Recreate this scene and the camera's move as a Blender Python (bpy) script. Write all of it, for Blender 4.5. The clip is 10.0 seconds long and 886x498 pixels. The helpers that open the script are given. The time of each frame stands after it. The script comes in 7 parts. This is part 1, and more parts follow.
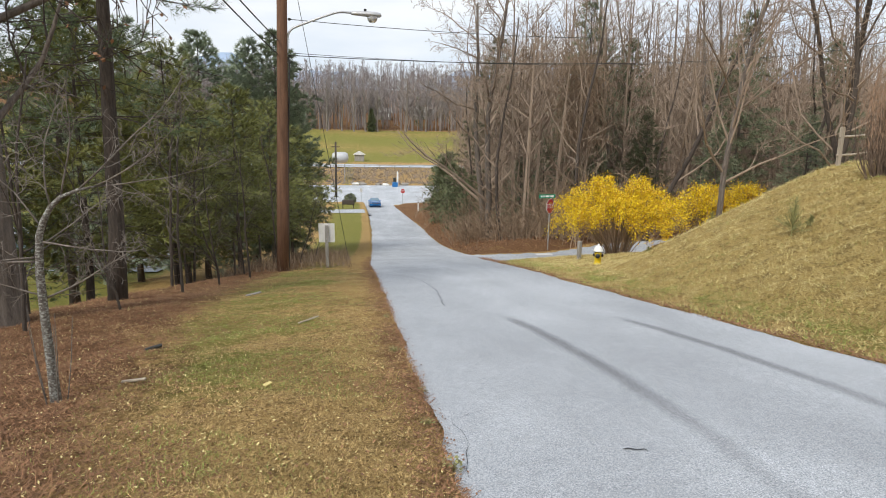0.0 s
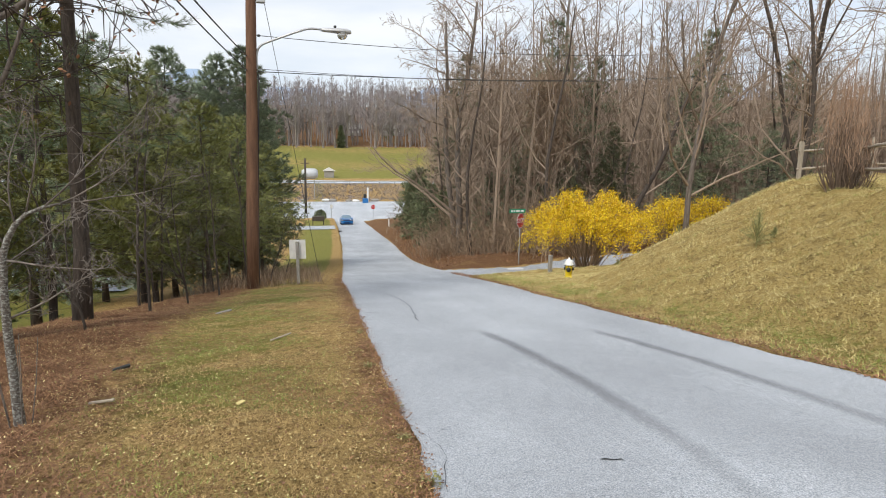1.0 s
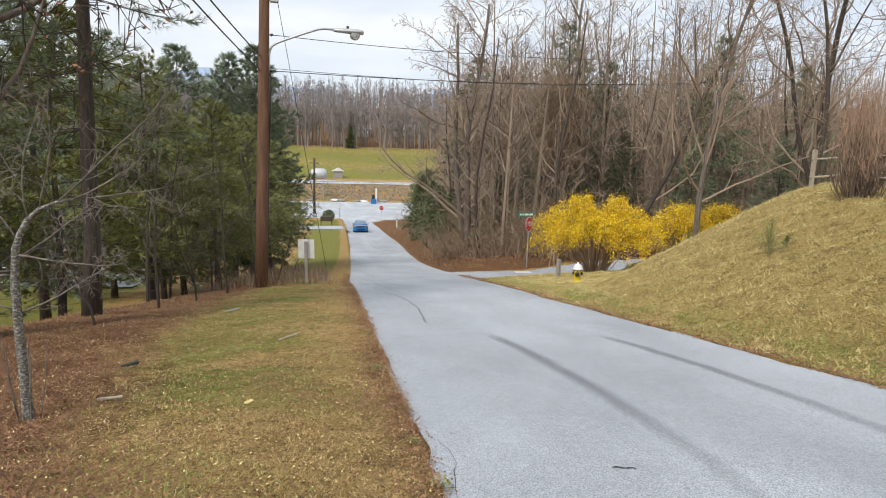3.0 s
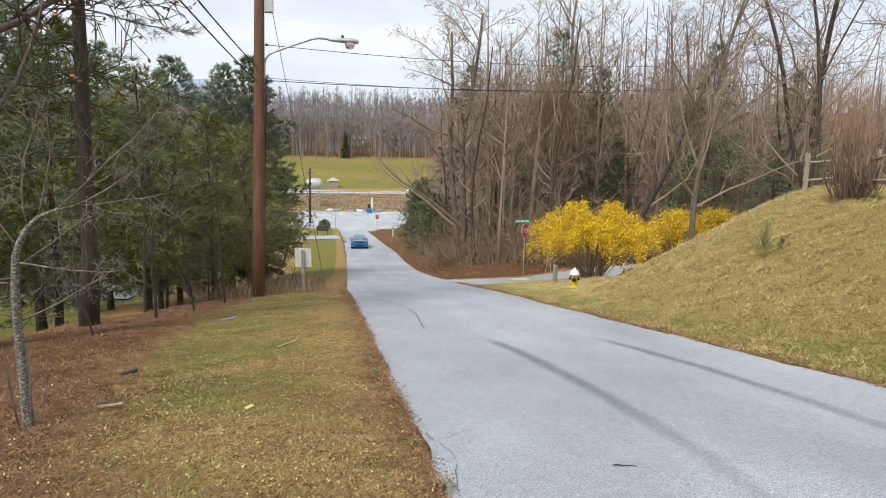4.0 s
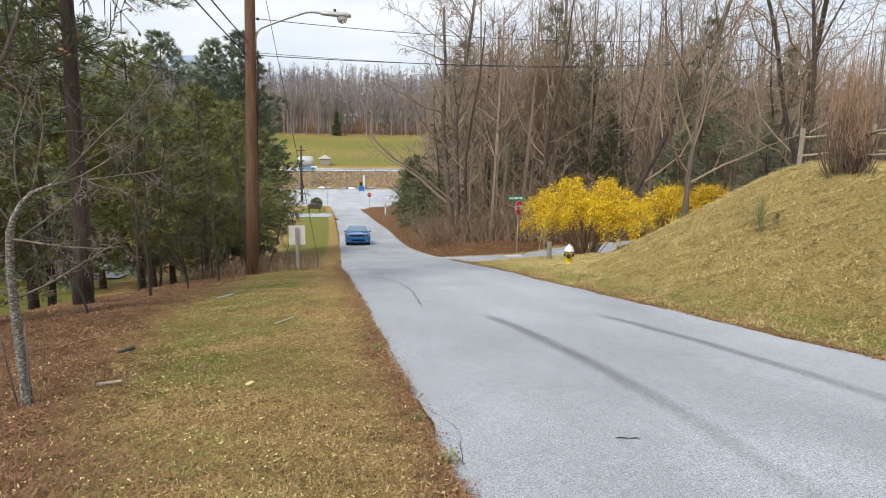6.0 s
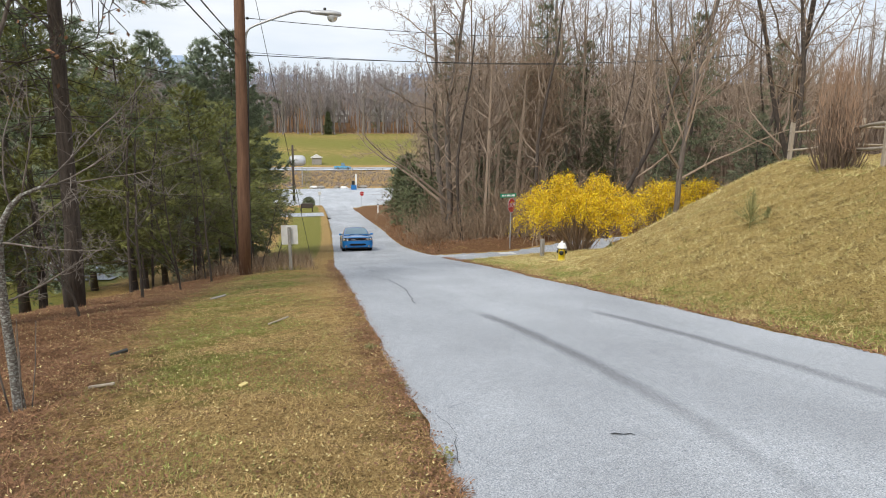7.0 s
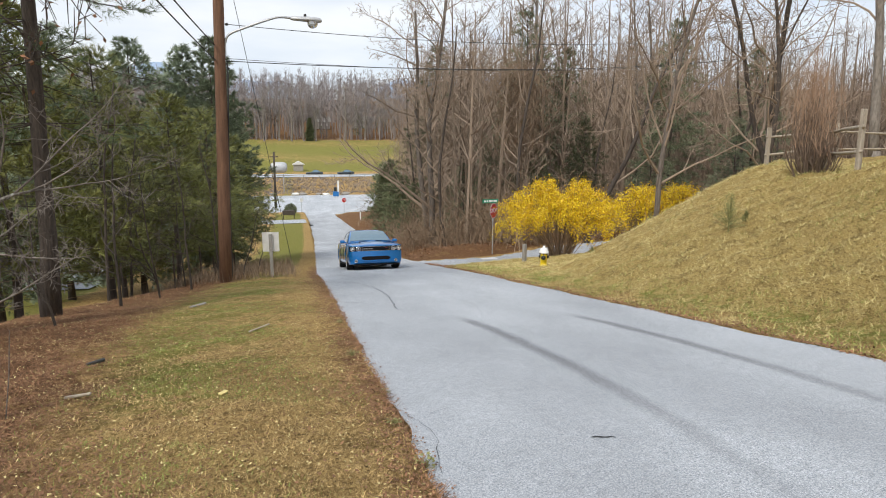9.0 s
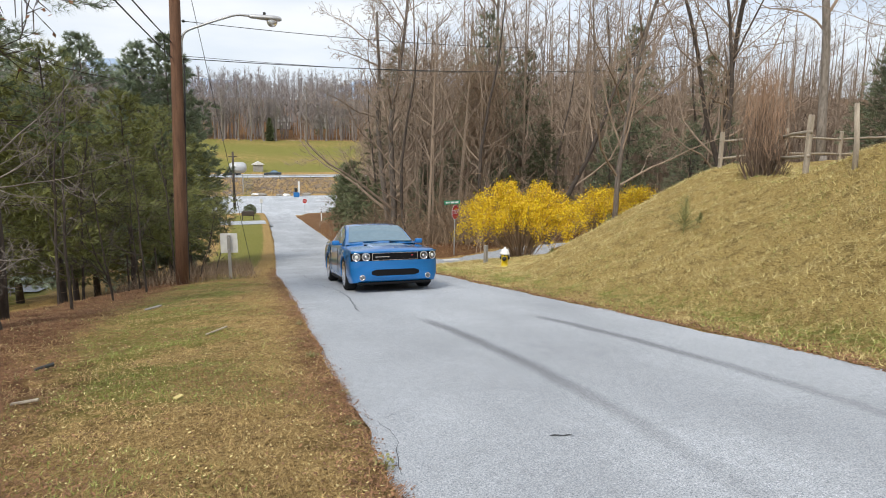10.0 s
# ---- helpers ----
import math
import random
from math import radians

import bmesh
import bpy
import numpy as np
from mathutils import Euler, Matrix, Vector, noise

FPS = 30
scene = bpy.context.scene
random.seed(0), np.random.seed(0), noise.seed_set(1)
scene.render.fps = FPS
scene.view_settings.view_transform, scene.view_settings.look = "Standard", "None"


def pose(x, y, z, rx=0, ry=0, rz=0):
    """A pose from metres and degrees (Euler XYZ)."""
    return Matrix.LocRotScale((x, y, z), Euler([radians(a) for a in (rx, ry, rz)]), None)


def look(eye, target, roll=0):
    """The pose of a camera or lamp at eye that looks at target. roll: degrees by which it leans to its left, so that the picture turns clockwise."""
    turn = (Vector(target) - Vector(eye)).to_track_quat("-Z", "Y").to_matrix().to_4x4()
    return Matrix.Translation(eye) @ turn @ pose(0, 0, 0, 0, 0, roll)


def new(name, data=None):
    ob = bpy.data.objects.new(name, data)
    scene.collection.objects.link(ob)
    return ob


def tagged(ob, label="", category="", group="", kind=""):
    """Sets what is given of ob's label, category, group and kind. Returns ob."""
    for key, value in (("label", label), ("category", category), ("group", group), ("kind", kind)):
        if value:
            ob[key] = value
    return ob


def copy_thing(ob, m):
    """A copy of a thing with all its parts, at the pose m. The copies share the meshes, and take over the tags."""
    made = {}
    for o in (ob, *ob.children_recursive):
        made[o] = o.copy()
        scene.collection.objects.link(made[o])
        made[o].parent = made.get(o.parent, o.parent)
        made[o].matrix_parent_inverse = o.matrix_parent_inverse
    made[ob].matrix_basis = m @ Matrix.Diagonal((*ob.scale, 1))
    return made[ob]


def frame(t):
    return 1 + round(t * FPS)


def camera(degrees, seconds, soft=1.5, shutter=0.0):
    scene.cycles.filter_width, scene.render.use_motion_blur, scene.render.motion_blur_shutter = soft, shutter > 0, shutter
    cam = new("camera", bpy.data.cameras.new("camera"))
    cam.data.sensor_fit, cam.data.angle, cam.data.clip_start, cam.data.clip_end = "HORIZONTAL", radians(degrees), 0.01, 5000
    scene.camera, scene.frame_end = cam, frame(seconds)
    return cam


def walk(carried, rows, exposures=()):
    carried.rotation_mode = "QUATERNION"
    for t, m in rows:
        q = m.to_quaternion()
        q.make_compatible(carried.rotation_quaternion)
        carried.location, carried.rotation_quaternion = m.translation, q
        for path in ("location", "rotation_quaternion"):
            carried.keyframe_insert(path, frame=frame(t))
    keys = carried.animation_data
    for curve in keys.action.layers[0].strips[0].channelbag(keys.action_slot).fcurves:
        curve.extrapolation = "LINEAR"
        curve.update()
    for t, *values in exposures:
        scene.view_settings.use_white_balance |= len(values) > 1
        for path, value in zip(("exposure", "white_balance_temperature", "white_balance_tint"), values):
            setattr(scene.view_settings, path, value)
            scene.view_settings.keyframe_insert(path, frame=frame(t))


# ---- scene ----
cam = camera(68.0, 10.0, soft=1.0)
PATH = [
    (0, 0.169, -0.045, 1.694, -7.97, -10.92, -1.02),
    (0.5, 0.142, -0.065, 1.682, -9.68, -10.10, -0.97),
    (1, 0.133, -0.055, 1.683, -10.58, -9.52, -0.87),
    (1.5, 0.107, -0.055, 1.693, -11.20, -9.26, -1.09),
    (2, 0.094, -0.036, 1.684, -10.27, -9.00, -1.58),
    (2.5, 0.093, -0.023, 1.682, -10.19, -9.15, -1.58),
    (2.7, 0.094, -0.018, 1.680, -10.04, -9.35, -1.58),
    (3.8, 0.102, 0.006, 1.662, -9.20, -9.31, -2.33),
    (4, 0.071, -0.054, 1.634, -10.23, -8.59, -1.18),
    (4.5, 0.019, -0.027, 1.607, -12.05, -10.11, -1.06),
    (5, 0.023, -0.003, 1.602, -11.36, -10.37, -1.30),
    (5.5, 0.000, -0.000, 1.600, -11.30, -10.10, -1.60),
    (5.7, 0.001, 0.000, 1.600, -11.13, -10.30, -1.35),
    (6.8, 0.007, 0.004, 1.601, -11.27, -10.69, -0.50),
    (7, 0.007, 0.004, 1.603, -11.65, -10.68, -0.53),
    (7.5, 0.009, 0.004, 1.599, -11.54, -10.64, -0.51),
    (8, 0.014, 0.006, 1.606, -11.83, -10.43, -0.30),
    (8.5, 0.016, 0.009, 1.592, -12.27, -10.35, -0.34),
    (9, 0.027, 0.005, 1.593, -13.19, -10.14, -0.35),
    (9.5, 0.021, -0.014, 1.599, -14.76, -9.78, -0.89),
    (10, 0.042, -0.005, 1.591, -16.45, -9.99, -0.90),
]
walk(cam, [(t, pose(x, y, z, 90 + pitch, roll, yaw)) for t, x, y, z, yaw, pitch, roll in PATH])

# ---- sky and sun: bright overcast ----
SUN_EL, SUN_AZ = 47.0, 224.0
world = bpy.data.worlds.new("world")
scene.world = world
world.use_nodes = True
wn, wl = world.node_tree.nodes, world.node_tree.links
wn.clear()
sky = wn.new("ShaderNodeTexSky")
sky.sky_type, sky.sun_disc = "NISHITA", False
sky.sun_elevation, sky.sun_rotation = radians(SUN_EL), radians(SUN_AZ)
w_sky = wn.new("ShaderNodeBackground")
w_sky.inputs["Strength"].default_value = 0.12
wl.new(sky.outputs[0], w_sky.inputs[0])
w_co = wn.new("ShaderNodeTexCoord")
w_map = wn.new("ShaderNodeMapping")
w_map.inputs["Scale"].default_value = (1.0, 1.0, 4.0)
wl.new(w_co.outputs["Generated"], w_map.inputs[0])
w_noise = wn.new("ShaderNodeTexNoise")
w_noise.inputs["Scale"].default_value, w_noise.inputs["Detail"].default_value = 2.6, 6
wl.new(w_map.outputs[0], w_noise.inputs["Vector"])
w_ramp = wn.new("ShaderNodeValToRGB")
w_ramp.color_ramp.elements[0].position, w_ramp.color_ramp.elements[0].color = 0.32, (0.66, 0.74, 0.86, 1)
w_ramp.color_ramp.elements[1].position, w_ramp.color_ramp.elements[1].color = 0.62, (0.97, 0.98, 1.0, 1)
wl.new(w_noise.outputs[0], w_ramp.inputs[0])
w_cloud = wn.new("ShaderNodeBackground")
w_cloud.inputs["Strength"].default_value = 0.95
wl.new(w_ramp.outputs[0], w_cloud.inputs[0])
w_mix = wn.new("ShaderNodeMixShader")
w_mix.inputs[0].default_value = 0.85
wl.new(w_sky.outputs[0], w_mix.inputs[1])
wl.new(w_cloud.outputs[0], w_mix.inputs[2])
w_out = wn.new("ShaderNodeOutputWorld")
wl.new(w_mix.outputs[0], w_out.inputs[0])
sun_data = bpy.data.lights.new("sun", "SUN")
sun_data.energy, sun_data.angle, sun_data.color = 2.5, radians(16), (1.0, 0.95, 0.87)
sun = new("sun", sun_data)
_az, _el = radians(SUN_AZ), radians(SUN_EL)
sun.matrix_world = look((0, 0, 60), (0 - math.sin(_az) * math.cos(_el), 0 - math.cos(_az) * math.cos(_el), 60 - math.sin(_el)))
scene.view_settings.exposure = 0.22

# ---- materials ----
MATS = {}


class Nodes:
    """A small wrapper to write node materials briefly."""

    def __init__(self, name):
        self.m = bpy.data.materials.new(name)
        self.m.use_nodes = True
        self.n, self.l = self.m.node_tree.nodes, self.m.node_tree.links
        self.bsdf = self.n["Principled BSDF"]
        self.co = self.n.new("ShaderNodeTexCoord").outputs["Object"]

    def put(self, socket, value):
        if isinstance(value, bpy.types.NodeSocket):
            self.l.new(value, socket)
        elif isinstance(value, tuple) and len(value) == 3 and socket.type == "RGBA":
            socket.default_value = (*value, 1)
        else:
            socket.default_value = value

    def noise(self, scale, detail=4, rough=0.55, vec=None, stretch=None, warp=0.0):
        t = self.n.new("ShaderNodeTexNoise")
        t.inputs["Scale"].default_value, t.inputs["Detail"].default_value = scale, detail
        t.inputs["Roughness"].default_value, t.inputs["Distortion"].default_value = rough, warp
        v = vec or self.co
        if stretch:
            mp = self.n.new("ShaderNodeMapping")
            mp.inputs["Scale"].default_value = stretch
            self.l.new(v, mp.inputs[0])
            v = mp.outputs[0]
        self.l.new(v, t.inputs["Vector"])
        return t.outputs[0]

    def voronoi(self, scale, feature="F1", stretch=None):
        t = self.n.new("ShaderNodeTexVoronoi")
        t.feature = feature
        t.inputs["Scale"].default_value = scale
        v = self.co
        if stretch:
            mp = self.n.new("ShaderNodeMapping")
            mp.inputs["Scale"].default_value = stretch
            self.l.new(v, mp.inputs[0])
            v = mp.outputs[0]
        self.l.new(v, t.inputs["Vector"])
        return t.outputs[0]

    def ramp(self, fac, *stops):
        r = self.n.new("ShaderNodeValToRGB")
        e = r.color_ramp.elements
        while len(e) < len(stops):
            e.new(0.5)
        for k, (p, c) in enumerate(stops):
            e[k].position = p
            e[k].color = (*c, 1) if isinstance(c, tuple) else (c, c, c, 1)
        self.l.new(fac, r.inputs[0])
        return r.outputs[0]

    def mix(self, fac, a, b, mode="MIX"):
        x = self.n.new("ShaderNodeMix")
        x.data_type, x.blend_type = "RGBA", mode
        self.put(x.inputs[0], fac)
        self.put(x.inputs[6], a)
        self.put(x.inputs[7], b)
        return x.outputs[2]

    def math(self, op, a, b=0.0, clamp=False):
        x = self.n.new("ShaderNodeMath")
        x.operation, x.use_clamp = op, clamp
        self.put(x.inputs[0], a)
        self.put(x.inputs[1], b)
        return x.outputs[0]

    def attr(self, name):
        a = self.n.new("ShaderNodeAttribute")
        a.attribute_name = name
        s = self.n.new("ShaderNodeSeparateColor")
        self.l.new(a.outputs["Color"], s.inputs[0])
        return s.outputs[0], s.outputs[1], s.outputs[2]

    def island(self):
        return self.n.new("ShaderNodeNewGeometry").outputs["Random Per Island"]

    def obj_random(self):
        return self.n.new("ShaderNodeObjectInfo").outputs["Random"]

    def bump(self, height, strength, distance=0.02):
        b = self.n.new("ShaderNodeBump")
        b.inputs["Strength"].default_value, b.inputs["Distance"].default_value = strength, distance
        self.l.new(height, b.inputs["Height"])
        self.l.new(b.outputs[0], self.bsdf.inputs["Normal"])

    def done(self, color, rough=0.85, metal=0.0, **more):
        self.put(self.bsdf.inputs["Base Color"], color)
        self.put(self.bsdf.inputs["Roughness"], rough)
        self.put(self.bsdf.inputs["Metallic"], metal)
        for k, v in more.items():
            self.put(self.bsdf.inputs[k.replace("_", " ").title().replace("Ior", "IOR")], v)
        MATS[self.m.name] = self.m
        return self.m


def mottled(name, a, b, scale=8.0, rough=0.8, metal=0.0, bump=0.2, fine=60.0, stretch=None, dist=0.01, island=0.0, **more):
    """Two tones mixed at two scales, with relief."""
    k = Nodes(name)
    big = k.noise(scale, 5, 0.6, stretch=stretch)
    small = k.noise(fine, 3, 0.6, stretch=stretch)
    f = k.math("ADD", k.math("MULTIPLY", big, 0.65), k.math("MULTIPLY", small, 0.35))
    c = k.mix(k.ramp(f, (0.35, 0.0), (0.65, 1.0)), a, b)
    if island:
        c = k.mix(island, c, k.mix(k.island(), tuple(v * 0.45 for v in a), tuple(min(1, v * 1.7) for v in b)))
    if bump:
        k.bump(f, bump, dist)
    return k.done(c, rough, metal, **more)


def plain(name, c, rough=0.5, metal=0.0, **more):
    k = Nodes(name)
    v = k.ramp(k.noise(14, 4), (0.3, tuple(x * 0.85 for x in c)), (0.7, c))
    return k.done(v, rough, metal, **more)


# foliage and bark
M_BARK = mottled("bark_grey_brown", (0.07, 0.055, 0.045), (0.21, 0.178, 0.15), 3, 0.9, bump=0.6, fine=22, stretch=(5, 5, 0.8), dist=0.03)
M_BARK_PALE = mottled("bark_pale", (0.105, 0.09, 0.075), (0.29, 0.255, 0.22), 3, 0.9, bump=0.5, fine=20, stretch=(4, 4, 1), dist=0.02)
M_BARK_DARK = mottled("bark_dark", (0.035, 0.027, 0.022), (0.10, 0.08, 0.065), 4, 0.92, bump=0.8, fine=18, stretch=(6, 6, 0.7), dist=0.04)
M_TWIG = mottled("twigs", (0.16, 0.115, 0.082), (0.33, 0.255, 0.19), 1.5, 0.9, bump=0, fine=9, island=0.25)
# far growth: brown greyed in the colour itself to stand for distance haze
M_TWIG_FAR = mottled("haze_grey_far_twigs", (0.17, 0.15, 0.145), (0.27, 0.24, 0.23), 0.05, 0.95, bump=0, fine=0.6, island=0.3)
M_BRUSH = mottled("brush_stems", (0.14, 0.095, 0.06), (0.31, 0.225, 0.15), 1.2, 0.9, bump=0, fine=7, island=0.35)
def lichen_material():
    k = Nodes("lichen_bark")
    bark = k.ramp(k.noise(30, 5, 0.7, stretch=(1, 1, 2.2)), (0.35, (0.055, 0.046, 0.04)), (0.62, (0.17, 0.15, 0.13)))
    spots = k.ramp(k.noise(38, 4, 0.6, stretch=(1, 1, 1.6)), (0.50, 0.0), (0.57, 1.0))
    c = k.mix(k.math("MULTIPLY", spots, 0.85), bark, k.ramp(k.noise(90, 3), (0.35, (0.21, 0.22, 0.195)), (0.65, (0.43, 0.44, 0.40))))
    k.bump(k.noise(55, 4, 0.7), 0.7, 0.008)
    return k.done(c, 0.9)


M_LICHEN = lichen_material()
M_SAPLING_TWIG = mottled("pale_grey_twigs", (0.075, 0.06, 0.05), (0.25, 0.22, 0.19), 7, 0.9, bump=0, fine=30)
M_NEEDLE = mottled("pine_needles", (0.038, 0.062, 0.018), (0.105, 0.14, 0.045), 0.5, 0.6, bump=0, fine=5, island=0.4)
M_NEEDLE_Y = mottled("yellowish_pine_needles", (0.085, 0.10, 0.022), (0.21, 0.215, 0.055), 0.5, 0.6, bump=0, fine=5, island=0.4)
M_NEEDLE_B = mottled("blue_green_needles", (0.105, 0.14, 0.085), (0.29, 0.34, 0.225), 0.5, 0.6, bump=0, fine=5, island=0.4)
M_CEDAR = mottled("cedar_green", (0.06, 0.08, 0.035), (0.17, 0.19, 0.09), 0.4, 0.7, bump=0, fine=4, island=0.4)
M_WOOD_PINE = mottled("shaded_pine_needles", (0.07, 0.09, 0.045), (0.18, 0.20, 0.11), 0.5, 0.65, bump=0, fine=5, island=0.4)
M_YELLOW = mottled("forsythia_flowers", (0.62, 0.30, 0.004), (0.92, 0.58, 0.012), 1.6, 0.6, bump=0, fine=12, island=0.45)
M_DRYLEAF = mottled("dry_leaves", (0.085, 0.036, 0.018), (0.29, 0.15, 0.075), 3, 0.85, bump=0, fine=20, island=0.5)
M_STRAW = mottled("dry_grass_blades", (0.37, 0.265, 0.095), (0.68, 0.53, 0.23), 0.9, 0.75, bump=0, fine=7, island=0.4)
M_GREEN = mottled("green_grass_blades", (0.12, 0.165, 0.025), (0.31, 0.36, 0.08), 0.9, 0.7, bump=0, fine=7, island=0.4)
M_SHRUB = mottled("shrub_green", (0.12, 0.125, 0.04), (0.28, 0.27, 0.10), 2, 0.8, bump=0, fine=15, island=0.4)


def mesh_of(name, verts, faces, smooth=False):
    me = bpy.data.meshes.new(name)
    me.from_pydata([tuple(v) for v in verts], [], [tuple(f) for f in faces])
    if smooth:
        me.polygons.foreach_set("use_smooth", [True] * len(me.polygons))
    me.update()
    return me


def put(name, data, material, parent=None, label="", m=None):
    """Links a mesh or a bmesh as one object under parent."""
    if isinstance(data, bmesh.types.BMesh):
        me = bpy.data.meshes.new(name)
        data.to_mesh(me)
        data.free()
        data = me
    if material is not None and not data.materials:
        data.materials.append(material)
    ob = new(name, data)
    if parent is not None:
        ob.parent = parent
    if m is not None:
        ob.matrix_basis = m
    if label:
        ob["label"] = label
    return ob


part = put


def thing(name, m, label, category, group="", kind=""):
    ob = new(name)
    ob.empty_display_size = 0.2
    ob.matrix_basis = m
    return tagged(ob, label, category, group, kind)


class Soup:
    """Collects vertices and faces of many small pieces in one mesh."""

    def __init__(self):
        self.v, self.f = [], []

    def tube(self, pts, radii, sides=4, cap=True):
        base = len(self.v)
        pts = [Vector(p) for p in pts]
        up = None
        for i, p in enumerate(pts):
            d = (pts[min(i + 1, len(pts) - 1)] - pts[max(i - 1, 0)])
            if d.length < 1e-7:
                d = Vector((0, 0, 1))
            d.normalize()
            if up is None:
                up = d.orthogonal().normalized()
            else:
                up = (up - d * up.dot(d))
                up = up.normalized() if up.length > 1e-5 else d.orthogonal().normalized()
            side = d.cross(up)
            for k in range(sides):
                a = 2 * math.pi * k / sides
                self.v.append(p + (up * math.cos(a) + side * math.sin(a)) * radii[i])
        n = len(pts)
        for i in range(n - 1):
            for k in range(sides):
                a, b = base + i * sides + k, base + i * sides + (k + 1) % sides
                self.f.append((a, b, b + sides, a + sides))
        if cap:
            self.f.append(tuple(base + (n - 1) * sides + k for k in range(sides)))
            self.f.append(tuple(base + k for k in reversed(range(sides))))

    def tri(self, a, b, c):
        n = len(self.v)
        self.v += [a, b, c]
        self.f.append((n, n + 1, n + 2))

    def quad(self, a, b, c, d):
        n = len(self.v)
        self.v += [a, b, c, d]
        self.f.append((n, n + 1, n + 2, n + 3))

    def box(self, cx, cy, cz, sx, sy, sz, m=None):
        n = len(self.v)
        for dz in (-1, 1):
            for dy in (-1, 1):
                for dx in (-1, 1):
                    p = Vector((cx + dx * sx / 2, cy + dy * sy / 2, cz + dz * sz / 2))
                    self.v.append(m @ p if m else p)
        for q in ((0, 2, 3, 1), (4, 5, 7, 6), (0, 1, 5, 4), (2, 6, 7, 3), (0, 4, 6, 2), (1, 3, 7, 5)):
            self.f.append(tuple(n + k for k in q))

    def mesh(self, name, smooth=False):
        return mesh_of(name, self.v, self.f, smooth)


def box_bm(sx, sy, sz, m=None, bevel=0.0, seg=2):
    bm = bmesh.new()
    bmesh.ops.create_cube(bm, size=1, matrix=(m or Matrix()) @ Matrix.Diagonal((sx, sy, sz, 1)))
    if bevel:
        bmesh.ops.bevel(bm, geom=bm.edges[:], offset=bevel, segments=seg, affect="EDGES", profile=0.6)
    return bm


def lathe(profile, seg=20, m=None):
    """A turned body about z from (radius, height) pairs."""
    s = Soup()
    for r, z in profile:
        for k in range(seg):
            a = 2 * math.pi * k / seg
            p = Vector((r * math.cos(a), r * math.sin(a), z))
            s.v.append(m @ p if m else p)
    for i in range(len(profile) - 1):
        for k in range(seg):
            a, b = i * seg + k, i * seg + (k + 1) % seg
            s.f.append((a, b, b + seg, a + seg))
    s.f.append(tuple(reversed(range(seg))))
    s.f.append(tuple((len(profile) - 1) * seg + k for k in range(seg)))
    return s

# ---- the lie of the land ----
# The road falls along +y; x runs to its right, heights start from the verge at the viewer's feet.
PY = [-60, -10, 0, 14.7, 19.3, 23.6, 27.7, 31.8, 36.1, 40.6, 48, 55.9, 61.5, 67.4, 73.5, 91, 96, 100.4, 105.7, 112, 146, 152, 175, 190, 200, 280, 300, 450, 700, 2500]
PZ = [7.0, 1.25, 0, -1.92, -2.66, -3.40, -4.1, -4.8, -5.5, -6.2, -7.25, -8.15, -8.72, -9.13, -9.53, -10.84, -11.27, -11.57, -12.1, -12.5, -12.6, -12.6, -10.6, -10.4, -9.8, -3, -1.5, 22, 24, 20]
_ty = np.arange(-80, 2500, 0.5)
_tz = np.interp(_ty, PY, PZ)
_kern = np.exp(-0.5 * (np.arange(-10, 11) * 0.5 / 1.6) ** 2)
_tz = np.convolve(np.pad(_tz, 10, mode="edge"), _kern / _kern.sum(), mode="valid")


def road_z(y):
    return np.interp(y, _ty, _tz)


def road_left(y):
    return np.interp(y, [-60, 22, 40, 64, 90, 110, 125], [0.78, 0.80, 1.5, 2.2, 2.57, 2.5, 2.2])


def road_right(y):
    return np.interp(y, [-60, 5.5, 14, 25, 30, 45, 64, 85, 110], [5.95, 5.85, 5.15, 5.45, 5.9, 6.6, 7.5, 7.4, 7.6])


def sstep(a, b, x):
    t = np.clip((x - a) / (b - a), 0, 1)
    return t * t * (3 - 2 * t)


def smin(a, b, k):
    h = np.clip(0.5 + 0.5 * (b - a) / k, 0, 1)
    return b * (1 - h) + a * h - k * h * (1 - h)


def smax(a, b, k):
    return -smin(-a, -b, k)


def side_far(x):
    """Far edge of the side road, y by x."""
    return np.interp(x, [4, 6, 8, 10, 12, 17, 22, 40, 80], [29.4, 30.4, 31.3, 32.0, 32.9, 34.6, 36.0, 41, 48])


def side_half(x):
    """Half width of the side road, which flares into the junction."""
    return np.interp(x, [4, 6, 8, 10, 80], [4.6, 3.4, 2.6, 2.25, 2.2])


def side_mid(x):
    """Centre line of the side road."""
    return side_far(x) - side_half(x)


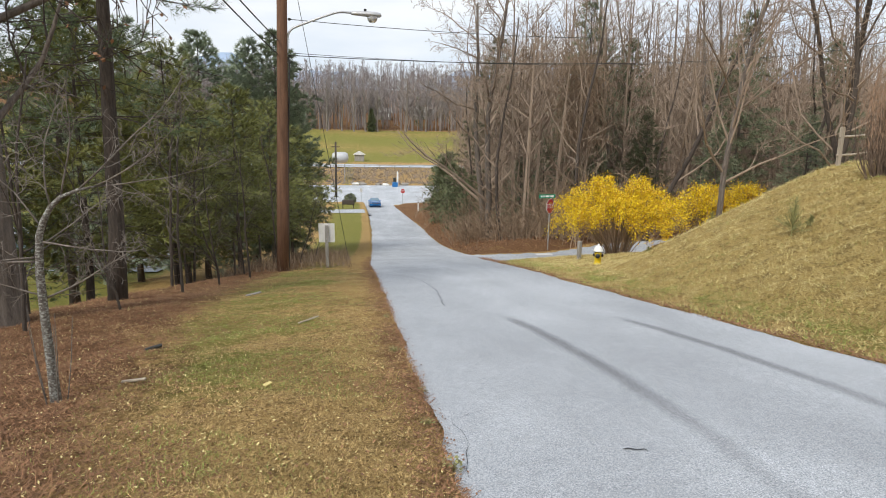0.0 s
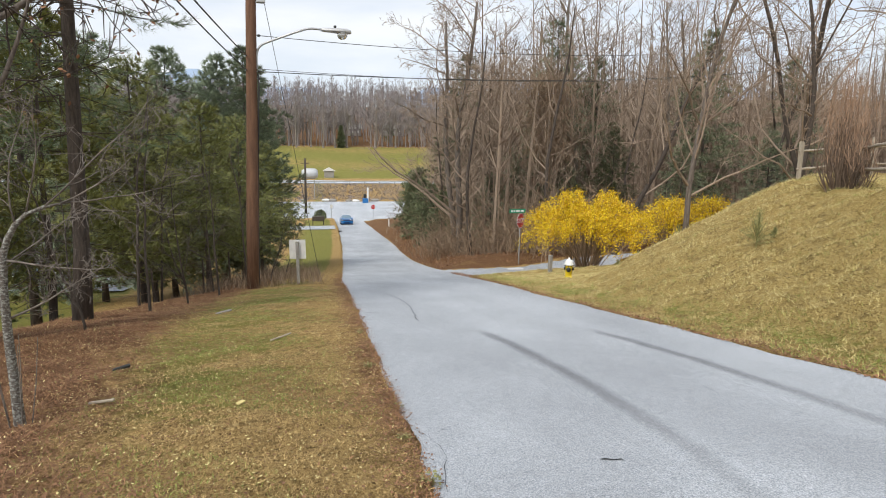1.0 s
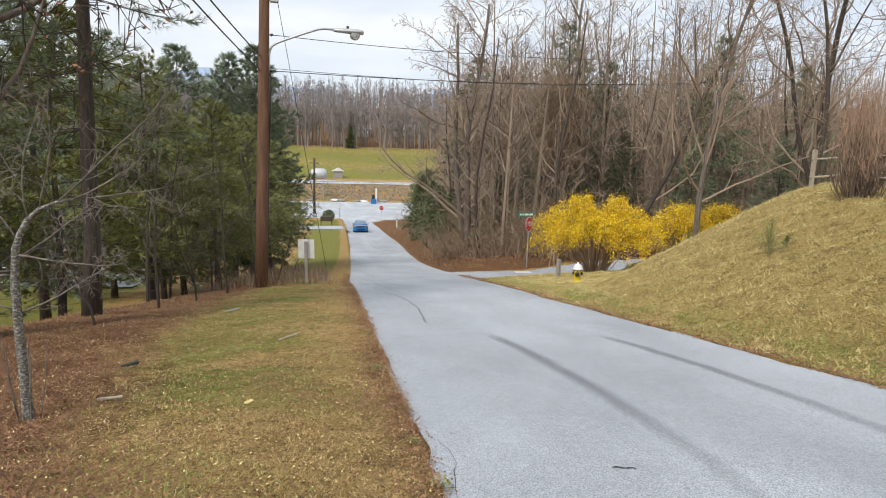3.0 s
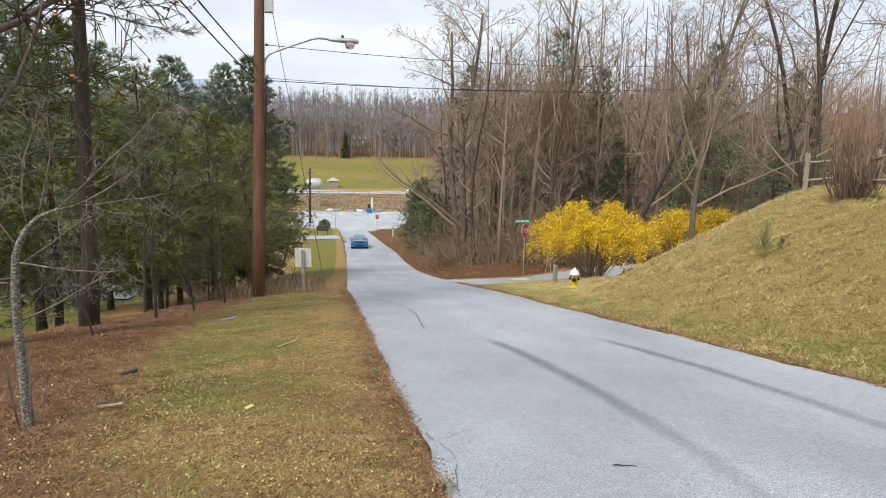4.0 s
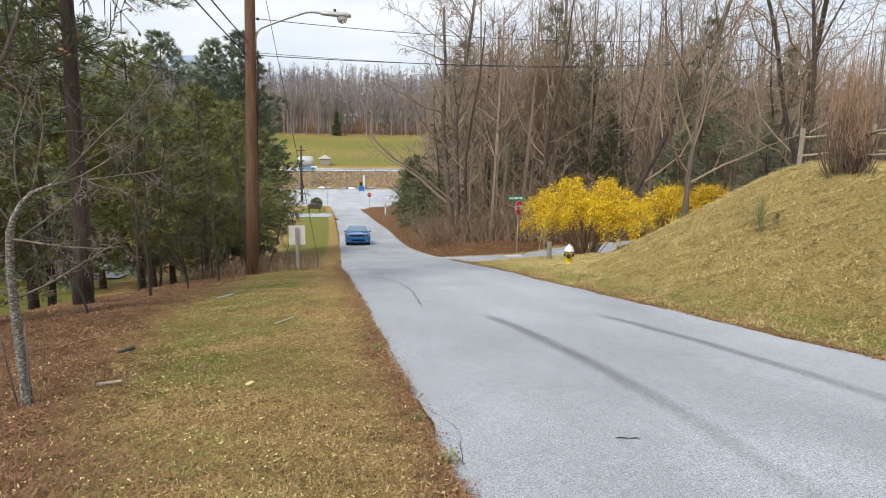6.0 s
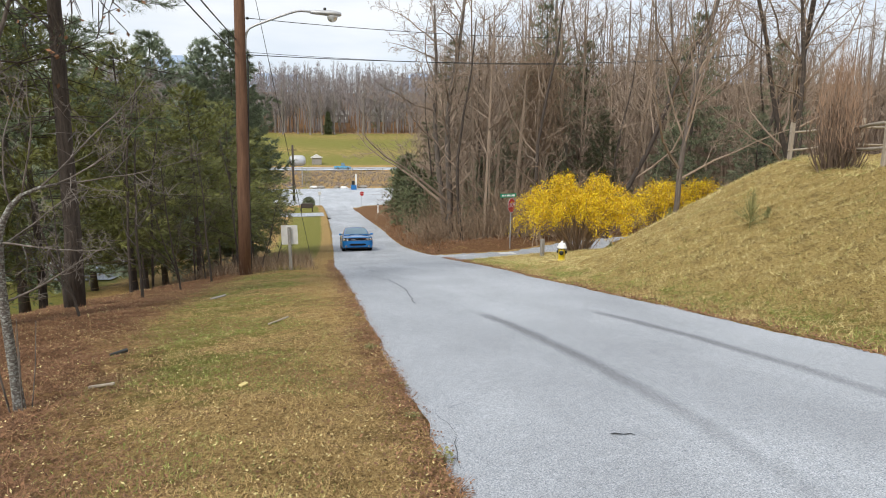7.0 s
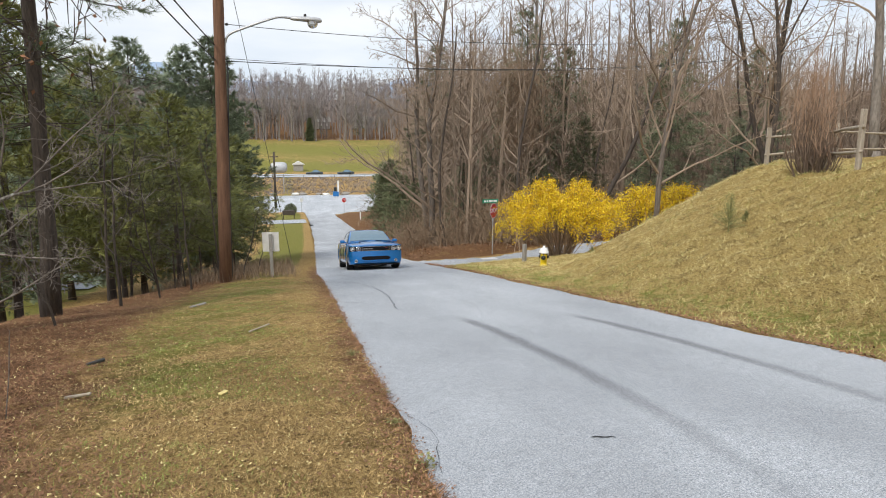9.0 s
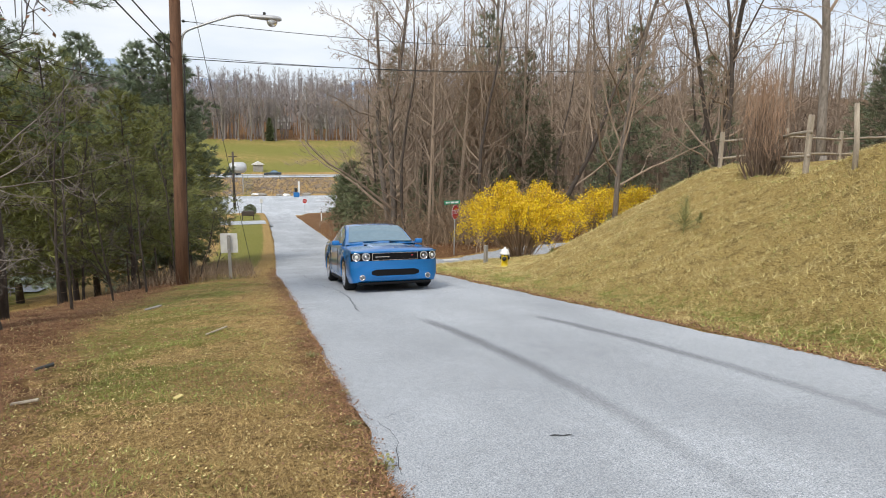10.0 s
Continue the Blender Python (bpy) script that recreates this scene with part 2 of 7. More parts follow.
def land(x, y):
    x, y = np.asarray(x, float), np.asarray(y, float)
    base = road_z(y)
    d_r = x - road_right(y)
    d_l = road_left(y) - x
    # verge and hollow on the low side
    rim = np.interp(y, [-20, 0, 10, 14, 20, 30, 60, 85, 120], [6.0, 6.0, 5.9, 5.7, 3.7, 3.0, 4.5, 9, 12])
    dl = np.maximum(d_l, 0)
    verge = base - 0.012 * dl - 0.004 * dl ** 2 * (dl < 6) - (0.144 + 0.05 * (dl - 6)) * (dl >= 6) - 0.30 * np.maximum(0, dl - rim)
    low = np.interp(y, [-60, -10, 0, 20, 45, 80, 120, 146, 300], [2, -1.5, -2.6, -5.2, -8.0, -9.8, -12.4, -12.6, -2])
    low = np.where(y > 112, base, low)
    left = smax(verge, low, 0.8)
    left = np.where(d_l > 0, left, base)
    # bank on the high side
    dr = np.maximum(d_r, 0)
    flat = np.interp(y, [10, 16, 19, 22, 25], [1.1, 1.8, 3.6, 5.6, 7.4])
    foot = base + 0.02 * np.minimum(dr, flat) + 0.49 * np.maximum(0, dr - flat)
    top = np.maximum(0.82 - 0.005 * (x - 13) + 0.55 * np.maximum(0, 12.0 - y), base + 1.6)
    fall = -3.5 + 0.50 * np.maximum(0, side_mid(x) - side_half(x) - 2.4 - y) + 0.02 * (x - 8)
    fall = base + (fall - base) * sstep(0.5, 5.0, dr)
    bank = smin(smin(foot, top, 0.6), fall, 0.5)
    bank = smax(bank, base - 0.1, 0.3)
    wood = base + 0.05 * np.minimum(dr, 20) + 0.35 * sstep(0.3, 2.2, dr)
    sidez = np.interp(x, [5, 8, 12, 20, 40, 80], [0, -4.5, -4.6, -4.75, -5.2, -5.6])
    sidez = np.where(x < 8, -4.5, sidez)
    off = y - side_mid(x)
    k = sstep(side_half(x) + 0.2, side_half(x) + 2.5, off)
    ktail = sstep(side_half(x) + 0.2, side_half(x) + 1.5, -off)
    sidez = base + (sidez - base) * sstep(3.0, 9.0, dr)
    wood2 = np.where(x > 8, smax(wood, sidez - 0.05 * np.maximum(off, 0) - 0.2, 0.6), wood)
    right = np.where(off > 0, sidez * (1 - k) + wood2 * k, sidez * (1 - ktail) + bank * ktail)
    right = np.where(y > 112, base, right)
    z = np.where(d_r > 0, right, np.where(d_l > 0, left, base))
    # level car park and everything past it
    z = np.where(y > 112, base, z)
    far = sstep(60, 400, np.abs(x)) * sstep(150, 400, y)
    return z + far * 14 + sstep(60, 250, np.abs(x)) * 2.0 * sstep(160, 100, y)


def ground_at(x, y):
    return float(surface(x, y))


def fine_steps(parts):
    out = [parts[0][0]]
    for a, b, s in parts:
        n = max(1, round((b - a) / s))
        out += [a + (b - a) * (k + 1) / n for k in range(n)]
    return np.array(out)


def bumps(x, y, s, amp):
    """Cheap smooth unevenness."""
    return amp * (np.sin(x * s + 1.3 * np.sin(y * s * 0.7)) * np.cos(y * s * 1.13 + 0.9 * np.sin(x * s * 0.6)))


def edge_wobble(y):
    return 0.035 * np.sin(y * 1.7) + 0.022 * np.sin(y * 4.1 + 1) + 0.012 * np.sin(y * 9.7 + 2)


def on_road(x, y):
    """Depth inside the tarmac, in metres (negative outside)."""
    a = np.minimum(x - road_left(y), road_right(y) - x)
    b = np.where((x > 4.5) & (x < 80), side_half(x) - np.abs(y - side_mid(x)), -9)
    c = np.where((y > 113) & (y < 149), 20.0 - np.abs(x - 2), -9)
    a = np.where(y < 120, a, -9)
    return np.maximum(np.maximum(a, b), c)


def surface(x, y):
    """The land with its small unevenness, off the tarmac."""
    x, y = np.asarray(x, float), np.asarray(y, float)
    inside = on_road(x, y)
    near = sstep(60, 30, y) * sstep(30, 15, np.abs(x))
    z = land(x, y)
    z = z + (bumps(x, y, 2.7, 0.018) + bumps(x + 3, y, 6.1, 0.012) + bumps(x, y + 5, 15.0, 0.006)) * near * (inside < 0.1) + 0.03 * (inside < 0)
    z = z + bumps(x, y, 0.35, 0.12) * (np.clip(-inside - 1, 0, 3) / 3) * sstep(-2, 4, y)
    bank_zone = sstep(0.8, 2.0, x - road_right(y)) * sstep(30, 24, y) * sstep(24, 18, x) * (inside < -0.3)
    return z + (bumps(x, y, 4.3, 0.045) + bumps(x + 7, y + 2, 7.9, 0.03)) * bank_zone


def build_ground():
    xs = fine_steps([(-1800, -400, 100), (-400, -90, 15), (-90, -30, 3), (-30, -9, 0.7), (-9, 14, 0.16), (14, 30, 0.5), (30, 90, 3), (90, 400, 15), (400, 1800, 100)])
    ys = fine_steps([(-60, 0, 3), (0, 18, 0.16), (18, 40, 0.32), (40, 120, 1.2), (120, 220, 3), (220, 480, 8), (480, 2500, 60)])
    gx, gy = np.meshgrid(xs, ys)
    inside = on_road(gx, gy)
    z = surface(gx, gy)
    z = np.where(inside > 0, z - 0.30 * sstep(0.0, 0.5, inside) - 0.02, z)
    nx, ny = len(xs), len(ys)
    verts = np.stack([gx.ravel(), gy.ravel(), z.ravel()], 1)
    i = np.arange(nx * ny).reshape(ny, nx)
    faces = np.stack([i[:-1, :-1].ravel(), i[:-1, 1:].ravel(), i[1:, 1:].ravel(), i[1:, :-1].ravel()], 1)
    me = bpy.data.meshes.new("ground")
    me.vertices.add(len(verts))
    me.vertices.foreach_set("co", verts.ravel())
    me.loops.add(faces.size)
    me.loops.foreach_set("vertex_index", faces.ravel())
    me.polygons.add(len(faces))
    me.polygons.foreach_set("loop_start", np.arange(0, faces.size, 4))
    me.polygons.foreach_set("use_smooth", np.ones(len(faces), bool))
    me.update(calc_edges=True)
    # what grows or lies where: red pine straw and leaves, green grass, blue bank straw
    straw, green, dry = ground_cover(gx, gy)
    col = np.stack([straw.ravel(), green.ravel(), dry.ravel(), np.ones(nx * ny)], 1)
    at = me.color_attributes.new("cover", "FLOAT_COLOR", "POINT")
    at.data.foreach_set("color", col.astype(np.float32).ravel())
    ob = put("ground", me, M_GROUND)
    return tagged(ob, "sloping ground of dry grass, pine straw, lawn and field", "ground", kind="structure")


def ground_cover(x, y):
    d_l, d_r = road_left(y) - x, x - road_right(y)
    line = np.interp(y, [0, 4, 7, 9.5, 17, 21, 26], [-1.9, -2.0, -2.3, -2.8, -2.6, -1.7, -1.2])
    straw = sstep(1.5, -0.8, x - line) * sstep(34, 24, y) * sstep(-9.5, -7.0, x)
    straw = np.maximum(straw, sstep(0.55, 0.05, d_l) * (d_l > -0.1) * sstep(45, 20, y) * 0.5)
    straw = np.maximum(straw, sstep(0.5, 0.05, d_r) * (d_r > -0.1) * sstep(30, 20, y) * 0.3)
    woods = (d_r > 0) * sstep(0.2, 1.0, y - side_mid(x) - side_half(x) + 0.3) * sstep(115, 108, y)
    woods = np.maximum(woods, sstep(26, 34, x) * sstep(115, 108, y))
    straw = np.maximum(straw, woods * 0.85)
    straw = np.maximum(straw, sstep(149, 153, y) * sstep(177, 170, y) * 0.35)
    straw = np.maximum(straw, sstep(285, 296, y) * 0.8)
    straw = np.maximum(straw, sstep(192, 200, y) * sstep(290, 285, y) * 0.24)
    green = 0.52 * sstep(0.3, 1.4, d_l) * sstep(4.6, 2.6, d_l) * sstep(3, 7, y) + 0.10
    green = np.maximum(green, sstep(0.5, 1.2, d_l) * sstep(24, 32, y) * sstep(112, 104, y) * 0.95 * sstep(6, 3.5, d_l))
    green = np.maximum(green, sstep(-9, -12, x) * sstep(20, 30, y) * 0.85)
    green = np.maximum(green, sstep(0.35, 0.8, d_r) * sstep(1.9, 1.0, d_r) * sstep(29, 22, y) * 0.55)
    green = np.maximum(green, sstep(190, 196, y) * sstep(295, 285, y) * (0.80 + 0.16 * np.sin(y * 0.13 + 0.8 * np.sin(x * 0.07))))
    green = np.maximum(green, 0.12 * sstep(8.5, 10.5, x) * sstep(28, 22, y) * (d_r > 0))
    dry = (d_r > 0.9) * sstep(29, 24, y) * 1.0
    return straw, green, dry


def ground_material():
    k = Nodes("ground_cover")
    straw, green, dry = k.attr("cover")
    n1, n2, n3 = k.noise(0.9, 5, 0.6), k.noise(7, 5, 0.65), k.noise(70, 5, 0.8)
    nfib = k.noise(48, 6, 0.8, stretch=(1, 0.4, 1), warp=1.5)
    tan = k.ramp(nfib, (0.34, (0.085, 0.046, 0.018)), (0.48, (0.34, 0.22, 0.085)), (0.62, (0.66, 0.47, 0.20)))
    gold = k.ramp(nfib, (0.34, (0.11, 0.07, 0.024)), (0.48, (0.37, 0.265, 0.095)), (0.63, (0.66, 0.51, 0.21)))
    red = k.ramp(n3, (0.32, (0.05, 0.026, 0.013)), (0.5, (0.135, 0.066, 0.033)), (0.68, (0.34, 0.205, 0.11)))
    grn = k.ramp(n3, (0.30, (0.05, 0.07, 0.012)), (0.5, (0.14, 0.175, 0.03)), (0.72, (0.27, 0.27, 0.08)))
    jit = k.math("ADD", k.math("MULTIPLY", k.math("SUBTRACT", n1, 0.5), 1.3), k.math("MULTIPLY", k.math("SUBTRACT", n2, 0.5), 1.2))
    edge = lambda m, lo, hi: k.ramp(k.math("ADD", m, jit), (lo, 0.0), (hi, 1.0))
    c = k.mix(edge(dry, 0.35, 0.65), tan, gold)
    clump = k.noise(3.2, 4, 0.65, warp=0.8)
    c = k.mix(k.ramp(clump, (0.36, 0.45), (0.50, 0.0)), c, (0.10, 0.068, 0.026))
    c = k.mix(k.ramp(k.noise(24, 3, 0.7), (0.34, 0.75), (0.42, 0.0)), c, (0.045, 0.026, 0.012))
    c = k.mix(k.math("MULTIPLY", edge(green, 0.45, 0.75), 0.75), c, grn)
    c = k.mix(k.math("MULTIPLY", edge(straw, 0.35, 0.7), 0.95), c, red)
    h = k.math("ADD", nfib, k.math("MULTIPLY", n3, 0.7))
    k.bump(h, 1.0, 0.035)
    return k.done(c, 0.95, specular_ior_level=0.1)


M_GROUND = ground_material()


def asphalt_material(name, tint=1.0, marks=False):
    k = Nodes(name)
    agg = k.noise(92, 3, 0.85)
    mid = k.noise(11, 4, 0.6)
    big = k.noise(0.38, 4, 0.6, stretch=(1.0, 0.55, 1))
    base = k.ramp(agg, (0.37, tuple(v * tint for v in (0.11, 0.14, 0.155))), (0.46, tuple(v * tint for v in (0.33, 0.35, 0.385))), (0.55, tuple(v * tint for v in (0.43, 0.46, 0.49))), (0.65, tuple(min(0.9, v * tint) for v in (0.74, 0.75, 0.78))))
    chip = k.math("MULTIPLY", k.ramp(k.voronoi(70), (0.2, 1.0), (0.32, 0.0)), k.ramp(k.noise(40, 2), (0.50, 0.0), (0.56, 1.0)))
    base = k.mix(k.math("MULTIPLY", chip, 0.8), base, (0.80, 0.81, 0.83))
    pit = k.math("MULTIPLY", k.ramp(k.voronoi(55), (0.18, 1.0), (0.30, 0.0)), k.ramp(k.noise(31, 2), (0.52, 0.0), (0.58, 1.0)))
    base = k.mix(k.math("MULTIPLY", pit, 0.7), base, (0.10, 0.105, 0.115))
    # broad darker blotches: soft tree shadows painted into the asphalt colour
    c = k.mix(k.ramp(big, (0.36, 0.42), (0.62, 0.0)), base, (0.16 * tint, 0.172 * tint, 0.19 * tint))
    c = k.mix(k.ramp(mid, (0.35, 0.18), (0.6, 0.0)), c, (0.20, 0.205, 0.21))
    if marks:
        sep = k.n.new("ShaderNodeSeparateXYZ")
        k.l.new(k.co, sep.inputs[0])
        x, y = sep.outputs[0], sep.outputs[1]

        def band(cx, half, soft):
            """A lengthwise worn stripe about the line x = cx(y)."""
            return k.ramp(k.math("DIVIDE", k.math("ABSOLUTE", k.math("SUBTRACT", x, cx)), half + soft), (half / (half + soft) * 0.4, 1.0), (1.0, 0.0))

        def span(a, b):
            up = k.math("DIVIDE", k.math("SUBTRACT", y, a), b - a, True)
            return up
        wob = k.math("MULTIPLY", k.math("SUBTRACT", k.noise(1.1, 2), 0.5), 0.10)
        for x0, side, bow, y1, y0, strength in ((2.52, 0.135, 0.018, 9.5, 8.9, 0.6), (4.13, 0.205, 0.022, 9.3, 8.5, 0.6)):
            back = k.math("SUBTRACT", 9.2, y)
            run = k.math("MULTIPLY", back, k.math("SUBTRACT", side, k.math("MULTIPLY", back, bow)))
            cx = k.math("ADD", k.math("ADD", run, x0), wob)
            fade = k.math("MULTIPLY", span(y1, y0), k.ramp(k.math("DIVIDE", y, 9.0), (0.15, 0.0), (0.72, 1.0)))
            grit = k.ramp(k.noise(26, 3), (0.25, 0.55), (0.55, 1.0))
            c = k.mix(k.math("MULTIPLY", k.math("MULTIPLY", k.math("MULTIPLY", band(cx, 0.075, 0.06), fade), grit), strength), c, (0.055, 0.058, 0.064))
        for cx, w, s in ((1.9, 0.35, 0.15), (3.5, 0.35, 0.18), (4.85, 0.35, 0.14)):
            c = k.mix(k.math("MULTIPLY", band(cx, w, 0.3), k.math("MULTIPLY", k.noise(0.8, 3), s)), c, (0.12, 0.125, 0.135))
    k.bump(k.math("ADD", agg, k.math("MULTIPLY", mid, 0.4)), 0.55, 0.008)
    return k.done(c, 0.82)


M_ASPHALT = asphalt_material("worn_grey_asphalt", 1.14, True)
M_ASPHALT2 = asphalt_material("pale_worn_asphalt", 1.12)
M_ASPHALT_DARK = asphalt_material("darker_asphalt", 0.75)
M_CONCRETE_LOT = asphalt_material("pale_car_park", 1.3)
M_CRACK = plain("crack_filler", (0.035, 0.037, 0.04), 0.9)


def strip(name, ys, left, right, n, material, label, category, lift=0.0, wob=0.0):
    s = Soup()
    for y in ys:
        a, b = left(y), right(y)
        for k in range(n + 1):
            x = a + (b - a) * k / n
            crown = 0.03 * (1 - (2 * k / n - 1) ** 2)
            if k == 0:
                x += wob * edge_wobble(y)
            if k == n:
                x += wob * edge_wobble(y + 40)
            s.v.append(Vector((x, y, float(road_z(y)) + lift + crown)))
    for i in range(len(ys) - 1):
        for k in range(n):
            a = i * (n + 1) + k
            s.f.append((a, a + 1, a + n + 2, a + n + 1))
    ob = put(name, s.mesh(name, True), material)
    return tagged(ob, label, category, kind="structure")


def build_roads():
    ys = list(np.arange(-55, 0, 1.0)) + list(np.arange(0, 20, 0.08)) + list(np.arange(20, 45, 0.25)) + list(np.arange(45, 119, 1.0))
    strip("road", ys, road_left, road_right, 14, M_ASPHALT, "pale grey worn asphalt road running downhill", "road", 0.0, 1.0)
    # side road: strips across its run
    s = Soup()
    xs = list(np.arange(5.0, 14, 0.25)) + list(np.arange(14, 80, 1.0))
    n = 12
    for x in xs:
        for k in range(n + 1):
            y = float(side_mid(x)) + (2 * k / n - 1) * float(side_half(x))
            s.v.append(Vector((x, y, ground_at(x, y) - 0.006 + 0.012 * min(1, max(0, x - 7)))))
    for i in range(len(xs) - 1):
        for k in range(n):
            a = i * (n + 1) + k
            s.f.append((a, a + n + 1, a + n + 2, a + 1))
    ob = put("side_road", s.mesh("side_road", True), M_ASPHALT2)
    tagged(ob, "grey asphalt side road meeting the hill road", "road", kind="structure")
    # stop line on the side road
    s = Soup()
    x0, x1 = 8.75, 9.55
    for k in range(6):
        y = 28.9 + 0.5 * k
        for x in (x0, x1):
            s.v.append(Vector((x + 0.12 * k, y, ground_at(x, y) + 0.022)))
    for k in range(5):
        s.f.append((2 * k, 2 * k + 1, 2 * k + 3, 2 * k + 2))
    tagged(put("stop_line", s.mesh("stop_line"), mottled("worn_white_paint", (0.45, 0.45, 0.44), (0.78, 0.78, 0.76), 6, 0.7)), "worn white painted stop line on the asphalt", "road marking", kind="structure")
    # car park across the foot of the hill
    s = Soup()
    for y in np.linspace(113, 149, 10):
        for x in np.linspace(-18, 24, 12):
            s.v.append(Vector((x, y, float(road_z(y)) + 0.03)))
    for i in range(9):
        for k in range(11):
            a = i * 12 + k
            s.f.append((a, a + 1, a + 13, a + 12))
    tagged(put("car_park", s.mesh("car_park", True), M_CONCRETE_LOT), "pale grey asphalt car park at the bottom of the hill", "car park", kind="structure")
    # highway across the valley
    s = Soup()
    for x in np.linspace(-160, 200, 37):
        for y in (177.5, 180, 182.5, 185, 187.5):
            s.v.append(Vector((x, y, ground_at(x, y) + 0.12)))
    for i in range(36):
        for k in range(4):
            a = i * 5 + k
            s.f.append((a, a + 5, a + 6, a + 1))
    tagged(put("highway", s.mesh("highway", True), M_CONCRETE_LOT), "pale grey highway crossing the valley beyond the car park", "road", kind="structure")
    # lower car park behind the pines and its drive
    s = Soup()
    xs, ys = np.linspace(-46, -11.5, 22), np.linspace(41, 70, 16)
    for y in ys:
        for x in xs:
            s.v.append(Vector((x, y, ground_at(x, y) + 0.08)))
    for i in range(15):
        for k in range(21):
            a = i * 22 + k
            s.f.append((a, a + 1, a + 23, a + 22))
    tagged(put("lower_car_park", s.mesh("lower_car_park", True), M_ASPHALT_DARK), "grey asphalt car park lying below the pines", "car park", kind="structure")
    s = Soup()
    for x in np.linspace(-16, 3.0, 20):
        for k in range(5):
            y = 88 + 0.05 * x + (k - 2) * 1.5 * (1 + 0.25 * max(0, (x + 2) / 5))
            s.v.append(Vector((x, y, ground_at(x, y) + 0.05)))
    for i in range(19):
        for k in range(4):
            a = i * 5 + k
            s.f.append((a, a + 5, a + 6, a + 1))
    tagged(put("driveway", s.mesh("driveway", True), M_ASPHALT2), "pale asphalt driveway joining the road at its foot", "driveway", kind="structure")


def crack(points, width, name="crack"):
    """A tarred crack on the road, as a ragged ribbon through plan points."""
    rnd = random.Random(len(points) * 7 + int(points[0][1] * 10))
    s, fine = Soup(), []
    for (ax, ay), (bx, by) in zip(points, points[1:]):
        n = max(2, int(math.hypot(bx - ax, by - ay) / 0.12))
        fine += [(ax + (bx - ax) * k / n + rnd.uniform(-0.025, 0.025), ay + (by - ay) * k / n + rnd.uniform(-0.025, 0.025)) for k in range(n)]
    fine.append(points[-1])
    for i, (x, y) in enumerate(fine):
        a, b = fine[max(0, i - 1)], fine[min(len(fine) - 1, i + 1)]
        t = Vector((b[0] - a[0], b[1] - a[1])).normalized()
        w = width * rnd.uniform(0.3, 1.1) * (0.3 if i in (0, len(fine) - 1) else 1)
        for sgn in (-1, 1):
            px, py = x - t.y * sgn * w / 2, y + t.x * sgn * w / 2
            f = (px - float(road_left(py))) / (float(road_right(py)) - float(road_left(py)))
            s.v.append(Vector((px, py, float(road_z(py)) + 0.03 * (1 - (2 * f - 1) ** 2) + 0.006)))
    for i in range(len(fine) - 1):
        s.f.append((2 * i, 2 * i + 1, 2 * i + 3, 2 * i + 2))
    return tagged(put(name, s.mesh(name), M_CRACK), "dark tar-filled crack in the asphalt", "crack", "cracks in the road", "structure")


build_ground()
build_roads()

# ---- trees and shrubs ----
def turned(d, angle, spin):
    """d leaned by angle, about itself by spin (radians)."""
    a = d.orthogonal().normalized()
    b = d.cross(a)
    return (d * math.cos(angle) + (a * math.cos(spin) + b * math.sin(spin)) * math.sin(angle)).normalized()


def limb(soups, p, d, length, r, lvl, spec, rnd):
    """One limb and, along it, its smaller limbs. soups: the mesh for each level."""
    n = spec["segs"][lvl]
    pts, rad, dirs = [Vector(p)], [r], [Vector(d)]
    tip = spec["taper"][lvl]
    d = Vector(d)
    for k in range(n):
        w = spec["wiggle"][lvl]
        d = (d + Vector((rnd.uniform(-w, w), rnd.uniform(-w, w), rnd.uniform(-w, w) + spec["up"][lvl])) + Vector(spec.get("drift", (0, 0, 0))) * (0.5 if lvl else 0)).normalized()
        pts.append(pts[-1] + d * length / n)
        rad.append(r * (1 - (1 - tip) * (k + 1) / n))
        dirs.append(d.copy())
    soups[min(lvl, len(soups) - 1)].tube(pts, rad, spec["sides"][lvl], cap=lvl < 2)
    if lvl + 1 >= spec["levels"]:
        return
    count = spec["kids"][lvl]
    count = max(1, round(count * rnd.uniform(0.75, 1.25)))
    t0 = spec["start"][lvl]
    for k in range(count):
        t = t0 + (1 - t0) * (k + rnd.random()) / count
        i = min(n - 1, int(t * n))
        f = t * n - i
        q = pts[i].lerp(pts[i + 1], f)
        rr = rad[i] + (rad[i + 1] - rad[i]) * f
        ang = radians(rnd.uniform(*spec["angle"][lvl]))
        kd = turned(dirs[i + 1], ang, rnd.uniform(0, 2 * math.pi))
        if lvl == 0 and kd.z < spec.get("min_z", -0.1):
            kd.z = abs(kd.z)
        kl = length * rnd.uniform(*spec["ratio"][lvl]) * (1 - 0.55 * (t - t0) / max(0.01, 1 - t0))
        limb(soups, q, kd, kl, max(rr * rnd.uniform(*spec["thick"]), spec["min_r"]), lvl + 1, spec, rnd)


WOOD = dict(levels=5, segs=(10, 6, 4, 2, 1), wiggle=(0.11, 0.30, 0.36, 0.38, 0.35), up=(0.03, 0.07, 0.04, 0.02, 0.0), taper=(0.3, 0.25, 0.3, 0.4, 0.5),
            sides=(8, 5, 3, 3, 3), kids=(16, 5, 4, 2), start=(0.14, 0.2, 0.15, 0.1), angle=((35, 70), (30, 65), (30, 65), (30, 60)),
            ratio=((0.26, 0.46), (0.4, 0.65), (0.45, 0.7), (0.45, 0.75)), min_r=0.011, thick=(0.3, 0.55))


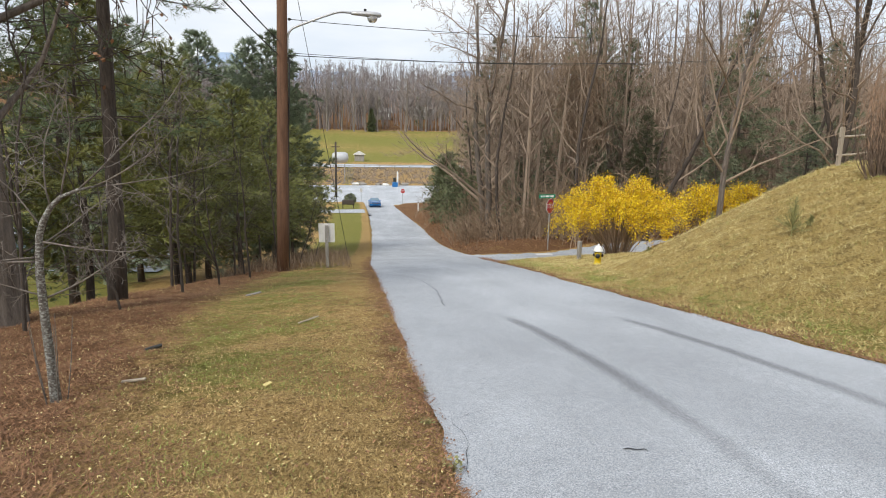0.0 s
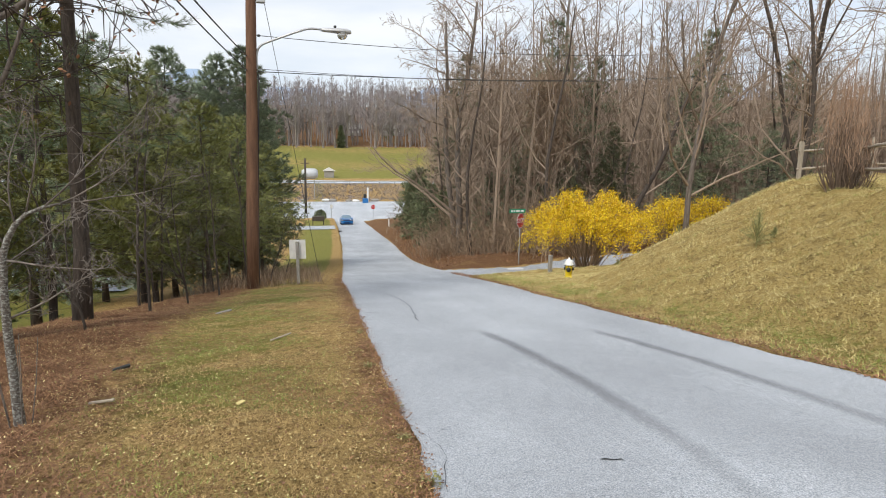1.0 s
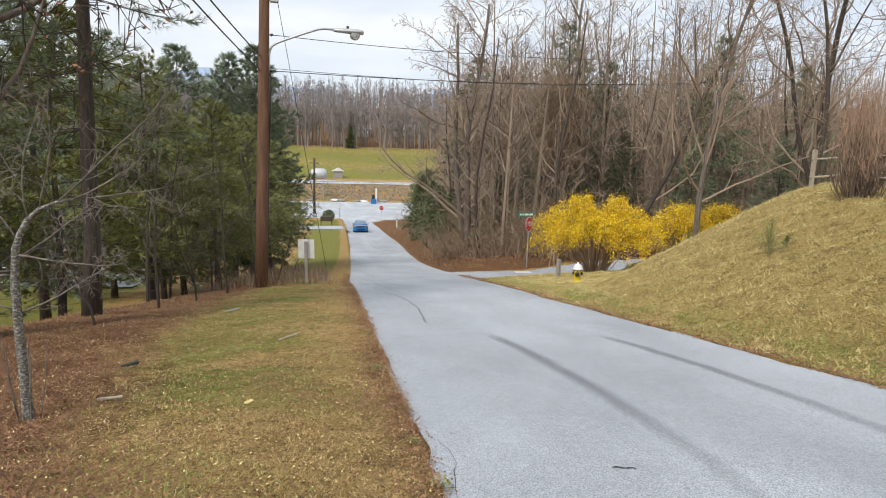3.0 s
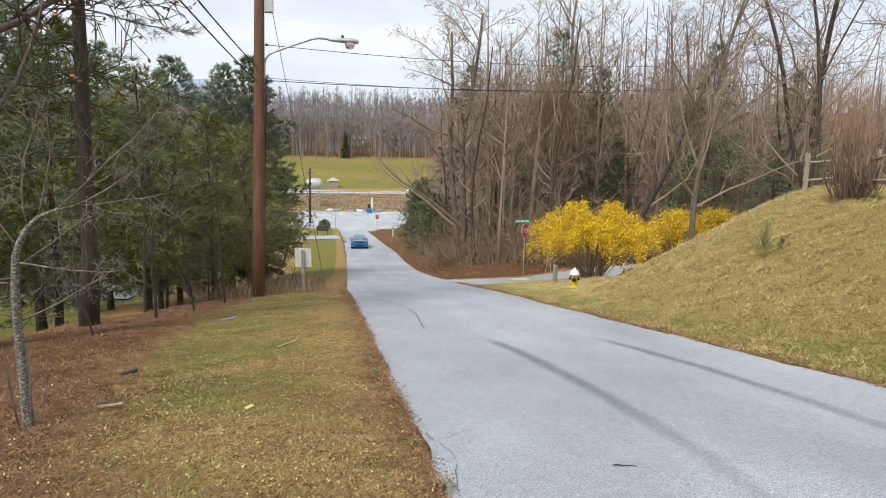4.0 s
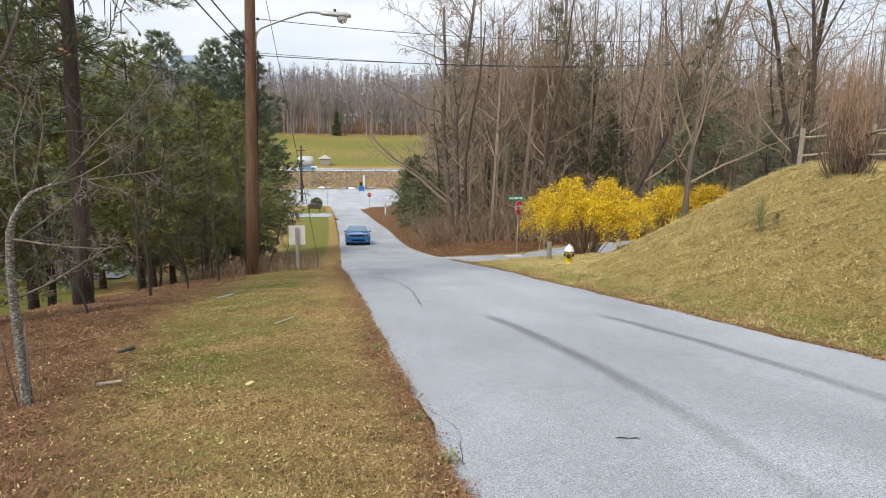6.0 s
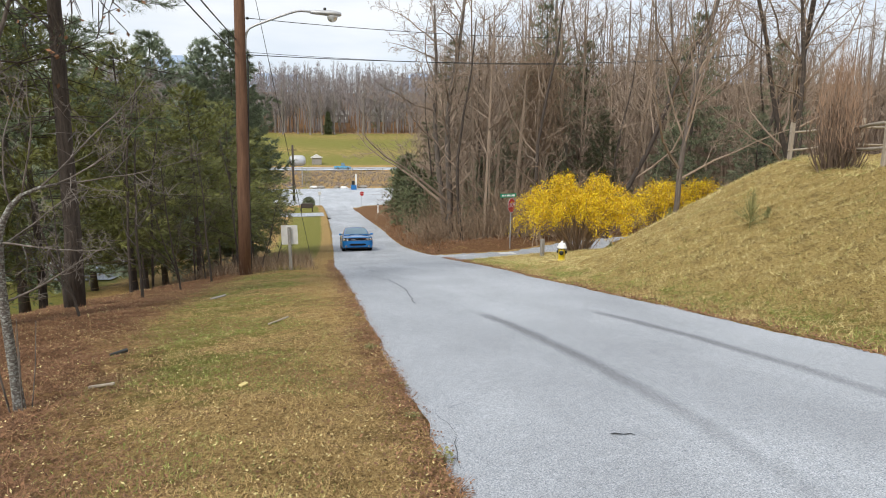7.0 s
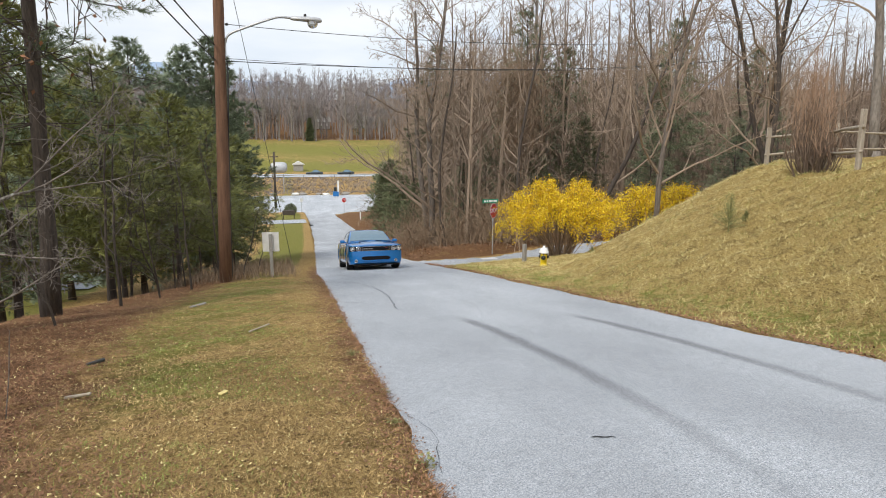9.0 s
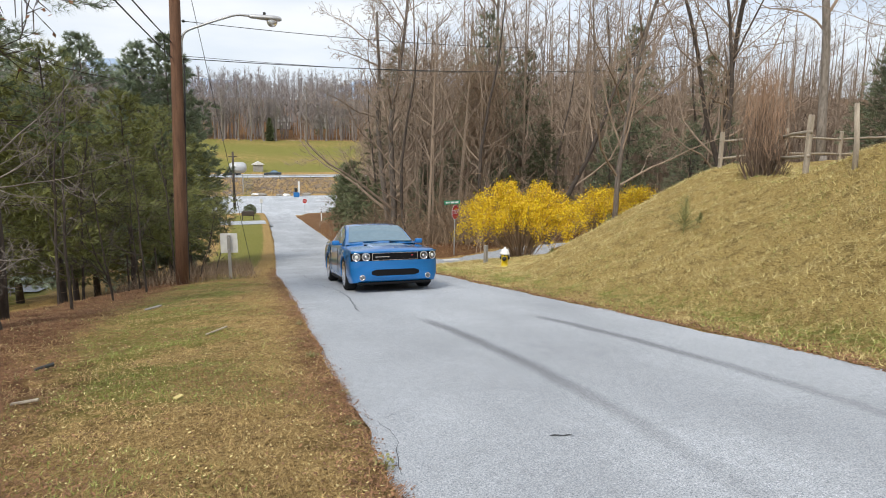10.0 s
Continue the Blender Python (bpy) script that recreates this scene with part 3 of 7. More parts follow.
def bare_tree_meshes(seed, height, r, **over):
    rnd = random.Random(seed)
    spec = dict(WOOD, **over)
    trunk, twigs = Soup(), Soup()
    limb((trunk, twigs), (0, 0, -0.25), over.get("aim", (0, 0, 1)), height, r, 0, spec, rnd)
    # root flare
    trunk.tube([(0, 0, -0.35), (0, 0, r * 0.3), (0, 0, r * 2.6)], [r * 1.7, r * 1.3, r * 0.92], 8)
    return trunk.mesh("trunk", True), twigs.mesh("branches")


def tree_from(meshes, m, label, category="bare tree", group="", name="bare_tree", mats=None):
    ob = thing(name, m, label, category, group)
    put("trunk", meshes[0], (mats or (M_BARK, M_TWIG))[0], ob)
    put("crown", meshes[1], (mats or (M_BARK, M_TWIG))[1], ob)["kind"] = "stuff"
    return ob


def stand(x, y, turn=0.0, size=1.0, sink=0.1, lean=0.0, lean_dir=0.0):
    lean_m = Matrix.Rotation(radians(lean), 4, Vector((math.cos(radians(lean_dir)), math.sin(radians(lean_dir)), 0))) if lean else Matrix()
    return Matrix.Translation((x, y, ground_at(x, y) - sink)) @ lean_m @ Matrix.Rotation(radians(turn), 4, "Z") @ Matrix.Scale(size, 4)


def place(ob, m):
    """A copy of ob at m, keeping m's scale."""
    c = copy_thing(ob, m)
    c.matrix_basis = m
    return c


def tuft(s, p, d, length, rnd, n=6, width=0.03, spread=0.9):
    for k in range(n):
        e = turned(d, rnd.uniform(0.15, spread), rnd.uniform(0, 6.283))
        w = e.orthogonal().normalized() * width * 0.5
        L = length * rnd.uniform(0.7, 1.15)
        s.tri(p - w, p + w, p + e * L)


def pine_meshes(seed, height, r, base=0.12, reach=0.26, dens=1.0, shape=1.0, needle=0.24, droop=0.06, width=0.034, full=1.5):
    """A white pine: whorls of spreading boughs with tufts of needles."""
    rnd = random.Random(seed)
    trunk, wood, crown = Soup(), Soup(), Soup()
    n = 10
    lean = Vector((rnd.uniform(-0.02, 0.02), rnd.uniform(-0.02, 0.02), 0))
    axis = [Vector((0, 0, -0.3)) + Vector((0, 0, 1)) * (height + 0.3) * k / n + lean * (height * k / n) + Vector((rnd.uniform(-1, 1), rnd.uniform(-1, 1), 0)) * r * 0.25 * (k > 0) for k in range(n + 1)]
    trunk.tube(axis, [r * (1.25 if k == 0 else 1 - 0.92 * k / n) for k in range(n + 1)], 9)
    z = height * base
    while z < height * 0.985:
        f = max(0.0, (z / height - base) / (1 - base))
        env = reach * height * min(1, 0.55 + 2.2 * f) * (1 - f ** full * 0.93) * shape
        i = min(n - 1, int(z / height * n))
        p0 = axis[i].lerp(axis[i + 1], z / height * n - i)
        for b in range(rnd.randint(5, 7)):
            az = rnd.uniform(0, 6.283)
            L = env * rnd.uniform(0.65, 1.15)
            rise = -0.12 + 0.75 * f ** 1.5 + rnd.uniform(-0.08, 0.12)
            d = Vector((math.cos(az), math.sin(az), rise)).normalized()
            pts = [p0.copy()]
            for k in range(5):
                d = (d + Vector((rnd.uniform(-0.1, 0.1), rnd.uniform(-0.1, 0.1), rnd.uniform(-0.07, 0.07) + (droop if k > 2 else -droop * 0.8)))).normalized()
                pts.append(pts[-1] + d * L / 5)
            wood.tube(pts, [max(0.008, r * 0.09 * (1 - f * 0.7) * (1 - 0.16 * k)) for k in range(6)], 3, cap=False)
            m = max(3, int(L * 5.0 * dens))
            for j in range(m):
                t = 0.22 + 0.78 * (j + rnd.random()) / m
                q = pts[min(4, int(t * 5))].lerp(pts[min(4, int(t * 5)) + 1], t * 5 - min(4, int(t * 5)))
                side = turned(d, rnd.uniform(0.5, 1.25), rnd.uniform(0, 6.283))
                side.z = side.z * 0.7 + 0.08
                sl = rnd.uniform(0.2, 0.85) * (0.4 + 0.5 * L / 3) * (1.2 - 0.6 * t)
                e = q + side * sl
                if rnd.random() < 0.2:
                    wood.tube([q, e], [0.007, 0.004], 3, cap=False)
                for u in (0.45, 0.75, 1.0):
                    tuft(crown, q.lerp(e, u), (side + Vector((0, 0, 0.25))).normalized(), needle, rnd, 7, width, 1.1)
            tuft(crown, pts[-1], d, needle * 1.1, rnd, 8, width)
        z += max(0.3, height * rnd.uniform(0.026, 0.045)) * (1 - 0.35 * f)
    return trunk.mesh("trunk", True), wood.mesh("boughs"), crown.mesh("crown")


def pine_from(meshes, m, label, mat, group="", name="pine_tree", bark=None):
    ob = thing(name, m, label, "pine tree", group)
    put("trunk", meshes[0], bark or M_BARK_DARK, ob)
    put("limb_work", meshes[1], M_BARK_DARK, ob)["kind"] = "stuff"
    put("crown", meshes[2], mat, ob)["kind"] = "stuff"
    return ob


def pines():
    front = pine_meshes(15, 17.5, 0.16, base=0.22, reach=0.17, dens=1.3, needle=0.19, width=0.014)
    tall = pine_meshes(11, 17.5, 0.25, base=0.12, reach=0.22, dens=1.2, needle=0.20, width=0.015)
    mid = pine_meshes(12, 13.6, 0.17, base=0.10, reach=0.27, dens=1.3, needle=0.28, width=0.05, full=2.6)
    mid2 = pine_meshes(13, 13.0, 0.16, base=0.10, reach=0.25, dens=1.3, needle=0.28, width=0.05, full=2.2)
    young = pine_meshes(14, 8.4, 0.12, base=0.24, reach=0.40, dens=1.5, needle=0.21, width=0.024)
    P = "white pine with dark furrowed trunk and drooping green boughs"
    pine_from(front, stand(-4.35, 13.1, 40), "tall white pine with thick dark trunk rooted in pine straw", M_NEEDLE, "pines by the road")
    for x, y, turn, size in ((-9.4, 17.5, 130, 0.95), (-13.5, 22, 250, 1.0), (-10.5, 26.5, 10, 0.80)):
        pine_from(tall, stand(x, y, turn, size), P, M_NEEDLE, "pines by the road")
    for x, y, turn, size, mt in ((-7.7, 37.3, 0, 0.98, M_NEEDLE_B), (-10.9, 36.0, 80, 1.0, M_NEEDLE_B), (-14.6, 38, 160, 1.05, M_NEEDLE)):
        pine_from(mid, stand(x, y, turn, size), "blue-green pointed white pine behind the verge", mt, "pines by the road")
    for x, y, turn, size, mt in ((-5.3, 39.7, 30, 1.02, M_NEEDLE_B), (-4.0, 38.2, 200, 1.0, M_NEEDLE_B), (-3.9, 42.5, 300, 0.85, M_NEEDLE)):
        pine_from(mid2, stand(x, y, turn, size), "dense green white pine near the road edge", mt, "pines by the road")
    for x, y, turn, size, mt in ((-4.1, 26.0, 0, 0.88, M_NEEDLE_Y), (-5.6, 22.5, 90, 1.0, M_NEEDLE_Y), (-6.8, 29, 200, 1.1, M_NEEDLE_Y), (-6.9, 18.6, 310, 1.05, M_NEEDLE_Y), (-3.4, 31.5, 60, 0.95, M_NEEDLE_Y), (-9.8, 14.8, 140, 1.1, M_NEEDLE_Y), (-3.0, 36.6, 25, 0.9, M_NEEDLE)):
        pine_from(young, stand(x, y, turn, size), "young yellowish-green pine with low spreading boughs", mt, "pines by the road")


def cedar_meshes(seed, height, reach):
    return pine_meshes(seed, height, 0.1, base=0.04, reach=reach, dens=0.6, needle=0.22, width=0.05, droop=0.02)


def woods():
    rnd = random.Random(5)
    kinds = [bare_tree_meshes(21, 17, 0.19), bare_tree_meshes(22, 19, 0.16, kids=(15, 5, 4, 2)), bare_tree_meshes(23, 15, 0.13, kids=(16, 5, 4, 2), start=(0.10, 0.2, 0.2, 0.15)),
             bare_tree_meshes(24, 20, 0.21, start=(0.26, 0.2, 0.2, 0.15), kids=(14, 5, 4, 2))]
    L = ("tall bare grey-brown tree in the spring woods", "bare woodland tree with many fine twigs", "slender bare tree with upright branches", "straight-trunked bare tree rising above the thicket")
    # named trees along the front of the wood
    arch = bare_tree_meshes(31, 14.5, 0.22, wiggle=(0.10, 0.28, 0.3, 0.3, 0.3), drift=(-0.10, -0.02, -0.02), kids=(20, 7, 5, 3), start=(0.12, 0.2, 0.2, 0.1), angle=((40, 80), (30, 70), (30, 65), (30, 60)), ratio=((0.32, 0.55), (0.35, 0.6), (0.4, 0.65), (0.4, 0.7)))
    tree_from(arch, stand(9.6, 43.5, 10, 1.15), "bare spreading tree with pale limbs arching over the road", "bare tree", mats=(M_BARK, M_TWIG))
    tree_from(arch, stand(10.6, 49.5, 330, 1.2), "bare spreading tree with tangled pale limbs", "bare tree", mats=(M_BARK, M_TWIG))
    young = bare_tree_meshes(33, 11.5, 0.12, thick=(0.36, 0.58), kids=(24, 7, 4, 3), start=(0.16, 0.2, 0.2, 0.1), wiggle=(0.10, 0.2, 0.28, 0.3, 0.3), angle=((22, 55), (25, 55), (25, 55), (30, 60)), up=(0.02, 0.08, 0.05, 0.02, 0), ratio=((0.35, 0.6), (0.35, 0.6), (0.4, 0.65), (0.4, 0.7)), min_r=0.009)
    tree_from(young, stand(15.1, 24.8, 30, 1.1, lean=4, lean_dir=90), "bare forked tree with grey bark on the grassy bank", "bare tree", mats=(M_BARK, M_TWIG))
    tree_from(kinds[1], stand(16.6, 34.5, 0, 1.0, lean=10, lean_dir=90), "dark leaning bare tree behind the yellow bushes", "bare tree", mats=(M_BARK_DARK, M_TWIG))
    tree_from(kinds[3], stand(18.2, 44.5, 50, 1.05), "stout grey-barked tree above the thicket", "bare tree", mats=(M_BARK_PALE, M_TWIG))
    spots = []
    tries = 0
    while len(spots) < 46 and tries < 6000:
        tries += 1
        x, y = rnd.uniform(9, 62), rnd.uniform(26, 92)
        if y < side_mid(x) + side_half(x) + 1.6 and not (x > 22 and y > 22 and y < side_mid(x) - side_half(x) - 1.5):
            continue
        if x < road_right(y) + 2.0 + 0.05 * max(0, y - 45):
            continue
        if y > 62 and x < 13:
            continue
        if any((x - a) ** 2 + (y - b) ** 2 < 6.5 for a, b in spots):
            continue
        spots.append((x, y))
    for i, (x, y) in enumerate(sorted(spots, key=lambda s: s[1])):
        k = rnd.randrange(4)
        tree_from(kinds[k], stand(x, y, rnd.uniform(0, 360), rnd.uniform(0.72, 1.05), lean=rnd.uniform(0, 3.5), lean_dir=rnd.uniform(0, 360)), L[k], "bare tree", "bare trees of the wood", mats=(rnd.choice((M_BARK, M_BARK_PALE, M_BARK_DARK)), M_TWIG))
    # trees behind the fence on the high ground
    for x, y, k, size in ((23, 22, 3, 0.95), (21.5, 26, 0, 0.9), (26, 19, 1, 0.95), (29, 24, 3, 1.0), (25, 29.5, 1, 1.0), (31, 15, 0, 0.95), (34, 20, 3, 0.9), (19.5, 24.2, 2, 0.9), (28, 12, 2, 0.9), (36, 10, 1, 1.0), (40, 16, 0, 1.0), (38, 26, 3, 1.0)):
        tree_from(kinds[k], stand(x, y, 50 * x, size, lean=2, lean_dir=33 * y), L[k], "bare tree", "bare trees of the wood", mats=(M_BARK, M_TWIG))
    # evergreens in the wood
    soft = pine_meshes(41, 15.0, 0.16, base=0.22, reach=0.24, dens=0.85, needle=0.30, width=0.026, droop=0.05)
    low = pine_meshes(43, 7.5, 0.10, base=0.10, reach=0.34, dens=0.8, needle=0.26, width=0.024, droop=0.05)
    for x, y, turn, size, c in ((16.8, 45.5, 0, 1.05, soft), (20.4, 47.0, 120, 0.9, soft), (13.6, 60, 220, 1.15, soft), (27.5, 44, 70, 1.0, soft), (33, 42, 310, 0.85, soft), (44, 36, 150, 0.9, soft), (48, 24, 20, 0.95, soft),
                                (11.5, 42.6, 0, 0.72, low), (14.2, 46.5, 60, 0.85, low), (16.4, 42.0, 90, 0.75, low), (19.2, 41, 200, 1.0, low), (23.5, 39.5, 40, 0.9, low), (28, 37, 10, 1.0, low), (33, 27.5, 50, 1.0, low)):
        pine_from(c, stand(x, y, turn, size), "soft green white pine standing among the bare trees", M_WOOD_PINE, "evergreens in the wood")
    ced2 = cedar_meshes(42, 6.0, 0.36)
    for x, y, turn, size in ((9.9, 58, 0, 0.95), (10.0, 63, 90, 1.05), (10.3, 68, 180, 1.15), (10.5, 73, 45, 1.2), (10.2, 54, 10, 0.8), (11.2, 79, 99, 1.25), (12.5, 83, 50, 1.3)):
        pine_from(ced2, stand(x, y, turn, size), "dark green cedar among the bare trees", M_CEDAR, "evergreens in the wood", "cedar_tree")


def brush_meshes(seed, n, height, spread):
    """A thicket: many thin, bent stems with side twigs."""
    rnd = random.Random(seed)
    s = Soup()
    for k in range(n):
        p = Vector((rnd.gauss(0, spread), rnd.gauss(0, spread), -0.1))
        h = height * rnd.uniform(0.35, 1.1)
        d = Vector((rnd.uniform(-0.35, 0.35), rnd.uniform(-0.35, 0.35), 1)).normalized()
        pts = [p]
        for j in range(4):
            d = (d + Vector((rnd.uniform(-0.35, 0.35), rnd.uniform(-0.35, 0.35), rnd.uniform(-0.25, 0.05)))).normalized()
            pts.append(pts[-1] + d * h / 4)
            for u in range(2):
                e = turned(d, rnd.uniform(0.4, 1.2), rnd.uniform(0, 6.28))
                q = pts[-1] + e * h * rnd.uniform(0.1, 0.3)
                s.tube([pts[-1], q, q + turned(e, 0.5, rnd.uniform(0, 6)) * h * 0.12], [0.012, 0.010, 0.006], 3, cap=False)
        r = rnd.uniform(0.012, 0.028)
        s.tube(pts, [r, r * 0.9, r * 0.7, r * 0.5, r * 0.3], 3, cap=False)
    return s.mesh("stems")


def thickets():
    rnd = random.Random(8)
    a, b = brush_meshes(51, 34, 3.4, 1.0), brush_meshes(52, 34, 2.2, 0.9)
    spots = []
    for y in np.arange(36.5, 78, 2.3):
        for row in range(3):
            x = float(road_right(y)) + (2.2 if y < 46 else 3.4) + row * 2.1 + rnd.uniform(-0.6, 0.6) + (1.5 if y < 39 else 0)
            spots.append((x, y + rnd.uniform(-0.7, 0.7)))
    for x in np.arange(12, 46, 2.0):
        for row in range(2):
            spots.append((x, float(side_mid(x) + side_half(x)) + 1.6 + row * 2.0 + rnd.uniform(-0.5, 0.5)))
    for x, y in spots:
        me = a if rnd.random() < 0.55 else b
        ob = put("thicket", me, M_BRUSH, None, m=stand(x, y, rnd.uniform(0, 360), rnd.uniform(0.75, 1.25)))
        tagged(ob, "tangled brown leafless thicket at the wood's edge", "brush", "thickets along the wood", "stuff")
    # vines hanging in the front trees
    s = Soup()
    vx, vy = 14.9, 41.6
    vz = ground_at(vx, vy)
    for k in range(1000):
        z0 = vz + rnd.uniform(6.0, 11.4)
        d = Vector((rnd.uniform(-0.6, 0.6), rnd.uniform(-0.6, 0.6), -1)).normalized()
        pts = [Vector((rnd.gauss(vx, 0.75), rnd.gauss(vy, 0.75), z0))]
        for j in range(5):
            d = (d + Vector((rnd.uniform(-0.7, 0.7), rnd.uniform(-0.7, 0.7), rnd.uniform(-0.45, 0.45)))).normalized()
            pts.append(pts[-1] + d * rnd.uniform(0.25, 0.5))
        s.tube(pts, [0.018, 0.017, 0.015, 0.013, 0.011, 0.008], 3, cap=False)
    s.tube([(vx, vy, vz - 0.2), (vx + 0.1, vy, vz + 5), (vx - 0.15, vy - 0.1, vz + 11.5)], [0.18, 0.14, 0.07], 7)
    for zz in (5.0, 7.4, 9.2):
        s.tube([(vx, vy, vz + zz), (vx - 0.7, vy - 0.3, vz + zz + 0.8), (vx - 1.5, vy - 0.5, vz + zz + 1.0)], [0.06, 0.04, 0.02], 4)
    tagged(put("vine_clad_tree", s.mesh("vine_clad_tree"), M_BRUSH), "dead tree trunk wrapped in a mass of brown vines", "tree")


def forsythia(name, m, w, h, seed, flowers):
    """A mound of arching stems set with yellow flowers."""
    rnd = random.Random(seed)
    stems, bloom = Soup(), Soup()
    n = 150
    per = flowers // n
    for k in range(n):
        az = rnd.uniform(0, 6.283)
        p = Vector((0.22 * math.cos(az) * rnd.random() * w / 2, 0.22 * math.sin(az) * rnd.random() * w / 2, -0.1))
        out = rnd.uniform(0.05, 1.0) ** 0.7
        top = h * rnd.uniform(0.72, 1.05) * (1 - 0.38 * out ** 2)
        end = Vector((math.cos(az) * out * w / 2, math.sin(az) * out * w / 2 * 0.85, top))
        fall = end + Vector((math.cos(az) * rnd.uniform(0.1, 0.45), math.sin(az) * rnd.uniform(0.1, 0.4), -rnd.uniform(0.0, h * 0.55) * out))
        c1 = p.lerp(end, 0.5) + Vector((0, 0, h * 0.22))
        pts = []
        for j in range(9):
            t = j / 8
            if t < 0.7:
                u = t / 0.7
                q = p * (1 - u) ** 2 + c1 * 2 * u * (1 - u) + end * u * u
            else:
                u = (t - 0.7) / 0.3
                q = end.lerp(fall, u) + Vector((0, 0, 0.10 * math.sin(u * math.pi)))
            pts.append(q + Vector((rnd.uniform(-1, 1), rnd.uniform(-1, 1), rnd.uniform(-1, 1))) * 0.04)
        stems.tube(pts, [0.016 - 0.0014 * j for j in range(9)], 3, cap=False)
        for j in range(per):
            t = min(7.99, 8 * (0.34 + 0.66 * rnd.random() ** 0.8))
            q = pts[int(t)].lerp(pts[int(t) + 1], t % 1) + Vector((rnd.gauss(0, 0.11), rnd.gauss(0, 0.11), rnd.gauss(0, 0.11)))
            if q.z < (0.17 + 0.15 * rnd.random()) * h:
                continue
            nrm = Vector((rnd.gauss(0, 1), rnd.gauss(0, 1), rnd.gauss(0, 1) + 0.3)).normalized()
            a = nrm.orthogonal().normalized() * rnd.uniform(0.026, 0.05)
            b = nrm.cross(a)
            bloom.quad(q - a, q - b * 0.55, q + a, q + b * 0.55)
    ob = thing(name, m, "yellow flowering forsythia bush with brown arching stems", "bush", "forsythia bushes")
    put("stem_work", stems.mesh("stem_work"), M_BRUSH, ob)["kind"] = "stuff"
    put("blossom", bloom.mesh("blossom"), M_YELLOW, ob, "bright yellow flowers")["kind"] = "stuff"
    return ob


def bushes():
    forsythia("forsythia_bush", stand(11.6, 26.7), 5.4, 3.45, 61, 36000)
    forsythia("forsythia_bush", stand(16.2, 27.8), 3.4, 2.45, 62, 12000)
    forsythia("forsythia_bush", stand(18.0, 27.6), 2.2, 2.4, 63, 8000)
    # tall brown shrub by the fence
    rnd = random.Random(64)
    dark, tips = Soup(), Soup()
    for k in range(140):
        az, out = rnd.uniform(0, 6.283), rnd.random() ** 0.7
        u = Vector((math.cos(az), math.sin(az), 0))
        h = 3.45 * rnd.uniform(0.28, 1.0) * (1 - 0.18 * out)
        pts, r0 = [], rnd.uniform(0.008, 0.016)
        for j in range(6):
            f = j / 5
            wide = 0.34 + 0.62 * math.sin(min(1.0, f * 1.15) * 2.2) * 0.62 - 0.12 * f * f
            pts.append(u * (wide * out) + Vector((rnd.gauss(0, 0.035), rnd.gauss(0, 0.035), h * f - 0.1)))
        dark.tube(pts[:4], [r0, r0 * 0.85, r0 * 0.7, r0 * 0.5], 3, cap=False)
        tips.tube(pts[3:], [r0 * 0.5, r0 * 0.35, 0.002], 3, cap=False)
        for j in range(13):
            i = rnd.randint(1, 4)
            q = pts[i].lerp(pts[i + 1], rnd.random())
            e = turned((pts[i + 1] - pts[i]).normalized(), rnd.uniform(0.2, 0.9), rnd.uniform(0, 6.28))
            (tips if i > 2 else dark).tube([q, q + e * rnd.uniform(0.12, 0.45)], [0.0042, 0.0015], 3, cap=False)
    ob = thing("bare_shrub", stand(12.15, 13.3), "tall brown twiggy shrub beside the rail fence", "shrub")
    put("stem_work", dark.mesh("stem_work"), mottled("dark_brown_stems", (0.065, 0.045, 0.032), (0.17, 0.12, 0.085), 2, 0.9, bump=0, fine=9, island=0.3), ob)["kind"] = "stuff"
    put("twig_work", tips.mesh("twig_work"), mottled("reddish_twigs", (0.20, 0.12, 0.075), (0.36, 0.24, 0.16), 2, 0.9, bump=0, fine=9, island=0.3), ob, "reddish brown twig tips")["kind"] = "stuff"
    # small green shrubs on the bank
    for x, y, h, sd in ((8.93, 11.85, 0.85, 1), (9.25, 11.75, 0.22, 2), (14.3, 23.9, 0.6, 3), (9.2, 18.6, 0.3, 5), (10.9, 20.6, 0.3, 6)):
        r2 = random.Random(sd)
        s = Soup()
        for k in range(int(70 * h + 14)):
            az, o = r2.uniform(0, 6.28), r2.random() ** 0.6 * 0.36 * h
            f = r2.uniform(0.25, 1)
            p = Vector((0.03 * math.cos(az), 0.03 * math.sin(az), h * f * 0.55))
            q = Vector((o * (1.15 - f) * 1.6 * math.cos(az), o * (1.15 - f) * 1.6 * math.sin(az), h * f))
            s.tube([p, q], [0.004, 0.002], 3, cap=False)
            for u in (0.35, 0.55, 0.75, 0.9, 1.0):
                tuft(s, p.lerp(q, u), (q - p).normalized(), 0.075, r2, 4, 0.007, 1.2)
        s.tube([(0, 0, -0.05), (0, 0, h * 0.9)], [0.012, 0.004], 4)
        tagged(put("small_shrub", s.mesh("small_shrub"), M_SHRUB, m=stand(x, y, 0, 1, 0.02)), "small dull green shrub growing on the dry bank", "shrub", "small shrubs on the bank")


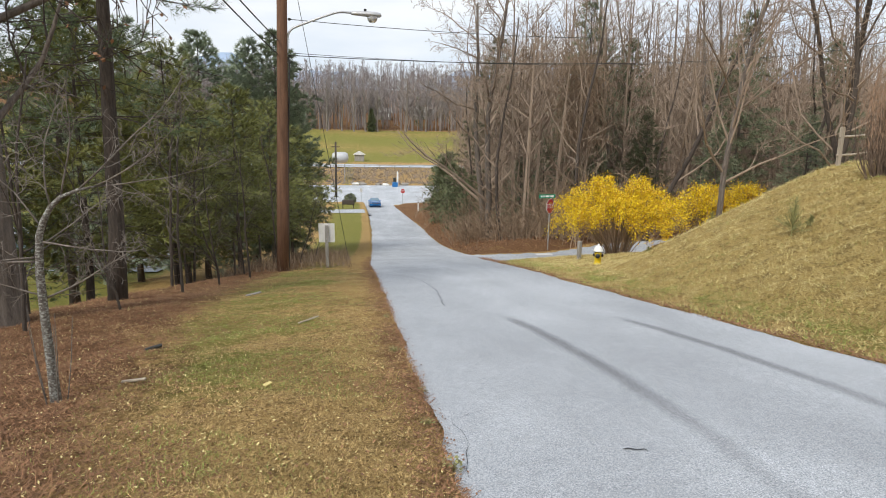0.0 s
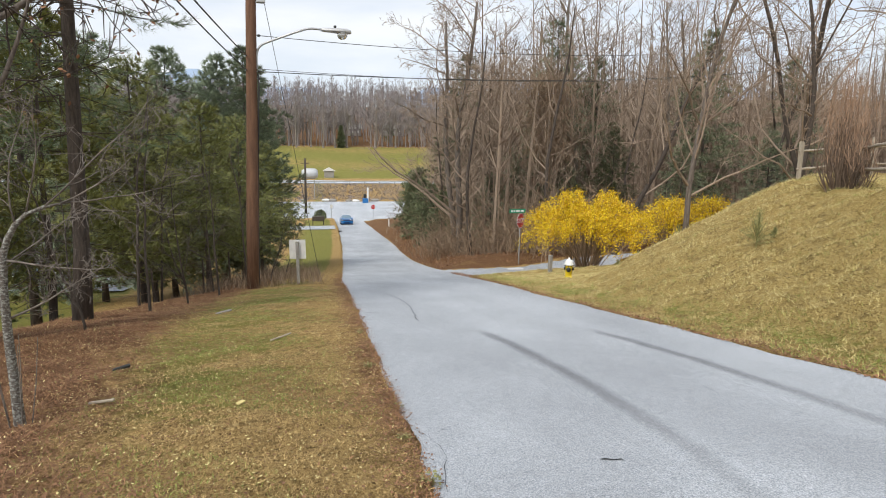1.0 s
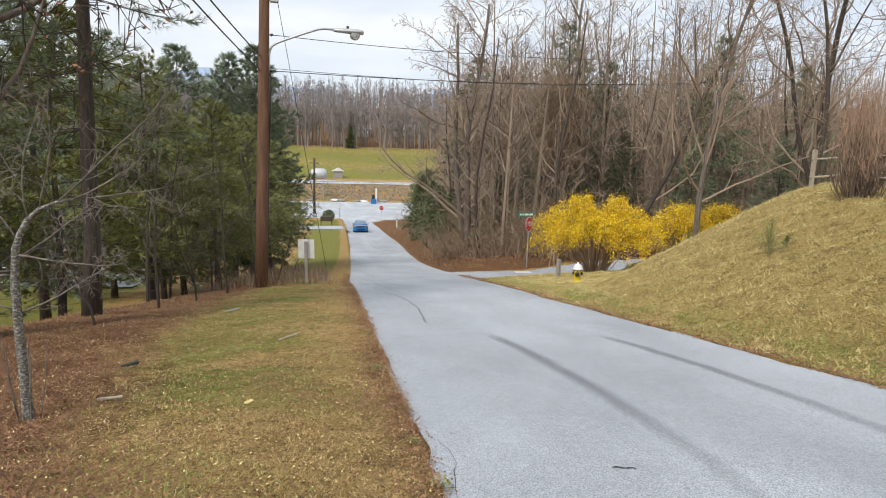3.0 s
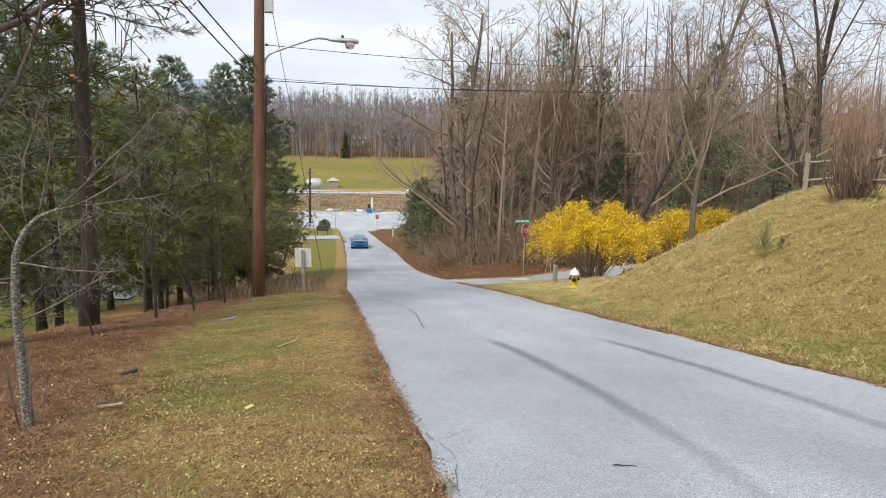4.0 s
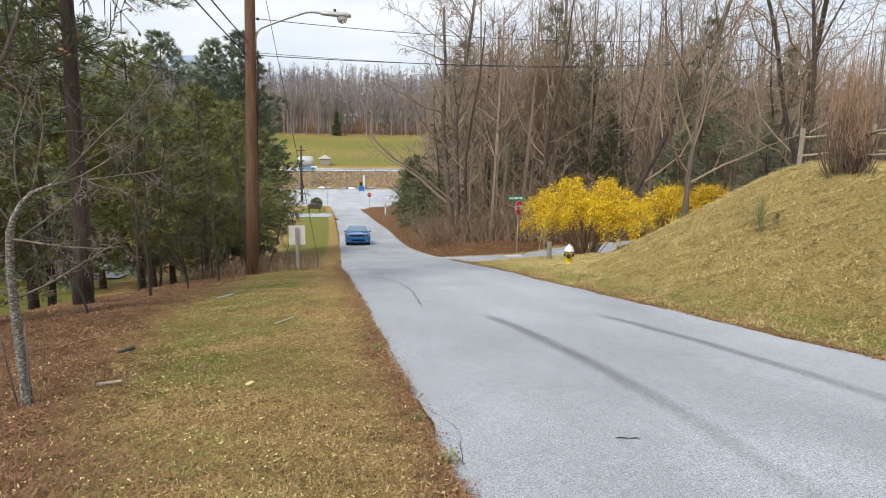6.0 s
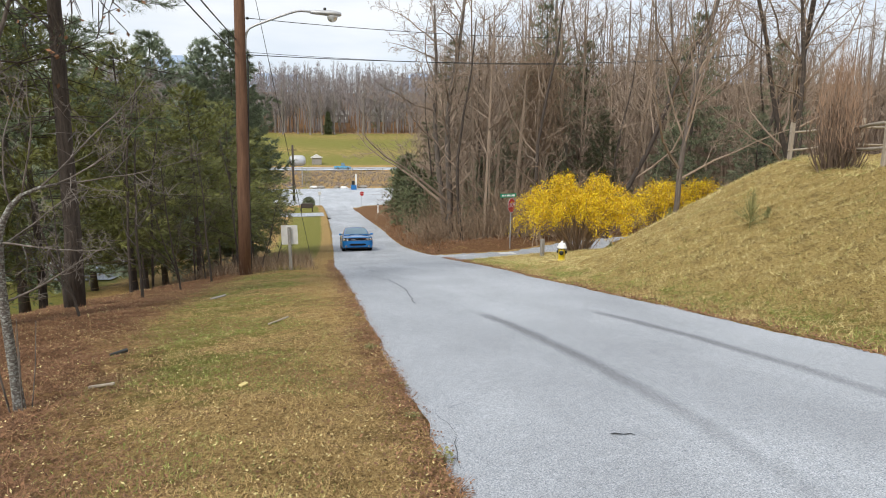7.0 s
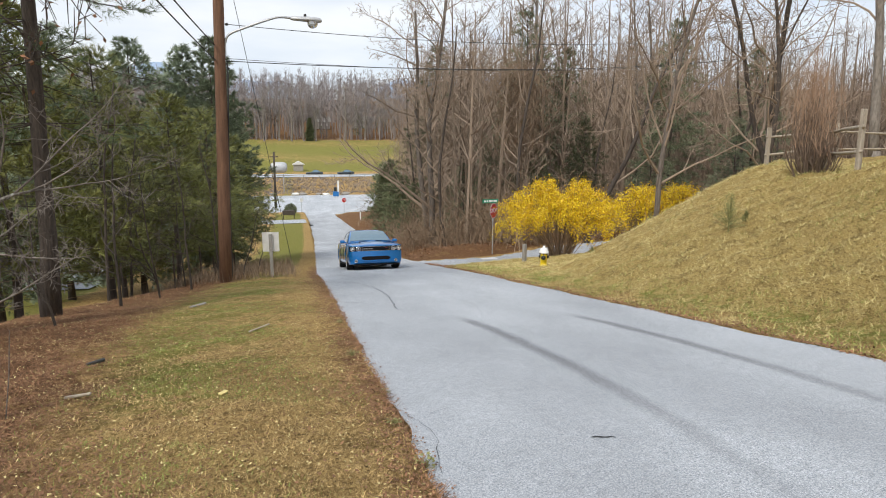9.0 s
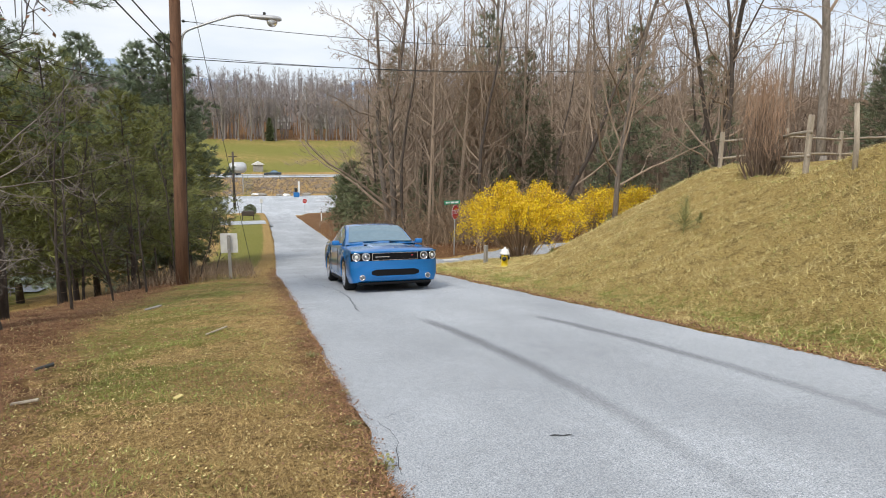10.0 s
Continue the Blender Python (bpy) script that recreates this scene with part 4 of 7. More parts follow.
def near_trees():
    rnd = random.Random(71)
    # big old tree at the edge of the straw bed, with one heavy low limb
    trunk, tw = Soup(), Soup()
    h = 13
    trunk.tube([(0, 0, -0.4), (0, 0, 0.1), (0.02, 0, 0.7), (0.0, 0, 2.2), (-0.05, 0.05, 4.5), (0.0, 0.1, 8), (0.1, 0.1, h)], [0.62, 0.47, 0.38, 0.35, 0.31, 0.24, 0.12], 12)
    spec = dict(WOOD, kids=(9, 7, 4, 3), start=(0.35, 0.25, 0.2, 0.15), wiggle=(0.12, 0.2, 0.25, 0.3, 0.3))
    for z, d, L, r in ((2.75, (0.5, 0.2, 0.8), 3.2, 0.06), (3.5, (-0.6, 0.3, 0.5), 4.0, 0.12), (4.3, (0.7, 0.5, 0.35), 3.6, 0.07), (5.2, (-0.3, -0.7, 0.4), 4.0, 0.10), (4.9, (0.8, 0.1, 0.25), 3.2, 0.055), (6.2, (-0.3, 0.7, 0.5), 4.0, 0.10), (7.0, (0.7, 0.3, 0.5), 3.6, 0.07), (8.4, (-0.5, -0.4, 0.6), 3.6, 0.08)):
        limb((trunk, trunk, tw), (0, 0, z), Vector(d).normalized(), L, r, 1, dict(spec, levels=5, kids=(9, 9, 5, 3)), rnd)
    # a few last dry leaves
    lv = Soup()
    ends = [v for v in tw.v if v.x > 0.6 and 3.6 < v.z < 7.5]
    for k in range(260):
        p = ends[rnd.randrange(len(ends))] + Vector((rnd.gauss(0, 0.02), rnd.gauss(0, 0.02), -0.03))
        a = Vector((rnd.uniform(-1, 1), rnd.uniform(-1, 1), rnd.uniform(-1, 1))).normalized() * 0.045
        b = a.orthogonal().normalized() * 0.03
        lv.quad(p - a, p - b, p + a, p + b)
    ob = thing("old_tree", stand(-5.15, 10.3), "large old tree with grey furrowed bark and bare crooked limbs", "tree")
    put("trunk", trunk.mesh("trunk", True), M_BARK, ob)
    put("crown", tw.mesh("crown"), M_BARK_DARK, ob)["kind"] = "stuff"
    put("foliage", lv.mesh("foliage"), M_DRYLEAF, ob, "few withered brown leaves")["kind"] = "stuff"
    # crooked lichened sapling in the near verge
    trunk, tw = Soup(), Soup()
    X = lambda a, b, c=0.0: (a, c, b)
    boughs = []
    trunk.tube([X(0.0, -0.2), X(0.0, 0.04), X(-0.01, 0.35), X(-0.025, 0.8), X(-0.03, 1.22), X(-0.005, 1.55), X(0.04, 1.68), X(0.11, 1.80), X(0.2, 1.89), X(0.34, 1.95), X(0.48, 1.98, 0.05)],
               [0.066, 0.05, 0.042, 0.039, 0.036, 0.031, 0.027, 0.023, 0.019, 0.014, 0.009], 10)
    spec = dict(WOOD, levels=5, segs=(6, 8, 6, 4, 3), wiggle=(0.1, 0.16, 0.24, 0.3, 0.3), kids=(6, 9, 4, 3), start=(0.2, 0.12, 0.15, 0.1), min_r=0.003, thick=(0.4, 0.6), up=(0.0, 0.03, 0.06, 0.03, 0.0),
                angle=((30, 60), (35, 75), (30, 65), (30, 60)), ratio=((0.3, 0.5), (0.35, 0.62), (0.35, 0.6), (0.4, 0.7)), sides=(6, 6, 4, 3, 3))
    for p, d, L, r in (((-0.03, 0, 0.98), (0.8, 0.1, 0.35), 0.95, 0.017), ((-0.03, 0, 1.02), (-0.85, -0.15, 0.3), 0.8, 0.014), ((-0.03, 0, 1.32), (-0.95, 0.1, 0.03), 1.1, 0.018), ((-0.03, 0, 1.36), (-0.9, -0.4, 0.12), 1.0, 0.013),
                       ((-0.01, 0, 1.5), (0.95, -0.1, -0.12), 0.95, 0.016), ((0.02, 0, 1.62), (-0.45, 0.2, 0.9), 1.0, 0.012), ((0.11, 0, 1.80), (-0.1, 0.2, 1.0), 1.15, 0.013), ((0.2, 0, 1.89), (0.25, -0.3, 1.0), 1.1, 0.013),
                       ((0.34, 0, 1.95), (0.55, 0.2, 0.62), 1.35, 0.014), ((0.46, 0.05, 1.98), (0.98, 0.1, 0.06), 1.1, 0.012), ((0.46, 0.05, 1.98), (0.85, -0.2, 0.35), 1.1, 0.011), ((-0.02, 0, 1.45), (0.5, 0.6, 0.5), 1.0, 0.012)):
        bough = Soup()
        limb((bough, bough, tw), p, Vector(d).normalized(), L, r * 0.68, 1, spec, rnd)
        boughs.append(bough)
    for az in (0.3, 1.7, 2.9, 4.2, 5.3):
        q = Vector((0.09 * math.cos(az), 0.09 * math.sin(az), 0))
        tw.tube([q, q + Vector((0.06 * math.cos(az), 0.06 * math.sin(az), 0.4)), q + Vector((0.1 * math.cos(az), 0.1 * math.sin(az), 0.8))], [0.006, 0.005, 0.003], 3)
    ob = thing("sapling", stand(-2.5, 6.0, 0, sink=0.02), "small crooked bare tree with lichen-spotted grey bark", "tree")
    put("trunk", trunk.mesh("trunk", True), M_LICHEN, ob)
    for bough in boughs:
        put("branch", bough.mesh("branch", True), M_SAPLING_TWIG, ob)
    put("crown", tw.mesh("crown"), M_SAPLING_TWIG, ob, "fine pale grey twigs")["kind"] = "stuff"
    # thin bare understorey among the pines
    k1, k2 = bare_tree_meshes(75, 4.6, 0.035, levels=4, kids=(11, 5, 4), start=(0.2, 0.2, 0.2), min_r=0.004, ratio=((0.25, 0.5), (0.35, 0.6), (0.4, 0.65), (0.4, 0.7)), wiggle=(0.12, 0.2, 0.25, 0.3, 0.3)), bare_tree_meshes(76, 3.2, 0.025, levels=4, kids=(11, 5, 4), start=(0.15, 0.2, 0.2), min_r=0.004, wiggle=(0.15, 0.2, 0.25, 0.3, 0.3))
    for x, y, kk, s in ((-4.4, 9.6, k1, 0.9), (-3.6, 11.2, k2, 1.0), (-5.6, 12.2, k1, 1.1), (-3.5, 14.6, k1, 1.0), (-3.0, 16.3, k2, 1.1), (-4.2, 16.5, k1, 1.2), (-2.6, 18.2, k1, 0.9), (-3.6, 19.6, k2, 1.2), (-5.8, 8.2, k2, 1.1), (-6.4, 10.2, k1, 1.0), (-2.2, 21.3, k1, 1.0), (-1.6, 22.6, k2, 0.9), (-4.6, 20.5, k1, 1.2), (-1.2, 24.4, k2, 0.8), (-3.9, 7.4, k2, 0.8), (-4.9, 14.2, k2, 1.0), (-6.6, 13.6, k1, 0.9), (-2.9, 19.4, k2, 1.0)):
        tree_from(kk, stand(x, y, x * 77, s), "thin leafless sapling among the pines", "sapling", "thin saplings by the pines", "thin_sapling", (M_BARK_DARK, M_BARK_DARK))


def far_woods():
    """The wooded ridge across the valley, and the line of trees at the top of the field."""
    rnd = random.Random(81)
    s, ev = Soup(), Soup()
    for k in range(2700):
        y = 290 + 330 * rnd.random() ** 2.0
        x = rnd.uniform(-0.32, 0.62) * y
        z = ground_at(x, y)
        h = rnd.uniform(13, 21)
        if rnd.random() < 0.04:
            for j in range(60):
                f = rnd.random()
                az = rnd.uniform(0, 6.28)
                r = (1 - f) * 2.4
                q = Vector((x + r * math.cos(az), y + r * math.sin(az), z + 1 + f * h * 0.6))
                tuft(ev, q, Vector((math.cos(az), math.sin(az), 0.3)).normalized(), 1.2, rnd, 2, 0.5)
            continue
        r0 = rnd.uniform(0.14, 0.3)
        s.tube([(x, y, z - 1), (x + rnd.uniform(-0.5, 0.5), y, z + h * 0.5), (x + rnd.uniform(-0.8, 0.8), y, z + h)], [r0, r0 * 0.7, 0.05], 3, cap=False)
        for j in range(15):
            f = rnd.uniform(0.28, 0.98)
            az = rnd.uniform(0, 6.28)
            L = h * 0.26 * (1.15 - f)
            p = Vector((x, y, z + h * f))
            q = p + Vector((math.cos(az) * L, math.sin(az) * L, L * rnd.uniform(0.5, 1.3)))
            w = 0.10
            s.tri(p - Vector((w, 0, 0)), p + Vector((w, 0, 0)), q)
            for u in range(3):
                e = q.lerp(p, rnd.uniform(0, 0.7))
                g = e + Vector((rnd.uniform(-1, 1), rnd.uniform(-1, 1), rnd.uniform(0.1, 1.3))) * h * 0.085
                s.tri(e - Vector((0.07, 0, 0)), e + Vector((0.07, 0, 0)), g)
    tagged(put("far_woods", s.mesh("far_woods"), M_TWIG_FAR), "grey-brown leafless woods covering the far hillside", "woods", kind="stuff")
    tagged(put("far_evergreens", ev.mesh("far_evergreens"), M_CEDAR), "scattered dark evergreens on the far hillside", "woods", kind="stuff")
    # deep of the near wood, too far in to tell the trees apart
    s = Soup()
    for k in range(3500):
        x, y = 10 + 110 * rnd.random() ** 1.5, rnd.uniform(38, 135)
        if k >= 2600:
            x, y = rnd.uniform(40, 125), rnd.uniform(12, 120)
            if abs(y - side_mid(x)) < side_half(x) + 4:
                continue
        elif y < side_mid(x) + side_half(x) + 6 or (y > 85 and x < 18) or x < 10.5 + 0.12 * (y - 40):
            continue
        z = ground_at(x, y)
        h = rnd.uniform(9, 19)
        r0 = rnd.uniform(0.06, 0.17)
        ax, ay = rnd.uniform(-0.8, 0.8), rnd.uniform(-0.8, 0.8)
        s.tube([(x, y, z - 0.3), (x + ax * 0.5, y + ay * 0.5, z + h * 0.5), (x + ax, y + ay, z + h)], [r0, r0 * 0.7, 0.02], 4, cap=False)
        for j in range(16):
            f = rnd.uniform(0.12, 0.98)
            az = rnd.uniform(0, 6.28)
            L = h * 0.28 * (1.2 - f)
            p = Vector((x + ax * f, y + ay * f, z + h * f))
            q = p + Vector((math.cos(az) * L, math.sin(az) * L, L * rnd.uniform(0.4, 1.2)))
            w = Vector((0.035, 0, 0))
            s.tri(p - w, p + w, q)
            for u in range(5):
                e = q.lerp(p, rnd.uniform(0, 0.8))
                g = e + Vector((rnd.uniform(-1, 1), rnd.uniform(-1, 1), rnd.uniform(-0.1, 1.2))) * h * 0.08
                s.tri(e - w * 0.6, e + w * 0.6, g)
    tagged(put("deep_woods", s.mesh("deep_woods"), M_TWIG), "deep leafless wood of grey-brown trunks and twigs", "woods", kind="stuff")
    # rough brown growth between the car park and the highway
    s = Soup()
    for k in range(9000):
        x, y = rnd.uniform(-40, 60), rnd.uniform(150.5, 175)
        p = Vector((x, y, ground_at(x, y)))
        for j in range(2):
            e = Vector((rnd.uniform(-0.5, 0.5), rnd.uniform(-0.5, 0.5), rnd.uniform(0.12, 0.5)))
            s.tri(p - Vector((0.06, 0, 0)), p + Vector((0.06, 0, 0)), p + e)
    tagged(put("rough_growth", s.mesh("rough_growth"), M_TWIG_FAR), "rough brown weeds on the slope below the highway", "weeds", kind="stuff")
    # blue ridges on the horizon, the distance haze put into their colour
    s = Soup()
    n = 90
    for k in range(n + 1):
        x = -2200 + 5200 * k / n
        z = 265 + 60 * math.sin(k * 0.21 + 2.1) + 36 * math.sin(k * 0.53 + 0.6) + 10 * math.sin(k * 1.7)
        s.v += [Vector((x, 3600, -60)), Vector((x, 3600, z * 0.55)), Vector((x, 3900, z)), Vector((x, 4300, -60))]
    for k in range(n):
        for j in range(3):
            a = 4 * k + j
            s.f.append((a, a + 4, a + 5, a + 1))
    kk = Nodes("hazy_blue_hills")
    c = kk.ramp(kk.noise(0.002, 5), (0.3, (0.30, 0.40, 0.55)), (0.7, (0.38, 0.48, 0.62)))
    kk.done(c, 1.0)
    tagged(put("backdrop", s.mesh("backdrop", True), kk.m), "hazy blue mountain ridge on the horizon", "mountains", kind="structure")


pines()
woods()
thickets()
bushes()
near_trees()
far_woods()

# ---- roadside things ----
M_POLE = mottled("creosoted_pole", (0.085, 0.042, 0.024), (0.20, 0.105, 0.06), 2.5, 0.85, bump=0.4, fine=25, stretch=(6, 6, 0.5), dist=0.01)
M_WEATHERED = mottled("weathered_wood", (0.22, 0.185, 0.14), (0.45, 0.39, 0.31), 3, 0.9, bump=0.5, fine=24, stretch=(5, 5, 0.6), dist=0.008)
M_GREY_POST = mottled("grey_post", (0.20, 0.19, 0.17), (0.38, 0.36, 0.33), 4, 0.9, bump=0.4, fine=30, stretch=(4, 4, 0.7), dist=0.006)
M_GALV = mottled("galvanised_steel", (0.32, 0.33, 0.34), (0.55, 0.56, 0.57), 7, 0.45, 0.7, bump=0.1)
M_ALU = mottled("sign_back_aluminium", (0.62, 0.62, 0.60), (0.80, 0.80, 0.78), 5, 0.5, 0.25, bump=0.05)
M_LAMP_GREY = mottled("lamp_housing_grey", (0.42, 0.43, 0.44), (0.6, 0.61, 0.62), 5, 0.5, 0.3, bump=0.05)
M_WIRE = plain("black_wire", (0.03, 0.03, 0.032), 0.6)
M_RED = mottled("faded_red_sign", (0.42, 0.02, 0.025), (0.56, 0.035, 0.04), 6, 0.45, bump=0)
M_SIGN_GREEN = mottled("green_sign", (0.01, 0.20, 0.10), (0.02, 0.28, 0.15), 6, 0.45, bump=0)
M_WHITE = mottled("white_paint", (0.68, 0.68, 0.66), (0.82, 0.82, 0.80), 7, 0.5, bump=0.05)
M_HYD_YELLOW = mottled("yellow_enamel", (0.62, 0.45, 0.01), (0.78, 0.60, 0.02), 9, 0.45, bump=0.1)
M_HYD_BLACK = plain("black_enamel", (0.025, 0.027, 0.025), 0.45)


def lens_material():
    k = Nodes("clear_lamp_glass")
    k.bsdf.inputs["Transmission Weight"].default_value = 0.7
    return k.done((0.85, 0.87, 0.88), 0.12)


M_LENS = lens_material()


def wire(name, a, b, sag, r, label, parent=None):
    a, b = Vector(a), Vector(b)
    s = Soup()
    n = 28
    s.tube([a.lerp(b, k / n) - Vector((0, 0, sag * 4 * (k / n) * (1 - k / n))) for k in range(n + 1)], [r] * (n + 1), 5)
    ob = put(name, s.mesh(name, True), M_WIRE, parent)
    if parent is None:
        tagged(ob, label, "cable", "overhead wires")
    return ob


def utility_pole():
    base = Vector((-1.87, 19.9, ground_at(-1.87, 19.9)))
    tilt = Matrix.Rotation(radians(1.2), 4, "Y") @ Matrix.Rotation(radians(-1.5), 4, "X")
    ob = thing("utility_pole", Matrix.Translation(base) @ tilt, "reddish brown wooden utility pole carrying a street lamp", "utility pole")
    s = Soup()
    s.tube([(0, 0, -0.6), (0, 0, 2), (0.01, 0, 5), (0, 0, 8), (0, 0, 10.6)], [0.185, 0.175, 0.16, 0.145, 0.125], 16)
    put("pole", s.mesh("pole", True), M_POLE, ob)
    # lamp bracket
    arm = put("lamp_arm", curve_tube([(0.14, 0, 6.55), (0.16, -0.01, 6.85), (0.28, -0.02, 7.08), (0.7, -0.03, 7.28), (1.25, -0.05, 7.50), (1.62, -0.06, 7.62), (1.95, -0.07, 7.62)], 0.032), M_GALV, ob, "grey steel lamp bracket")
    put("arm_plate", box_bm(0.03, 0.09, 0.4, Matrix.Translation((0.165, 0, 6.62)), 0.008), M_GALV, ob)
    # lamp head: long tapered shell with a hanging glass bowl
    s = Soup()
    n = 18
    prof = [(0.0, 0.05, 0.05), (0.06, 0.075, 0.075), (0.3, 0.11, 0.085), (0.52, 0.16, 0.10), (0.72, 0.17, 0.10), (0.84, 0.13, 0.08), (0.88, 0.05, 0.04)]
    for x, hw, hh in prof:
        for k in range(n):
            a = 2 * math.pi * k / n
            z = math.sin(a)
            s.v.append(Vector((1.95 + x, -0.07 + hw * math.cos(a), 7.60 - 0.02 * x + hh * (z if z > 0 else z * 0.55))))
    for i in range(len(prof) - 1):
        for k in range(n):
            a, b = i * n + k, i * n + (k + 1) % n
            s.f.append((a, b, b + n, a + n))
    s.f += [tuple(reversed(range(n))), tuple((len(prof) - 1) * n + k for k in range(n))]
    head = put("lamp_head", s.mesh("lamp_head", True), M_LAMP_GREY, ob, "pale grey cobra-head lamp housing")
    bowl = lathe([(0.145, 0.0), (0.15, -0.04), (0.135, -0.1), (0.10, -0.15), (0.05, -0.175), (0.005, -0.18)], 18, Matrix.Translation((2.57, -0.07, 7.55)))
    put("lens", bowl.mesh("lens", True), M_LENS, head, "clear glass lamp bowl")
    eye = lathe([(0.035, 0), (0.04, 0.02), (0.04, 0.06), (0.03, 0.075), (0.004, 0.078)], 12, Matrix.Translation((2.36, -0.07, 7.68)))
    put("photocell", eye.mesh("photocell", True), M_HYD_BLACK, head, "black photocell cap")
    # small equipment box and fittings
    put("equipment_box", box_bm(0.24, 0.2, 0.34, Matrix.Translation((0.27, 0, 8.42)), 0.02), M_LAMP_GREY, ob, "grey metal equipment box")
    for z in (7.35, 6.35, 6.15):
        ins = lathe([(0.012, -0.03), (0.035, -0.02), (0.04, 0.02), (0.025, 0.05), (0.01, 0.06)], 10, Matrix.Translation((0.2, 0, z)) @ Matrix.Rotation(radians(90), 4, "Y"))
        put("insulator", ins.mesh("insulator", True), M_HYD_BLACK, ob)
        put("bolt", box_bm(0.22, 0.025, 0.025, Matrix.Translation((0.1, -0.02, z))), M_GALV, ob)
    # dark down-lead clipped to the pole
    put("down_lead", curve_tube([(0.19, 0, 6.3), (0.21, -0.05, 5.9), (0.2, -0.03, 5.2), (0.18, 0.02, 4.2), (0.17, 0.03, 2.5), (0.18, 0.03, 0.1)], 0.022), M_WIRE, ob, "black cable down the pole")
    top = lambda z, dx=0.0: Matrix.Translation(base) @ tilt @ Vector((dx, 0, z))
    L = "black overhead wire strung across the road"
    wire("overhead_wire", top(7.35, 0.2), (33.5, 34.6, 8.65), 1.05, 0.010, L)
    wire("overhead_wire", top(6.35, 0.2), (33.5, 34.4, 7.1), 0.78, 0.012, L)
    wire("overhead_wire", top(6.42, 0.2), (33.5, 34.9, 7.3), 0.95, 0.007, L)
    wire("overhead_wire", top(6.35, -0.1), (-3.4, -16, 6.9), 0.5, 0.016, "black overhead wire running uphill over the verge")
    wire("overhead_wire", top(6.75, -0.1), (-2.35, -16, 5.55), 0.42, 0.016, "black overhead wire running uphill over the verge")
    wire("guy_wire", top(9.6, 0.1), (0.1, 24.5, ground_at(0.1, 24.5) + 0.05), 0.0, 0.009, "thin steel guy wire of the utility pole")
    return ob


def curve_tube(pts, r, sides=8):
    """A smooth bent rod through pts, as a mesh."""
    P = [Vector(p) for p in pts]
    out = []
    for i in range(len(P) - 1):
        p0, p1, p2, p3 = P[max(0, i - 1)], P[i], P[i + 1], P[min(len(P) - 1, i + 2)]
        for k in range(5):
            t = k / 5
            out.append(0.5 * ((2 * p1) + (p2 - p0) * t + (2 * p0 - 5 * p1 + 4 * p2 - p3) * t * t + (3 * p1 - p0 - 3 * p2 + p3) * t ** 3))
    out.append(P[-1])
    s = Soup()
    s.tube(out, [r] * len(out), sides)
    return s.mesh("rod", True)


def octagon(r, depth, m):
    bm = bmesh.new()
    vs = [bm.verts.new((r / math.cos(math.pi / 8) * math.cos(math.pi / 8 + k * math.pi / 4), -depth / 2, r / math.cos(math.pi / 8) * math.sin(math.pi / 8 + k * math.pi / 4))) for k in range(8)]
    f = bm.faces.new(vs)
    ex = bmesh.ops.extrude_face_region(bm, geom=[f])
    bmesh.ops.translate(bm, verts=[v for v in ex["geom"] if isinstance(v, bmesh.types.BMVert)], vec=(0, depth, 0))
    bmesh.ops.recalc_face_normals(bm, faces=bm.faces)
    bmesh.ops.transform(bm, matrix=m, verts=bm.verts)
    return bm


def text_mesh(body, size, m):
    cu = bpy.data.curves.new("letters", "FONT")
    cu.body, cu.size, cu.align_x, cu.align_y, cu.extrude = body, size, "CENTER", "CENTER", 0.002
    tmp = bpy.data.objects.new("letters", cu)
    scene.collection.objects.link(tmp)
    dg = bpy.context.evaluated_depsgraph_get()
    me = bpy.data.meshes.new_from_object(tmp.evaluated_get(dg))
    bpy.data.objects.remove(tmp)
    bpy.data.curves.remove(cu)
    me.materials.clear()
    me.transform(m)
    return me


def stop_sign(x, y, turn, h, r, label, street=False, z=None):
    """turn: degrees by which the face is turned from looking down -y."""
    ob = thing("stop_sign", Matrix.Translation((x, y, ground_at(x, y) if z is None else z)) @ Matrix.Rotation(radians(turn), 4, "Z"), label, "stop sign", "stop signs")
    post = Soup()
    post.tube([(0, 0.03, -0.4), (0, 0.03, h + r * 0.9)], [0.03, 0.03], 6)
    put("post", post.mesh("post"), M_GALV, ob, "grey steel post")
    C = Matrix.Translation((0, 0, h))
    plate = put("plate", octagon(r, 0.006, C), M_WHITE, ob, "white-edged octagonal plate")
    put("face", octagon(r * 0.94, 0.006, C @ Matrix.Translation((0, -0.005, 0))), M_RED, plate, "faded red octagonal face")
    put("lettering", text_mesh("STOP", r * 0.82, C @ Matrix.Translation((0, -0.0105, 0)) @ Matrix.Rotation(radians(90), 4, "X")), M_WHITE, plate, "white capital letters")
    if street:
        blade = put("name_blade", box_bm(0.95, 0.008, 0.2, Matrix.Rotation(radians(street), 4, "Z") @ Matrix.Translation((-0.2, 0, h + r + 0.14)), 0.003), M_SIGN_GREEN, ob, "green street name blade")
        M = Matrix.Rotation(radians(street), 4, "Z")
        for dx, w in ((-0.33, 0.10), (-0.19, 0.08), (0.02, 0.22), (0.28, 0.2)):
            put("lettering_bar", box_bm(w, 0.004, 0.09, M @ Matrix.Translation((dx - 0.2, -0.007, h + r + 0.14))), M_WHITE, blade, "white bar of lettering")
    return ob


